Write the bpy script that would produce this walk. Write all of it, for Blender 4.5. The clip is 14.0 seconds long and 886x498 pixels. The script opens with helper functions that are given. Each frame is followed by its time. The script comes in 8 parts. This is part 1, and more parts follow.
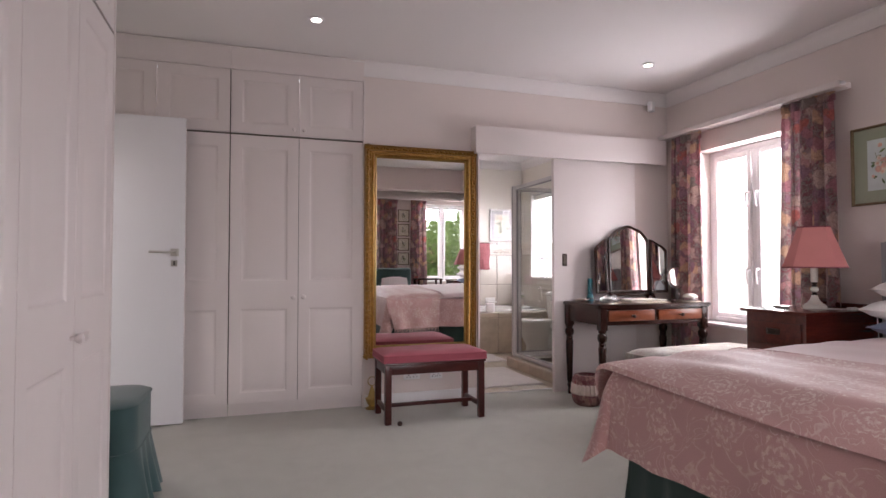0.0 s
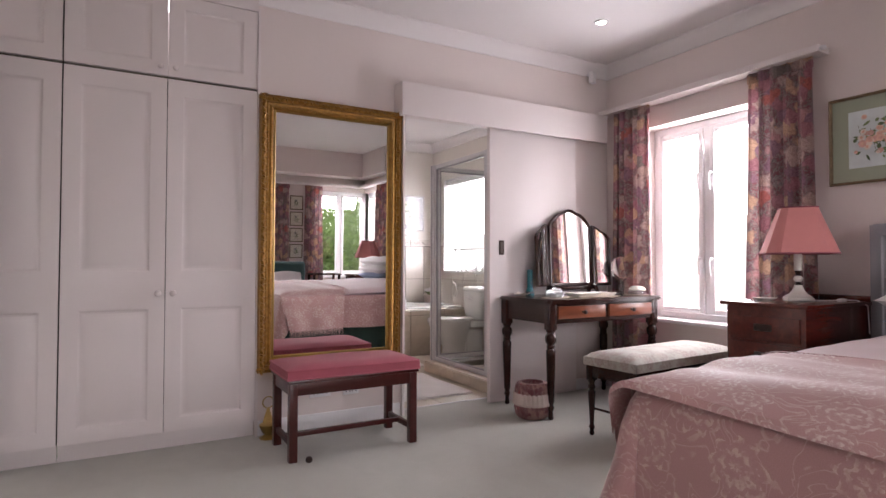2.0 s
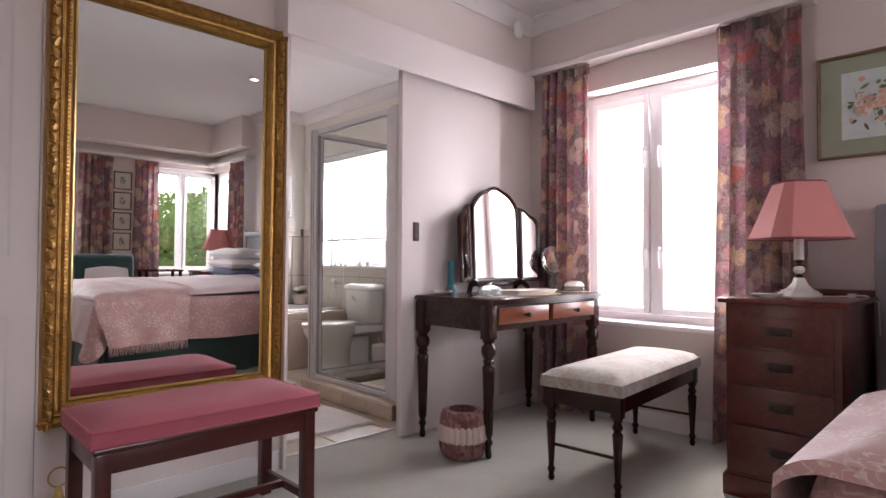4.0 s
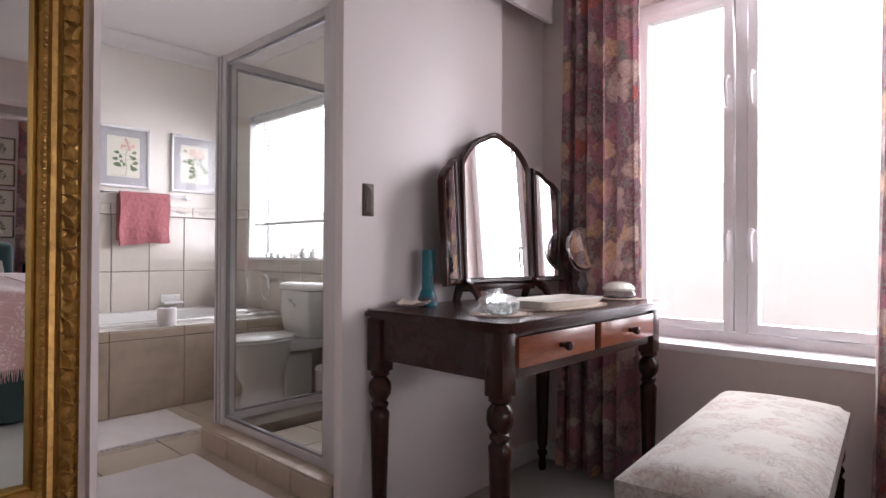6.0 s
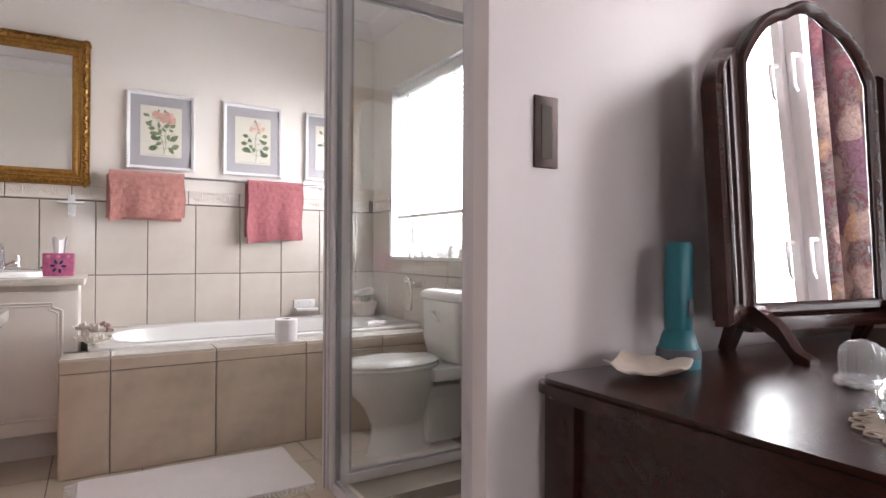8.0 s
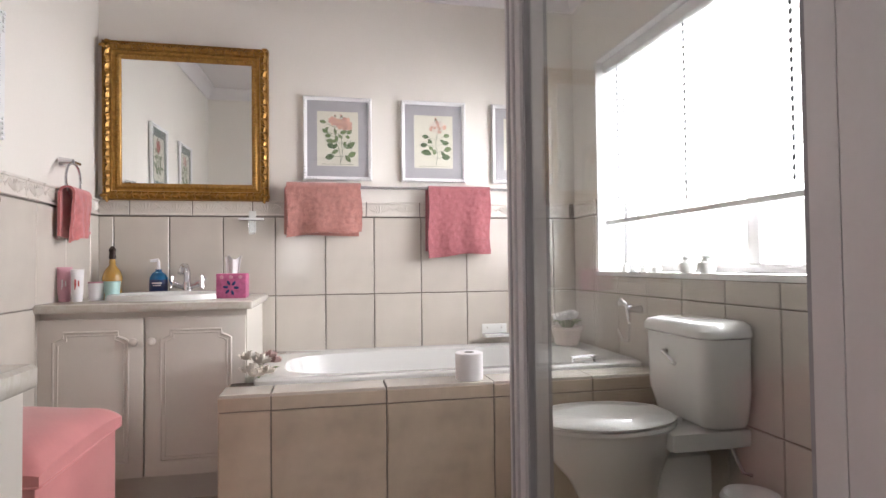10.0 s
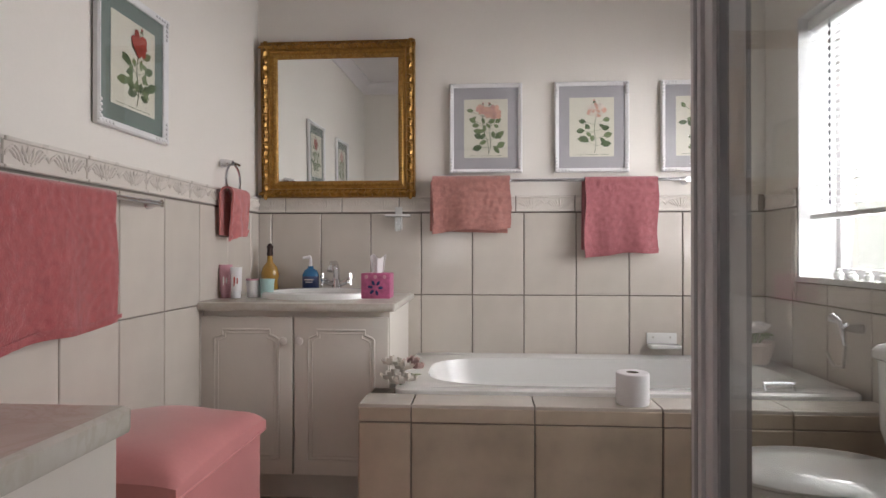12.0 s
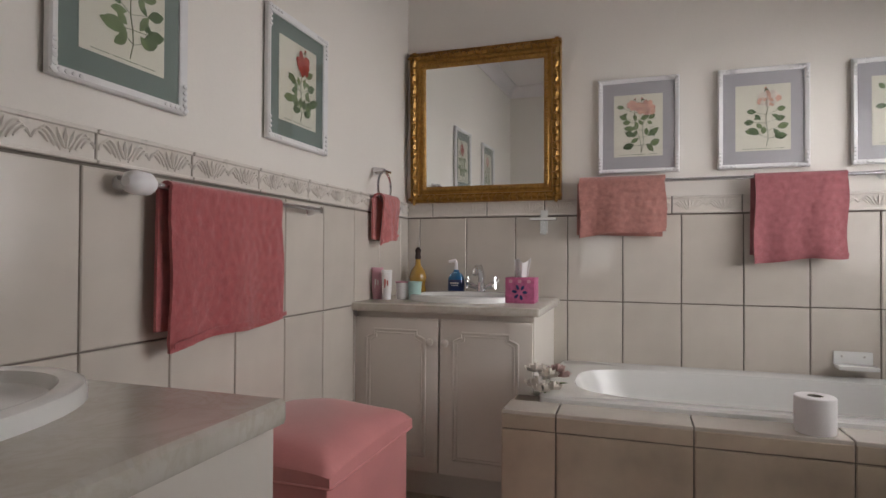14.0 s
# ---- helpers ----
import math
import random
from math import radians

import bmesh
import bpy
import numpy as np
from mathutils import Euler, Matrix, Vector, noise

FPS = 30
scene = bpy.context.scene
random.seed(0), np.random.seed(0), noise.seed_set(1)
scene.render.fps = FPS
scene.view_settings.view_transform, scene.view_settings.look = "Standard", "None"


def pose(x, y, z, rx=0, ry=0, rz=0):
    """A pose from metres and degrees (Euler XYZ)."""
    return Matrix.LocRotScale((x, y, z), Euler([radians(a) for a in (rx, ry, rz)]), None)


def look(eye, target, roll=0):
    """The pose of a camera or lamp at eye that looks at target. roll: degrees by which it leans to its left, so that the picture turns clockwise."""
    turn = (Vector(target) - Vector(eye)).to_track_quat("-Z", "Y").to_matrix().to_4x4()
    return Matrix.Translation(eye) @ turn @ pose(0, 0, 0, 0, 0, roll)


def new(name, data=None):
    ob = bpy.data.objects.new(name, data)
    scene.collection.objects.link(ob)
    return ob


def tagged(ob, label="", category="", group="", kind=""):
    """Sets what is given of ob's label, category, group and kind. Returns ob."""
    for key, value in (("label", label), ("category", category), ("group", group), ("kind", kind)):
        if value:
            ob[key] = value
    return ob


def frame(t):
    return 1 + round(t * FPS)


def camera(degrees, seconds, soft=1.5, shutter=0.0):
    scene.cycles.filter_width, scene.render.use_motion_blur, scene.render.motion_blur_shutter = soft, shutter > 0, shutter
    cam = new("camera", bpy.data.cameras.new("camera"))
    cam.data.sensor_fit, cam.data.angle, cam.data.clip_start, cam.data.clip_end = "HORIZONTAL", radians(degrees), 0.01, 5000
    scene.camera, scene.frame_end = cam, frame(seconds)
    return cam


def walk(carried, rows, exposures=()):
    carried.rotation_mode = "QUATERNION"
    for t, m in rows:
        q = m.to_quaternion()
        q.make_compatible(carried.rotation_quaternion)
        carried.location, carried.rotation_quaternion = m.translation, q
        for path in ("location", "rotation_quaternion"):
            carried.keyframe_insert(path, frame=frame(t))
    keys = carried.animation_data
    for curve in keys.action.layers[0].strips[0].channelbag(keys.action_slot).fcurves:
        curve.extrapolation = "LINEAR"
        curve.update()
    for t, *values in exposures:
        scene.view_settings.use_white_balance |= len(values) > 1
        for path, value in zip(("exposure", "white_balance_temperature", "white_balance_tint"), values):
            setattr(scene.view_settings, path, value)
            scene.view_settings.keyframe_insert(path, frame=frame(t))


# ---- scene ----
cam = camera(75.6, 14.0)
PATH = [
    (0, (0.018, -0.187, 1.051), (0.645, 1.711, 1.107), 0.0),
    (0.5, (0.023, -0.021, 1.049), (0.735, 1.848, 1.101), 0.1),
    (1, (0.052, 0.171, 1.028), (0.834, 2.01, 1.079), 0.1),
    (1.5, (0.064, 0.421, 1.008), (0.967, 2.204, 1.062), 0.2),
    (2, (0.101, 0.682, 0.986), (1.089, 2.42, 1.034), 0.1),
    (2.5, (0.143, 0.943, 0.962), (1.228, 2.623, 1.007), 0.2),
    (3, (0.204, 1.222, 0.949), (1.387, 2.834, 0.991), 0.2),
    (3.5, (0.285, 1.458, 0.918), (1.575, 2.986, 0.964), 0.2),
    (4, (0.414, 1.686, 0.93), (1.81, 3.118, 0.976), 0.3),
    (4.2, (0.466, 1.772, 0.93), (1.9, 3.165, 0.973), 0.4),
    (6.5, (1.496, 2.826, 0.925), (2.968, 4.179, 0.938), 0.3),
    (7, (1.638, 3.027, 0.917), (3.0, 4.492, 0.928), 0.1),
    (7.5, (1.813, 3.212, 0.912), (3.007, 4.817, 0.927), 0.2),
    (8, (1.918, 3.377, 0.923), (2.954, 5.088, 0.932), 0.3),
    (8.5, (1.987, 3.53, 0.931), (2.845, 5.337, 0.947), -0.0),
    (10.8, (2.197, 4.097, 0.942), (2.457, 6.079, 0.986), -0.2),
    (11, (2.175, 4.108, 0.964), (2.408, 6.094, 0.984), -0.0),
    (11.5, (2.177, 4.173, 0.979), (2.245, 6.172, 0.996), -0.1),
    (12, (2.2, 4.2, 0.995), (2.069, 6.196, 1.005), 0.0),
    (12.5, (2.214, 4.212, 1.005), (1.93, 6.192, 1.017), 0.2),
    (13, (2.217, 4.217, 1.001), (1.796, 6.172, 1.022), 0.2),
    (13.5, (2.21, 4.221, 1.0), (1.675, 6.148, 1.023), 0.2),
    (14, (2.203, 4.228, 0.995), (1.573, 6.126, 1.018), 0.3),
]
EXPOSURES = [(0.0, 0.12, 6750, 20), (1.0, 0.28, 6720, 20), (1.5, 0.28, 6700, 20), (4.2, 0.30, 6650, 20), (6.4, -0.12, 6450, 17), (7.6, 0.05, 6600, 16), (8.5, 0.44, 6600, 14), (8.9, 0.46, 6650, 14), (10.8, -0.08, 6650, 12), (11.5, -0.24, 6650, 12), (12.5, -0.68, 6850, 12), (14.0, -0.80, 6850, 12)]
walk(cam, [(t, look(eye, target, roll)) for t, eye, target, roll in PATH], EXPOSURES)

# ---- world, daylight and lamps ----
world = bpy.data.worlds.new("overcast_sky")
scene.world = world
world.use_nodes = True
wn = world.node_tree
sky = wn.nodes.new("ShaderNodeTexSky")
sky.sky_type = "NISHITA"
sky.sun_disc = False
sky.sun_elevation, sky.sun_rotation = radians(55), radians(60)
sky.dust_density, sky.air_density = 4.0, 1.0
wn.links.new(sky.outputs[0], wn.nodes["Background"].inputs[0])
wn.nodes["Background"].inputs[1].default_value = 0.15


def sun_lamp():
    data = bpy.data.lights.new("sun", "SUN")
    data.energy, data.angle, data.color = 1.5, radians(12), (1.0, 0.96, 0.9)
    ob = new("sun", data)
    ob.matrix_world = look((20, 12, 30), (0, 0, 0))
    return ob


sun_lamp()


def window_light(name, centre, target, width, height, watts, spread=180):
    """Sky light that enters through one window opening."""
    data = bpy.data.lights.new(name, "AREA")
    data.shape, data.size, data.size_y, data.energy = "RECTANGLE", width, height, watts
    data.color, data.spread = (0.93, 0.95, 1.0), radians(spread)
    ob = new(name, data)
    ob.matrix_world = look(centre, target)
    return ob




# ---- small builders ----
def mesh_of(name, bm, smooth=False):
    me = bpy.data.meshes.new(name)
    bmesh.ops.recalc_face_normals(bm, faces=bm.faces)
    bm.to_mesh(me)
    bm.free()
    if smooth:
        for p in me.polygons:
            p.use_smooth = True
    return me


def shade_by_angle(me, degrees=40):
    """Smooth shading with the edges sharper than the angle kept crisp."""
    b = bmesh.new()
    b.from_mesh(me)
    for e in b.edges:
        e.smooth = not (len(e.link_faces) == 2 and e.calc_face_angle(0) > radians(degrees))
    for f in b.faces:
        f.smooth = True
    b.to_mesh(me)
    b.free()


def part(name, bm, material, parent=None, label="", smooth=True, **tags):
    me = mesh_of(name, bm)
    if smooth:
        shade_by_angle(me)
    me.materials.append(material)
    ob = new(name, me)
    if parent is not None:
        ob.parent = parent
    return tagged(ob, label=label, **tags)


def thing(name, x, y, z, rz=0.0, label="", category="", group="", kind=""):
    ob = new(name)
    ob.empty_display_size = 0.1
    ob.matrix_world = pose(x, y, z, 0, 0, rz)
    return tagged(ob, label, category, group, kind)


def structure(name, bm, material, label="", category="", smooth=False):
    return part(name, bm, material, None, label, smooth, category=category, kind="structure")


def box(bm, x0, y0, z0, x1, y1, z1, bevel=0.0, seg=2):
    vs = bmesh.ops.create_cube(bm, size=1.0)["verts"]
    for v in vs:
        v.co = Vector((x0 + (v.co.x + 0.5) * (x1 - x0), y0 + (v.co.y + 0.5) * (y1 - y0), z0 + (v.co.z + 0.5) * (z1 - z0)))
    if bevel > 0:
        es = list({e for v in vs for e in v.link_edges})
        bmesh.ops.bevel(bm, geom=es, offset=bevel, segments=seg, affect="EDGES", profile=0.6, clamp_overlap=True)
    return bm


def boxes(*dims, bevel=0.0):
    bm = bmesh.new()
    for d in dims:
        box(bm, *d, bevel=bevel)
    return bm


def one(x0, y0, z0, x1, y1, z1, bevel=0.0, seg=2):
    return box(bmesh.new(), x0, y0, z0, x1, y1, z1, bevel, seg)


def lathe(profile, n=20, bm=None, at=(0, 0, 0), sx=1.0, sy=1.0, cap=True):
    """A turned shape about z from (radius, height) pairs."""
    bm = bm or bmesh.new()
    rings = []
    for r, z in profile:
        rings.append([bm.verts.new((at[0] + sx * r * math.cos(2 * math.pi * k / n), at[1] + sy * r * math.sin(2 * math.pi * k / n), at[2] + z)) for k in range(n)])
    for a, b in zip(rings, rings[1:]):
        for k in range(n):
            bm.faces.new((a[k], a[(k + 1) % n], b[(k + 1) % n], b[k]))
    if cap:
        bm.faces.new(rings[0][::-1])
        bm.faces.new(rings[-1])
    return bm


def tube(points, r, n=8, bm=None, closed=False):
    """A round rod along points."""
    bm = bm or bmesh.new()
    pts = [Vector(p) for p in points]
    rings = []
    for i, p in enumerate(pts):
        a = pts[i - 1] if i or closed else p
        b = pts[(i + 1) % len(pts)] if i < len(pts) - 1 or closed else p
        d = (b - a).normalized()
        u = d.orthogonal().normalized() if not rings else (last - d * last.dot(d)).normalized()
        last = u
        w = d.cross(u)
        rr = r[i] if isinstance(r, (list, tuple)) else r
        rings.append([bm.verts.new(p + rr * (math.cos(2 * math.pi * k / n) * u + math.sin(2 * math.pi * k / n) * w)) for k in range(n)])
    pairs = list(zip(rings, rings[1:])) + ([(rings[-1], rings[0])] if closed else [])
    for a, b in pairs:
        for k in range(n):
            bm.faces.new((a[k], a[(k + 1) % n], b[(k + 1) % n], b[k]))
    if not closed:
        bm.faces.new(rings[0][::-1])
        bm.faces.new(rings[-1])
    return bm


def sheet(nu, nv, f, thick=0.0, bm=None):
    """A grid surface f(u, v), u and v from 0 to 1, thickened along its normals."""
    bm = bm or bmesh.new()
    g = [[bm.verts.new(f(i / nu, j / nv)) for j in range(nv + 1)] for i in range(nu + 1)]
    fs = [bm.faces.new((g[i][j], g[i + 1][j], g[i + 1][j + 1], g[i][j + 1])) for i in range(nu) for j in range(nv)]
    if thick:
        bmesh.ops.recalc_face_normals(bm, faces=fs)
        bmesh.ops.solidify(bm, geom=fs, thickness=thick)
    return bm


def prism(outline, depth, bm=None, axis="y", at=0.0):
    """An outline of (a, z) pairs drawn out along an axis; a runs along x (axis y) or y (axis x); axis z takes (x, y) pairs."""
    bm = bm or bmesh.new()

    def place(a, b, d):
        return {"y": (a, d, b), "x": (d, a, b), "z": (a, b, d)}[axis]

    lo = [bm.verts.new(place(a, b, at)) for a, b in outline]
    hi = [bm.verts.new(place(a, b, at + depth)) for a, b in outline]
    n = len(outline)
    bm.faces.new(lo)
    bm.faces.new(hi[::-1])
    for k in range(n):
        bm.faces.new((lo[k], lo[(k + 1) % n], hi[(k + 1) % n], hi[k]))
    return bm


def sweep_frame(profile, x0, z0, x1, z1, y, bm=None):
    """A mitred picture frame in the xz plane; profile: (inward distance, rise towards -y)."""
    bm = bm or bmesh.new()
    rings = []
    for d, h in profile:
        rings.append([bm.verts.new(c) for c in ((x0 + d, y - h, z0 + d), (x1 - d, y - h, z0 + d), (x1 - d, y - h, z1 - d), (x0 + d, y - h, z1 - d))])
    for a, b in zip(rings, rings[1:]):
        for k in range(4):
            bm.faces.new((a[k], a[(k + 1) % 4], b[(k + 1) % 4], b[k]))
    return bm


def moved(bm, m):
    bmesh.ops.transform(bm, matrix=m, verts=bm.verts)
    return bm


def rounded_rect(x0, y0, x1, y1, r, n=5):
    pts = []
    for cx, cy, a in ((x1 - r, y1 - r, 0), (x0 + r, y1 - r, 90), (x0 + r, y0 + r, 180), (x1 - r, y0 + r, 270)):
        for k in range(n + 1):
            t = radians(a + 90 * k / n)
            pts.append((cx + r * math.cos(t), cy + r * math.sin(t)))
    return pts


window_light("window_light_east", (3.80, 3.2, 1.33), (0, 3.0, 0.6), 0.8, 1.35, 38)
window_light("window_light_bath", (3.80, 6.0, 1.44), (0, 6.0, 1.9), 1.35, 1.05, 57)
window_light("window_light_south", (3.12, -1.53, 1.86), (2.7, 1.4, 0.3), 0.70, 0.26, 24, 150)
window_light("window_light_corner", (3.81, -1.02, 1.86), (0.6, -0.2, 0.0), 0.42, 0.26, 14, 150)
window_light("window_light_southwest", (1.25, -1.53, 1.14), (1.6, 1.4, -0.8), 1.2, 0.9, 15, 120)

# ---- materials ----
def base_material(name):
    m = bpy.data.materials.new(name)
    m.use_nodes = True
    nt = m.node_tree
    return m, nt, nt.nodes["Principled BSDF"]


def texcoord(nt, scale=(1, 1, 1), rot=(0, 0, 0)):
    tc = nt.nodes.new("ShaderNodeTexCoord")
    mp = nt.nodes.new("ShaderNodeMapping")
    mp.inputs["Scale"].default_value = scale
    mp.inputs["Rotation"].default_value = [radians(a) for a in rot]
    nt.links.new(tc.outputs["Object"], mp.inputs[0])
    return mp.outputs[0]


def noise_tex(nt, vec, scale, detail=4, rough=0.55, distort=0.0):
    n = nt.nodes.new("ShaderNodeTexNoise")
    n.inputs["Scale"].default_value = scale
    n.inputs["Detail"].default_value = detail
    n.inputs["Roughness"].default_value = rough
    n.inputs["Distortion"].default_value = distort
    nt.links.new(vec, n.inputs["Vector"])
    return n


def ramp(nt, fac, stops, interp="LINEAR"):
    r = nt.nodes.new("ShaderNodeValToRGB")
    r.color_ramp.interpolation = interp
    el = r.color_ramp.elements
    while len(el) < len(stops):
        el.new(0.5)
    for e, (p, c) in zip(el, stops):
        e.position, e.color = p, (*c, 1)
    nt.links.new(fac, r.inputs[0])
    return r.outputs[0]


def mix(nt, fac, a, b, kind="MIX"):
    n = nt.nodes.new("ShaderNodeMix")
    n.data_type, n.blend_type = "RGBA", kind
    for sock, val in ((n.inputs[0], fac), (n.inputs[6], a), (n.inputs[7], b)):
        if isinstance(val, (int, float)):
            sock.default_value = val
        elif isinstance(val, (tuple, list)):
            sock.default_value = (*val, 1)
        else:
            nt.links.new(val, sock)
    return n.outputs[2]


def bump(nt, bsdf, height, strength=0.3, distance=0.01):
    b = nt.nodes.new("ShaderNodeBump")
    b.inputs["Strength"].default_value = strength
    b.inputs["Distance"].default_value = distance
    nt.links.new(height, b.inputs["Height"])
    nt.links.new(b.outputs[0], bsdf.inputs["Normal"])


def scaled(c, k):
    return tuple(min(1.0, v * k) for v in c)


def plain(name, color, rough=0.5, spread=0.06, grain=60.0, stain=1.5, relief=0.15, metallic=0.0, coat=0.0, sheen=0.0, depth=0.003, per_object=0.0):
    """Painted, glazed or woven matter: a colour with broad stains and fine grain."""
    m, nt, bs = base_material(name)
    v = texcoord(nt)
    big = noise_tex(nt, v, stain, 3)
    fine = noise_tex(nt, v, grain, 5)
    c1 = ramp(nt, big.outputs[0], [(0.3, scaled(color, 1 - spread)), (0.7, scaled(color, 1 + spread))])
    c2 = mix(nt, spread, c1, ramp(nt, fine.outputs[0], [(0.35, scaled(color, 0.75)), (0.65, scaled(color, 1.15))]))
    if per_object:
        info = nt.nodes.new("ShaderNodeObjectInfo")
        c2 = mix(nt, per_object, c2, ramp(nt, info.outputs["Random"], [(0, scaled(color, 0.82)), (1, scaled(color, 1.14))]))
    nt.links.new(c2, bs.inputs["Base Color"])
    r = nt.nodes.new("ShaderNodeMapRange")
    r.inputs["To Min"].default_value, r.inputs["To Max"].default_value = max(0.02, rough - 0.08), min(1, rough + 0.08)
    nt.links.new(fine.outputs[0], r.inputs[0])
    nt.links.new(r.outputs[0], bs.inputs["Roughness"])
    bs.inputs["Metallic"].default_value = metallic
    bs.inputs["Coat Weight"].default_value = coat
    bs.inputs["Sheen Weight"].default_value = sheen
    if relief:
        bump(nt, bs, fine.outputs[0], relief, depth)
    return m


def wood(name, dark, light, rough=0.3, coat=0.3, along=(1, 12, 12)):
    m, nt, bs = base_material(name)
    v = texcoord(nt, along)
    w = noise_tex(nt, v, 2.5, 6, 0.6, 1.2)
    fine = noise_tex(nt, texcoord(nt, tuple(a * 4 for a in along)), 14, 4)
    c = ramp(nt, w.outputs[0], [(0.3, dark), (0.55, tuple((a + b) / 2 for a, b in zip(dark, light))), (0.75, light)])
    c = mix(nt, 0.3, c, ramp(nt, fine.outputs[0], [(0.35, scaled(dark, 0.6)), (0.65, light)]))
    nt.links.new(c, bs.inputs["Base Color"])
    bs.inputs["Roughness"].default_value = rough
    bs.inputs["Coat Weight"].default_value = coat
    bs.inputs["Coat Roughness"].default_value = 0.15
    bs.inputs["Specular IOR Level"].default_value = 0.28
    bump(nt, bs, fine.outputs[0], 0.08, 0.002)
    return m


def glass(name, color=(1, 1, 1), rough=0.0):
    """Thin clear glass: mostly let through, with a mirror gloss that grows at grazing angles."""
    m = bpy.data.materials.new(name)
    m.use_nodes = True
    nt = m.node_tree
    nt.nodes.remove(nt.nodes["Principled BSDF"])
    tr, gl, mx, lw, pw, ad = (nt.nodes.new(k) for k in ("ShaderNodeBsdfTransparent", "ShaderNodeBsdfGlossy", "ShaderNodeMixShader", "ShaderNodeLayerWeight", "ShaderNodeMath", "ShaderNodeMath"))
    tr.inputs[0].default_value = (*color, 1)
    gl.inputs["Roughness"].default_value = rough
    lw.inputs[0].default_value = 0.5
    pw.operation, ad.operation = "POWER", "MULTIPLY_ADD"
    pw.inputs[1].default_value = 4.0
    ad.inputs[1].default_value, ad.inputs[2].default_value = 0.6, 0.03
    nt.links.new(lw.outputs["Facing"], pw.inputs[0])
    nt.links.new(pw.outputs[0], ad.inputs[0])
    nt.links.new(ad.outputs[0], mx.inputs[0])
    nt.links.new(tr.outputs[0], mx.inputs[1])
    nt.links.new(gl.outputs[0], mx.inputs[2])
    nt.links.new(mx.outputs[0], nt.nodes["Material Output"].inputs[0])
    return m


def solid_glass(name, color):
    m, nt, bs = base_material(name)
    bs.inputs["Base Color"].default_value = (*color, 1)
    bs.inputs["Roughness"].default_value = 0.1
    bs.inputs["Transmission Weight"].default_value = 0.82
    bs.inputs["IOR"].default_value = 1.22
    return m


def mirror_glass(name="mirror_glass"):
    m, nt, bs = base_material(name)
    bs.inputs["Base Color"].default_value = (0.91, 0.93, 0.92, 1)
    bs.inputs["Metallic"].default_value = 1.0
    bs.inputs["Roughness"].default_value = 0.01
    return m


def lamp_glow(name, color, strength):
    m, nt, bs = base_material(name)
    bs.inputs["Base Color"].default_value = (*color, 1)
    bs.inputs["Emission Color"].default_value = (*color, 1)
    bs.inputs["Emission Strength"].default_value = strength
    return m


def carpet_material():
    m, nt, bs = base_material("grey_green_carpet")
    v = texcoord(nt)
    big, mid, fine = noise_tex(nt, v, 0.9, 4), noise_tex(nt, v, 7, 4, 0.6, 0.6), noise_tex(nt, v, 240, 3)
    c = ramp(nt, big.outputs[0], [(0.3, (0.39, 0.39, 0.34)), (0.7, (0.48, 0.48, 0.425))])
    c = mix(nt, 0.35, c, ramp(nt, mid.outputs[0], [(0.35, (0.355, 0.355, 0.31)), (0.65, (0.51, 0.51, 0.455))]))
    c = mix(nt, 0.35, c, ramp(nt, fine.outputs[0], [(0.3, (0.29, 0.29, 0.25)), (0.7, (0.60, 0.595, 0.54))]))
    nt.links.new(c, bs.inputs["Base Color"])
    bs.inputs["Roughness"].default_value = 0.95
    bs.inputs["Sheen Weight"].default_value = 0.3
    bump(nt, bs, fine.outputs[0], 0.6, 0.006)
    return m


def let_light_through(nt, bs, colour, share):
    """Thin cloth or leaf: part of the light that falls on one side leaves by the other."""
    tl, mx = nt.nodes.new("ShaderNodeBsdfTranslucent"), nt.nodes.new("ShaderNodeMixShader")
    nt.links.new(colour, tl.inputs[0])
    mx.inputs[0].default_value = share
    nt.links.new(bs.outputs[0], mx.inputs[1])
    nt.links.new(tl.outputs[0], mx.inputs[2])
    nt.links.new(mx.outputs[0], nt.nodes["Material Output"].inputs[0])


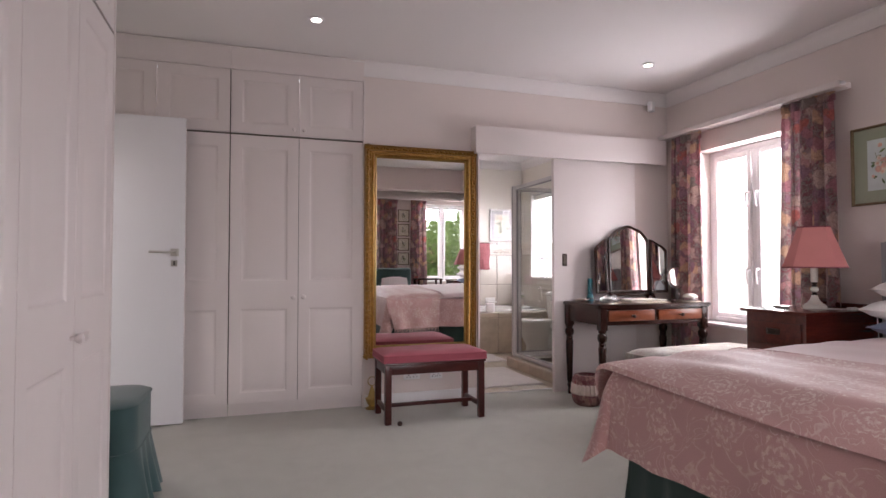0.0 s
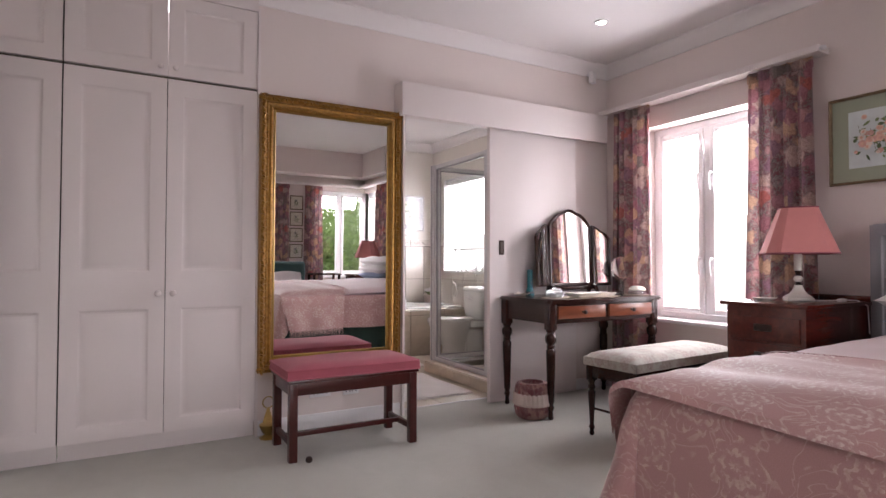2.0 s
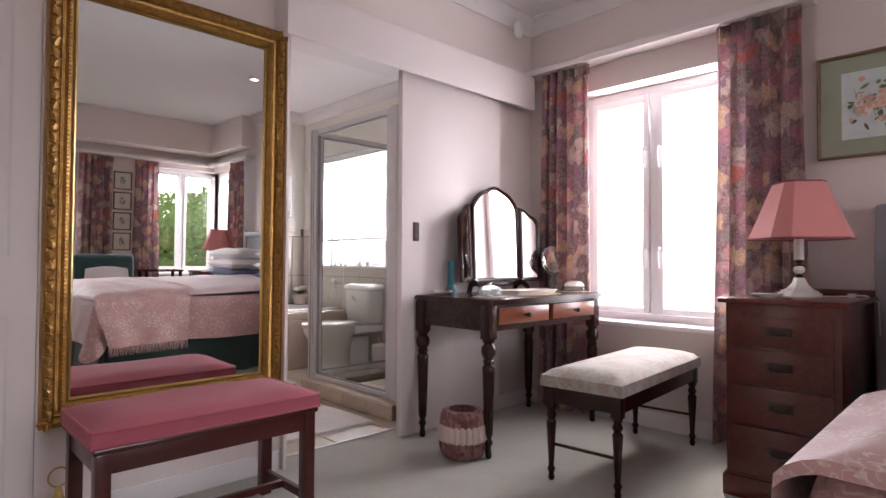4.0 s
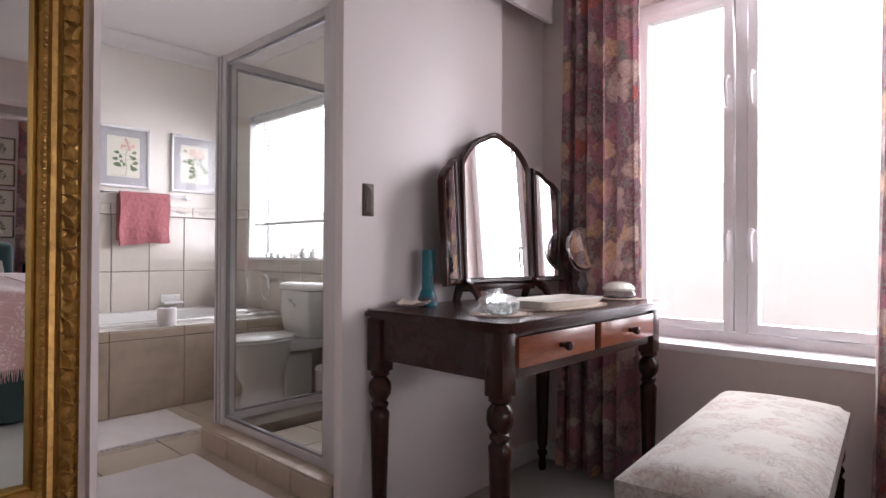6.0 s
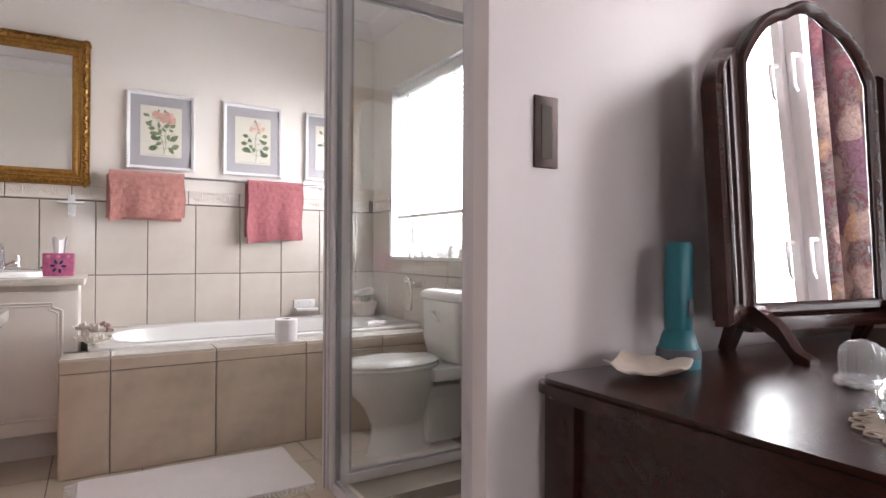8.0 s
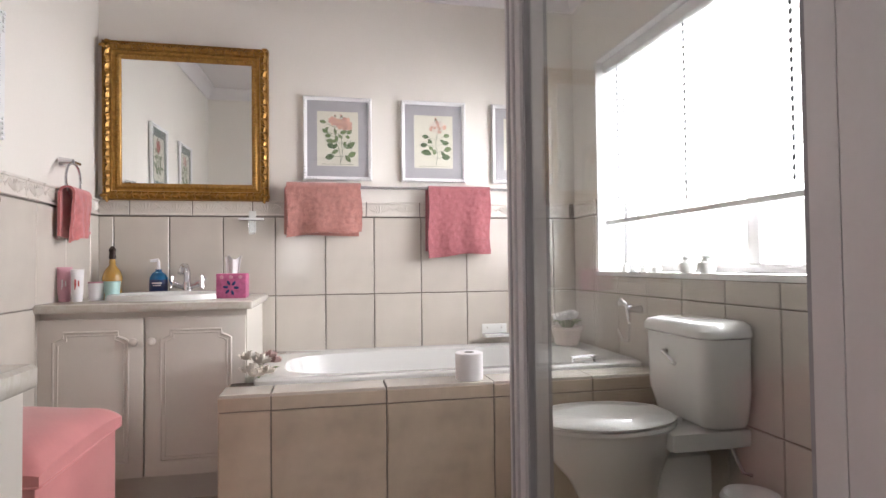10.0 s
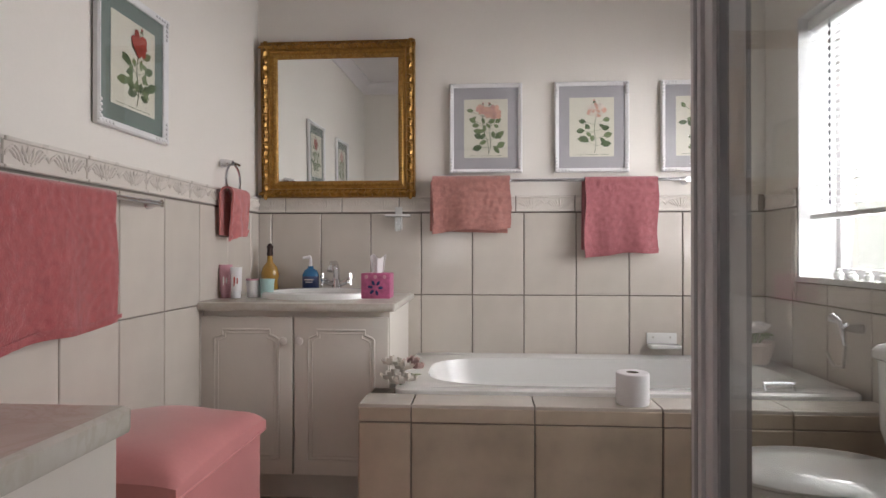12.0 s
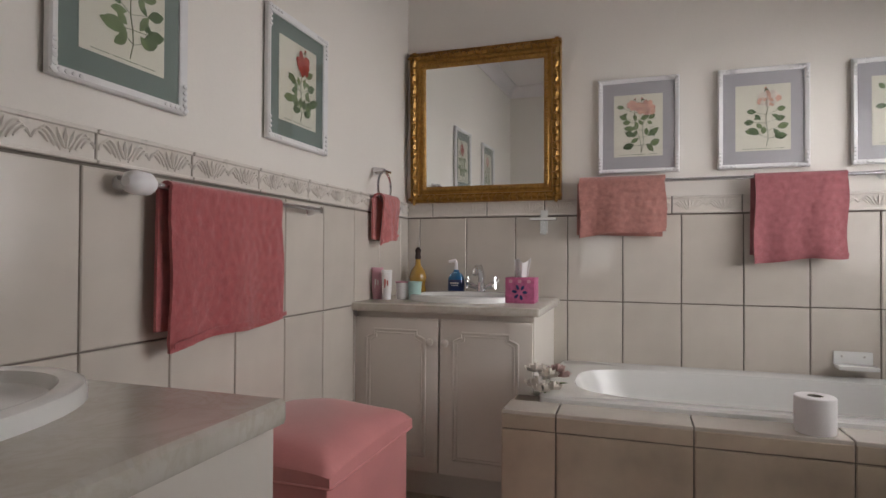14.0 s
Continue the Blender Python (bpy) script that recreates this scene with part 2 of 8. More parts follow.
def floral(name, ground, blooms, leaves, scale, vec_scale=(1, 1, 1), rough=0.85, sheer=0.0):
    """Printed cloth: cells of blooms with petals, and leaves between, on a ground."""
    m, nt, bs = base_material(name)
    v = texcoord(nt, vec_scale)
    warp = noise_tex(nt, v, scale * 1.2, 3)
    wv = nt.nodes.new("ShaderNodeVectorMath")
    wv.operation = "MULTIPLY_ADD"
    nt.links.new(warp.outputs["Color"], wv.inputs[0])
    wv.inputs[1].default_value = (0.11, 0.11, 0.11)
    nt.links.new(v, wv.inputs[2])
    vo = nt.nodes.new("ShaderNodeTexVoronoi")
    vo.inputs["Scale"].default_value = scale
    nt.links.new(wv.outputs[0], vo.inputs["Vector"])
    bloom = ramp(nt, vo.outputs["Color"], [(i / len(blooms), c) for i, c in enumerate(blooms)], "CONSTANT")
    petals = noise_tex(nt, wv.outputs[0], scale * 4.5, 4, 0.6, 1.5)
    bloom = mix(nt, 0.75, bloom, ramp(nt, petals.outputs[0], [(0.35, (0.5, 0.4, 0.4)), (0.6, (1.0, 0.97, 0.93))]), "MULTIPLY")
    leaf = noise_tex(nt, wv.outputs[0], scale * 2.6, 5, 0.6, 2.0)
    back = ramp(nt, leaf.outputs[0], [(0.0, ground), (0.45, ground), (0.5, leaves[0]), (0.58, leaves[1]), (0.64, ground)])
    mask = ramp(nt, vo.outputs["Distance"], [(0.50, (1, 1, 1)), (0.66, (0, 0, 0))])
    c = mix(nt, mask, back, bloom)
    weave = noise_tex(nt, v, 400, 2)
    nt.links.new(c, bs.inputs["Base Color"])
    bs.inputs["Roughness"].default_value = rough
    bs.inputs["Sheen Weight"].default_value = 0.2
    bump(nt, bs, weave.outputs[0], 0.25, 0.002)
    if sheer:
        let_light_through(nt, bs, c, sheer)
    return m


def jacquard(name, ground, figure, scale, rough=0.6):
    """Two-tone woven cloth: many-petalled blooms with scrolling stems between them."""
    m, nt, bs = base_material(name)
    tc = nt.nodes.new("ShaderNodeTexCoord")
    sp = nt.nodes.new("ShaderNodeSeparateXYZ")
    nt.links.new(tc.outputs["Object"], sp.inputs[0])

    def math_node(op, a, b=None, c=None):
        n = nt.nodes.new("ShaderNodeMath")
        n.operation = op
        for k, val in enumerate((a, b, c)):
            if val is None:
                continue
            if isinstance(val, (int, float)):
                n.inputs[k].default_value = val
            else:
                nt.links.new(val, n.inputs[k])
        return n.outputs[0]

    # the cloth is unrolled over the edges of the bed, by the way that it faces
    geo = nt.nodes.new("ShaderNodeNewGeometry")
    ns_ = nt.nodes.new("ShaderNodeSeparateXYZ")
    nt.links.new(geo.outputs["True Normal"], ns_.inputs[0])
    side = math_node("GREATER_THAN", math_node("ABSOLUTE", ns_.outputs[1]), math_node("ABSOLUTE", ns_.outputs[0]))
    u = math_node("ADD", sp.outputs[0], math_node("MULTIPLY", sp.outputs[2], math_node("SUBTRACT", 1.0, side)))
    w = math_node("SUBTRACT", sp.outputs[1], math_node("MULTIPLY", sp.outputs[2], side))
    flat = nt.nodes.new("ShaderNodeCombineXYZ")
    nt.links.new(u, flat.inputs[0])
    nt.links.new(w, flat.inputs[1])
    warp = noise_tex(nt, flat.outputs[0], scale * 1.6, 2)
    wv = nt.nodes.new("ShaderNodeVectorMath")
    wv.operation = "MULTIPLY_ADD"
    nt.links.new(warp.outputs["Color"], wv.inputs[0])
    wv.inputs[1].default_value = (0.07, 0.07, 0.0)
    nt.links.new(flat.outputs[0], wv.inputs[2])
    vo = nt.nodes.new("ShaderNodeTexVoronoi")
    vo.voronoi_dimensions = "2D"
    vo.inputs["Scale"].default_value = scale
    vo.inputs["Randomness"].default_value = 0.75
    nt.links.new(wv.outputs[0], vo.inputs["Vector"])
    dv = nt.nodes.new("ShaderNodeVectorMath")
    dv.operation = "SUBTRACT"
    nt.links.new(wv.outputs[0], dv.inputs[0])
    nt.links.new(vo.outputs["Position"], dv.inputs[1])
    ds = nt.nodes.new("ShaderNodeSeparateXYZ")
    nt.links.new(dv.outputs[0], ds.inputs[0])
    ang = math_node("ARCTAN2", ds.outputs[1], ds.outputs[0])
    ruffle = noise_tex(nt, flat.outputs[0], scale * 5.5, 3, 0.55, 0.8)
    rad = math_node("MULTIPLY_ADD", ruffle.outputs[0], 0.22, math_node("SUBTRACT", vo.outputs["Distance"], 0.11))
    lobes = math_node("ABSOLUTE", math_node("COSINE", math_node("MULTIPLY", ang, 4.5)))
    inside = math_node("LESS_THAN", rad, math_node("MULTIPLY_ADD", lobes, 0.13, 0.27))
    feathers = math_node("SINE", math_node("MULTIPLY_ADD", rad, 44.0, math_node("MULTIPLY", lobes, -2.2)))
    petals = noise_tex(nt, flat.outputs[0], scale * 9.0, 2, 0.5, 0.5)
    speck = ramp(nt, petals.outputs[0], [(0.38, (0.15, 0.15, 0.15)), (0.6, (1, 1, 1))])
    fill = mix(nt, 1.0, ramp(nt, feathers, [(0.0, (0.12, 0.12, 0.12)), (0.35, (0.9, 0.9, 0.9))]), speck, "MULTIPLY")
    scroll = noise_tex(nt, flat.outputs[0], scale * 1.7, 2, 0.4, 1.3)
    stems = ramp(nt, scroll.outputs[0], [(0.455, (0, 0, 0)), (0.468, (0.6, 0.6, 0.6)), (0.482, (0.6, 0.6, 0.6)), (0.495, (0, 0, 0)), (0.588, (0, 0, 0)), (0.600, (0.75, 0.75, 0.75)), (0.612, (0.6, 0.6, 0.6)), (0.624, (0, 0, 0))])
    stems = mix(nt, 1.0, stems, ramp(nt, petals.outputs[0], [(0.3, (0.45, 0.45, 0.45)), (0.6, (1, 1, 1))]), "MULTIPLY")
    mask = mix(nt, inside, stems, fill)
    soft = mix(nt, 0.88, (0, 0, 0), mask)
    weave = noise_tex(nt, flat.outputs[0], 350, 2)
    fade = noise_tex(nt, flat.outputs[0], 1.3, 3)
    g = ramp(nt, fade.outputs[0], [(0.3, scaled(ground, 0.9)), (0.7, scaled(ground, 1.1))])
    c = mix(nt, soft, g, figure)
    c = mix(nt, 0.15, c, ramp(nt, weave.outputs[0], [(0.3, scaled(ground, 0.6)), (0.7, scaled(figure, 1.1))]))
    nt.links.new(c, bs.inputs["Base Color"])
    bs.inputs["Roughness"].default_value = rough
    bs.inputs["Sheen Weight"].default_value = 0.3
    bump(nt, bs, mask, 0.12, 0.002)
    return m


def gilt(name):
    m, nt, bs = base_material(name)
    v = texcoord(nt)
    n1, n2 = noise_tex(nt, v, 46, 5, 0.6, 0.8), noise_tex(nt, v, 5, 3)
    c = ramp(nt, n1.outputs[0], [(0.32, (0.19, 0.09, 0.025)), (0.5, (0.36, 0.19, 0.048)), (0.7, (0.52, 0.30, 0.08))])
    c = mix(nt, 0.35, c, ramp(nt, n2.outputs[0], [(0.3, (0.26, 0.13, 0.035)), (0.7, (0.50, 0.29, 0.075))]))
    nt.links.new(c, bs.inputs["Base Color"])
    bs.inputs["Metallic"].default_value = 0.65
    bs.inputs["Roughness"].default_value = 0.34
    bump(nt, bs, n1.outputs[0], 0.35, 0.003)
    return m


M = {}
M["wall"] = plain("cream_pink_wall_paint", (0.72, 0.64, 0.615), 0.75, 0.03, 90, 0.8, 0.08)
M["bath_wall"] = plain("warm_white_bathroom_paint", (0.80, 0.76, 0.705), 0.7, 0.03, 90, 0.8, 0.08)
M["ceiling"] = plain("white_ceiling_paint", (0.78, 0.75, 0.75), 0.85, 0.02, 110, 0.7, 0.06)
M["joinery"] = plain("pink_white_joinery_paint", (0.72, 0.655, 0.645), 0.42, 0.025, 70, 1.2, 0.04)
M["door_white"] = plain("cool_white_door_paint", (0.74, 0.735, 0.76), 0.4, 0.02, 60, 1.0, 0.04)
M["carpet"] = carpet_material()
# dark colour that stands in for shade in door gaps and the pull's recess
M["gap"] = plain("dark_gap_shade", (0.09, 0.075, 0.06), 0.8, 0.1, 50, 2, 0.0)
M["bead_grey"] = plain("grey_glazing_bead", (0.30, 0.295, 0.31), 0.5, 0.05, 60, 4, 0.03)
M["grout"] = plain("grey_brown_grout", (0.20, 0.175, 0.15), 0.9, 0.12, 80, 3, 0.1)
M["tile"] = plain("beige_ceramic_tile", (0.60, 0.55, 0.49), 0.22, 0.10, 9, 2.2, 0.02, coat=0.25, per_object=0.25)
M["bath_tile"] = plain("sand_ceramic_tile", (0.50, 0.41, 0.315), 0.35, 0.24, 13, 4.5, 0.03, coat=0.1, per_object=0.2)
M["floor_tile"] = plain("sand_floor_tile", (0.49, 0.42, 0.33), 0.4, 0.14, 14, 3, 0.04, per_object=0.25)
M["band"] = plain("moulded_band_tile", (0.72, 0.67, 0.61), 0.3, 0.05, 20, 3, 0.03, coat=0.2, per_object=0.15)
M["ceramic"] = plain("white_sanitary_ceramic", (0.80, 0.80, 0.78), 0.12, 0.015, 40, 1.5, 0.0, coat=0.5)
M["alu"] = plain("satin_aluminium", (0.62, 0.60, 0.61), 0.42, 0.05, 120, 3, 0.04, metallic=0.25)
M["chrome"] = plain("chrome", (0.72, 0.72, 0.74), 0.17, 0.02, 60, 3, 0.0, metallic=1.0)
M["steel"] = plain("satin_steel", (0.55, 0.53, 0.5), 0.3, 0.05, 120, 3, 0.03, metallic=1.0)
M["brass"] = plain("aged_brass", (0.45, 0.32, 0.12), 0.32, 0.15, 30, 6, 0.05, metallic=1.0)
M["gilt"] = gilt("carved_gilt_frame")
M["mirror"] = mirror_glass()
M["glass"] = glass("clear_window_glass")
M["shower_glass"] = glass("shower_glass", (0.975, 0.985, 0.98))
M["crystal"] = solid_glass("cut_glass", (0.95, 0.98, 0.98))
M["pvc"] = plain("white_window_paint", (0.8, 0.79, 0.8), 0.35, 0.02, 60, 1.5, 0.03)
M["mahogany"] = wood("dark_mahogany", (0.022, 0.006, 0.004), (0.038, 0.011, 0.007), 0.27, 0.15)
M["rosewood"] = wood("red_mahogany", (0.055, 0.008, 0.006), (0.15, 0.024, 0.015), 0.25, 0.5)
M["drawer"] = wood("reddish_drawer_wood", (0.13, 0.032, 0.014), (0.30, 0.085, 0.035), 0.28, 0.5)
M["bench_wood"] = wood("cherry_bench_wood", (0.042, 0.007, 0.006), (0.085, 0.015, 0.012), 0.3, 0.4)
M["rose_cloth"] = plain("rose_upholstery", (0.37, 0.085, 0.115), 0.85, 0.08, 260, 5, 0.3, sheen=0.08)
M["green_cloth"] = plain("bottle_green_cloth", (0.028, 0.072, 0.072), 0.85, 0.12, 220, 5, 0.3, sheen=0.25)
M["green_skirt"] = plain("dark_green_valance", (0.022, 0.05, 0.045), 0.85, 0.15, 220, 3, 0.3, sheen=0.3)
M["bedspread"] = jacquard("dusty_rose_bedspread", (0.44, 0.225, 0.22), (0.65, 0.475, 0.43), 4.8)
M["throw"] = jacquard("rose_cream_throw", (0.55, 0.30, 0.285), (0.80, 0.69, 0.64), 6.2)
M["sheet"] = plain("pale_rose_sheet", (0.66, 0.505, 0.51), 0.7, 0.05, 220, 2.5, 0.2, sheen=0.2)
M["pillow"] = plain("white_cotton", (0.80, 0.76, 0.76), 0.8, 0.03, 240, 3, 0.25, sheen=0.2)
M["blue"] = plain("slate_blue_cotton", (0.20, 0.25, 0.38), 0.8, 0.06, 240, 3, 0.25, sheen=0.2)
M["headboard"] = plain("grey_upholstery", (0.30, 0.30, 0.32), 0.85, 0.06, 200, 3, 0.25, sheen=0.3)
M["curtain"] = floral("floral_curtain_cloth", (0.25, 0.095, 0.11), [(0.54, 0.18, 0.16), (0.66, 0.45, 0.32), (0.46, 0.22, 0.26), (0.62, 0.48, 0.44), (0.34, 0.20, 0.26), (0.58, 0.34, 0.34), (0.30, 0.27, 0.25)], [(0.20, 0.19, 0.17), (0.36, 0.29, 0.29)], 11.5, sheer=0.17)
M["needlepoint"] = floral("cream_needlepoint", (0.44, 0.42, 0.38), [(0.45, 0.41, 0.37), (0.43, 0.41, 0.37), (0.44, 0.39, 0.355), (0.44, 0.42, 0.38)], [(0.40, 0.40, 0.345), (0.42, 0.40, 0.36)], 13.0, rough=0.9)
M["towel"] = plain("coral_rose_towel", (0.44, 0.105, 0.11), 0.95, 0.2, 260, 50, 0.8, sheen=0.5, depth=0.004)
M["towel_plum"] = plain("dusty_rose_towel", (0.36, 0.115, 0.128), 0.95, 0.15, 260, 50, 0.8, sheen=0.4, depth=0.004)
M["hand_towel"] = plain("coral_hand_towel", (0.58, 0.19, 0.19), 0.95, 0.2, 260, 50, 0.8, sheen=0.5, depth=0.004)
M["towel_pale"] = plain("salmon_towel", (0.45, 0.20, 0.172), 0.95, 0.16, 260, 50, 0.8, sheen=0.5, depth=0.004)
M["pink"] = plain("pink_vinyl", (0.64, 0.25, 0.25), 0.34, 0.07, 90, 5, 0.08, sheen=0.2)
M["marble"], mt, mb = base_material("cream_marble_top")
mv = texcoord(mt)
cloud, vein = noise_tex(mt, mv, 5.5, 5, 0.6, 0.8), noise_tex(mt, mv, 9.0, 6, 0.62, 2.2)
mc = ramp(mt, cloud.outputs[0], [(0.3, (0.60, 0.565, 0.495)), (0.5, (0.66, 0.63, 0.57)), (0.72, (0.72, 0.70, 0.65))])
mc = mix(mt, ramp(mt, vein.outputs[0], [(0.44, (0, 0, 0)), (0.495, (0.28, 0.28, 0.28)), (0.55, (0, 0, 0))]), mc, (0.50, 0.44, 0.33))
mt.links.new(mc, mb.inputs["Base Color"])
mb.inputs["Roughness"].default_value = 0.24
M["shade"] = plain("rose_lampshade", (0.62, 0.235, 0.225), 0.8, 0.05, 200, 4, 0.2)
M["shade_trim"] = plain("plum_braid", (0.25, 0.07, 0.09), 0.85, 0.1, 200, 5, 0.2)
# black that paints the darkness inside the keyhole and socket holes
M["black"] = plain("dark_hole_shade", (0.02, 0.018, 0.018), 0.35, 0.1, 60, 3, 0.02)
M["bronze"] = plain("dark_bronze", (0.05, 0.03, 0.025), 0.4, 0.15, 60, 6, 0.05, metallic=0.6)
M["white_frame"] = plain("white_moulded_frame", (0.80, 0.79, 0.79), 0.5, 0.05, 60, 6, 0.2)
M["grey_mat"] = plain("grey_mount_card", (0.43, 0.42, 0.44), 0.9, 0.03, 200, 3, 0.05)
M["green_mat"] = plain("sage_mount_card", (0.19, 0.24, 0.22), 0.9, 0.03, 200, 3, 0.05)
M["paper"] = plain("cream_paper", (0.74, 0.72, 0.62), 0.9, 0.04, 120, 4, 0.03)
M["leaf"] = plain("print_leaf_green", (0.19, 0.25, 0.125), 0.9, 0.3, 40, 12, 0.0, per_object=0.3)
M["rug"] = plain("white_bath_mat", (0.78, 0.74, 0.72), 0.95, 0.05, 300, 5, 0.8, sheen=0.3, depth=0.006)
M["blind"] = plain("white_slat", (0.82, 0.82, 0.82), 0.4, 0.02, 60, 3, 0.02)
M["slat"] = plain("white_translucent_slat", (0.82, 0.82, 0.82), 0.4, 0.02, 60, 3, 0.02)
slat_bsdf = M["slat"].node_tree.nodes["Principled BSDF"]
let_light_through(M["slat"].node_tree, slat_bsdf, slat_bsdf.inputs["Base Color"].links[0].from_socket, 0.2)

# ---- the shell of the two rooms ----
NORTH, EAST, SOUTH, WEST = 4.05, 3.55, -1.30, -1.20
CEIL = 2.57
BATH_S, BATH_N, BATH_W, BATH_CEIL = 4.28, 7.00, 1.085, 2.46


def wall_with_holes(name, axis, at, thick, lo, hi, top, holes, material, label):
    """A wall across axis 'x' or 'y' with rectangular openings (a0, a1, z0, z1), in order along it."""
    bm = bmesh.new()

    def piece(a0, a1, z0, z1):
        if a1 - a0 < 1e-4 or z1 - z0 < 1e-4:
            return
        if axis == "y":
            box(bm, a0, at, z0, a1, at + thick, z1)
        else:
            box(bm, at, a0, z0, at + thick, a1, z1)

    a = lo
    for a0, a1, z0, z1 in holes:
        piece(a, a0, 0, top)
        piece(a0, a1, 0, z0)
        piece(a0, a1, z1, top)
        a = a1
    piece(a, hi, 0, top)
    return structure(name, bm, material, label, "wall")


floor_bed = structure("floor", one(WEST - 0.2, SOUTH - 0.2, -0.12, EAST + 0.25, 4.165, 0.0), M["carpet"], "grey-green wall-to-wall carpet", "floor")
structure("bathroom_floor", one(BATH_W - 0.15, 4.165, -0.12, EAST + 0.25, BATH_N + 0.2, -0.006), M["grout"], "grouted bathroom floor slab", "floor")
structure("ceiling", one(WEST - 0.2, SOUTH - 0.3, CEIL, EAST + 0.25, 4.165, CEIL + 0.12), M["ceiling"], "smooth white bedroom ceiling", "ceiling")
structure("bathroom_ceiling", one(BATH_W - 0.15, 4.165, BATH_CEIL, EAST + 0.25, BATH_N + 0.2, BATH_CEIL + 0.12), M["ceiling"], "smooth white bathroom ceiling", "ceiling")
wall_with_holes("wall_north", "y", NORTH, 0.115, 0.785, EAST, CEIL, [(1.70, 2.60, 0, 2.02)], M["wall"], "cream-pink painted wall with the bathroom opening")
wall_with_holes("wall_bath_south", "y", 4.165, 0.115, BATH_W - 0.15, EAST, BATH_CEIL, [(1.70, 2.60, 0, 2.02)], M["bath_wall"], "white bathroom side of the dividing wall")
wall_with_holes("wall_east", "x", EAST, 0.24, SOUTH - 0.2, 4.165, CEIL, [(SOUTH - 0.10, -0.58, 0.66, 2.0), (2.72, 3.70, 0.58, 2.0)], M["wall"], "cream-pink painted outer wall with windows")
wall_with_holes("wall_bath_east", "x", EAST, 0.24, 4.165, BATH_N + 0.2, BATH_CEIL, [(5.30, 6.72, 0.89, 1.99)], M["bath_wall"], "white bathroom outer wall with a window")
wall_with_holes("wall_bath_north", "y", BATH_N, 0.15, BATH_W - 0.15, EAST, BATH_CEIL, [], M["bath_wall"], "white painted wall above bathroom tiles")
wall_with_holes("wall_bath_west", "x", BATH_W - 0.15, 0.15, 4.28, BATH_N, BATH_CEIL, [], M["bath_wall"], "white painted wall above bathroom tiles")
wall_with_holes("wall_south", "y", SOUTH - 0.2, 0.2, WEST - 0.2, EAST, CEIL, [(0.55, 1.95, 0.66, 2.0), (2.72, EAST, 0.66, 2.0)], M["wall"], "cream-pink painted wall with garden windows")
wall_with_holes("wall_west", "x", WEST - 0.2, 0.2, SOUTH, 4.7, CEIL, [(3.08, 3.90, 0, 2.04)], M["wall"], "cream-pink painted wall with the entrance doorway")
structure("wall_wardrobe_back", one(WEST, 4.66, 0, 0.785, 4.70, CEIL), M["wall"], "plain wall behind the wardrobe", "wall")
structure("passage_wall", one(WEST - 1.2, 2.6, 0, WEST - 1.1, 4.4, CEIL), M["wall"], "plain passage wall beyond the doorway", "wall")

# ---- bedroom: fixed joinery ----
def panel_front(bm, x0, z0, x1, z1, y, thick, margin, cuts, rings=((0.0, 0.0), (0.007, -0.004), (0.013, -0.0075), (0.022, -0.0075), (0.036, -0.004), (0.058, 0.0005)), arch=0.0):
    """A door slab whose front (towards -y) carries routed raised panels between the given heights."""
    xs = [x0, x0 + margin, x1 - margin, x1]
    zs = [z0]
    for a, b in cuts:
        zs += [a, b]
    zs.append(z1)
    grid = {(i, j): bm.verts.new((xs[i], y, zs[j])) for i in range(4) for j in range(len(zs))}
    for j in range(len(zs) - 1):
        for i in range(3):
            c = [grid[i, j], grid[i + 1, j], grid[i + 1, j + 1], grid[i, j + 1]]
            if i == 1 and j % 2 == 1:
                prev = c
                for d, h in rings[1:]:
                    ring = [bm.verts.new((xx, y - h, zz)) for xx, zz in ((xs[1] + d, zs[j] + d), (xs[2] - d, zs[j] + d), (xs[2] - d, zs[j + 1] - d), (xs[1] + d, zs[j + 1] - d))]
                    for k in range(4):
                        bm.faces.new((prev[k], prev[(k + 1) % 4], ring[(k + 1) % 4], ring[k]))
                    prev = ring
                bm.faces.new(prev)
            else:
                bm.faces.new(c)
    back = [bm.verts.new(p) for p in ((x0, y + thick, z0), (x1, y + thick, z0), (x1, y + thick, z1), (x0, y + thick, z1))]
    n = len(zs) - 1
    bm.faces.new(back[::-1])
    bm.faces.new([grid[0, j] for j in range(n + 1)][::-1] + [back[0], back[3]])
    bm.faces.new([grid[3, j] for j in range(n + 1)] + [back[2], back[1]])
    bm.faces.new([grid[i, 0] for i in range(4)] + [back[1], back[0]])
    bm.faces.new([grid[i, n] for i in range(4)][::-1] + [back[3], back[2]])
    return bm


def knob(parent, x, y, z, material, r=0.017, name="knob"):
    """A turned knob pointing towards -y."""
    bm = lathe([(0.008, 0), (0.007, 0.012), (r * 0.8, 0.018), (r, 0.026), (r * 0.85, 0.034), (r * 0.3, 0.038)], 14)
    moved(bm, pose(x, y, z, 90, 0, 0))
    return part(name, bm, material, parent)


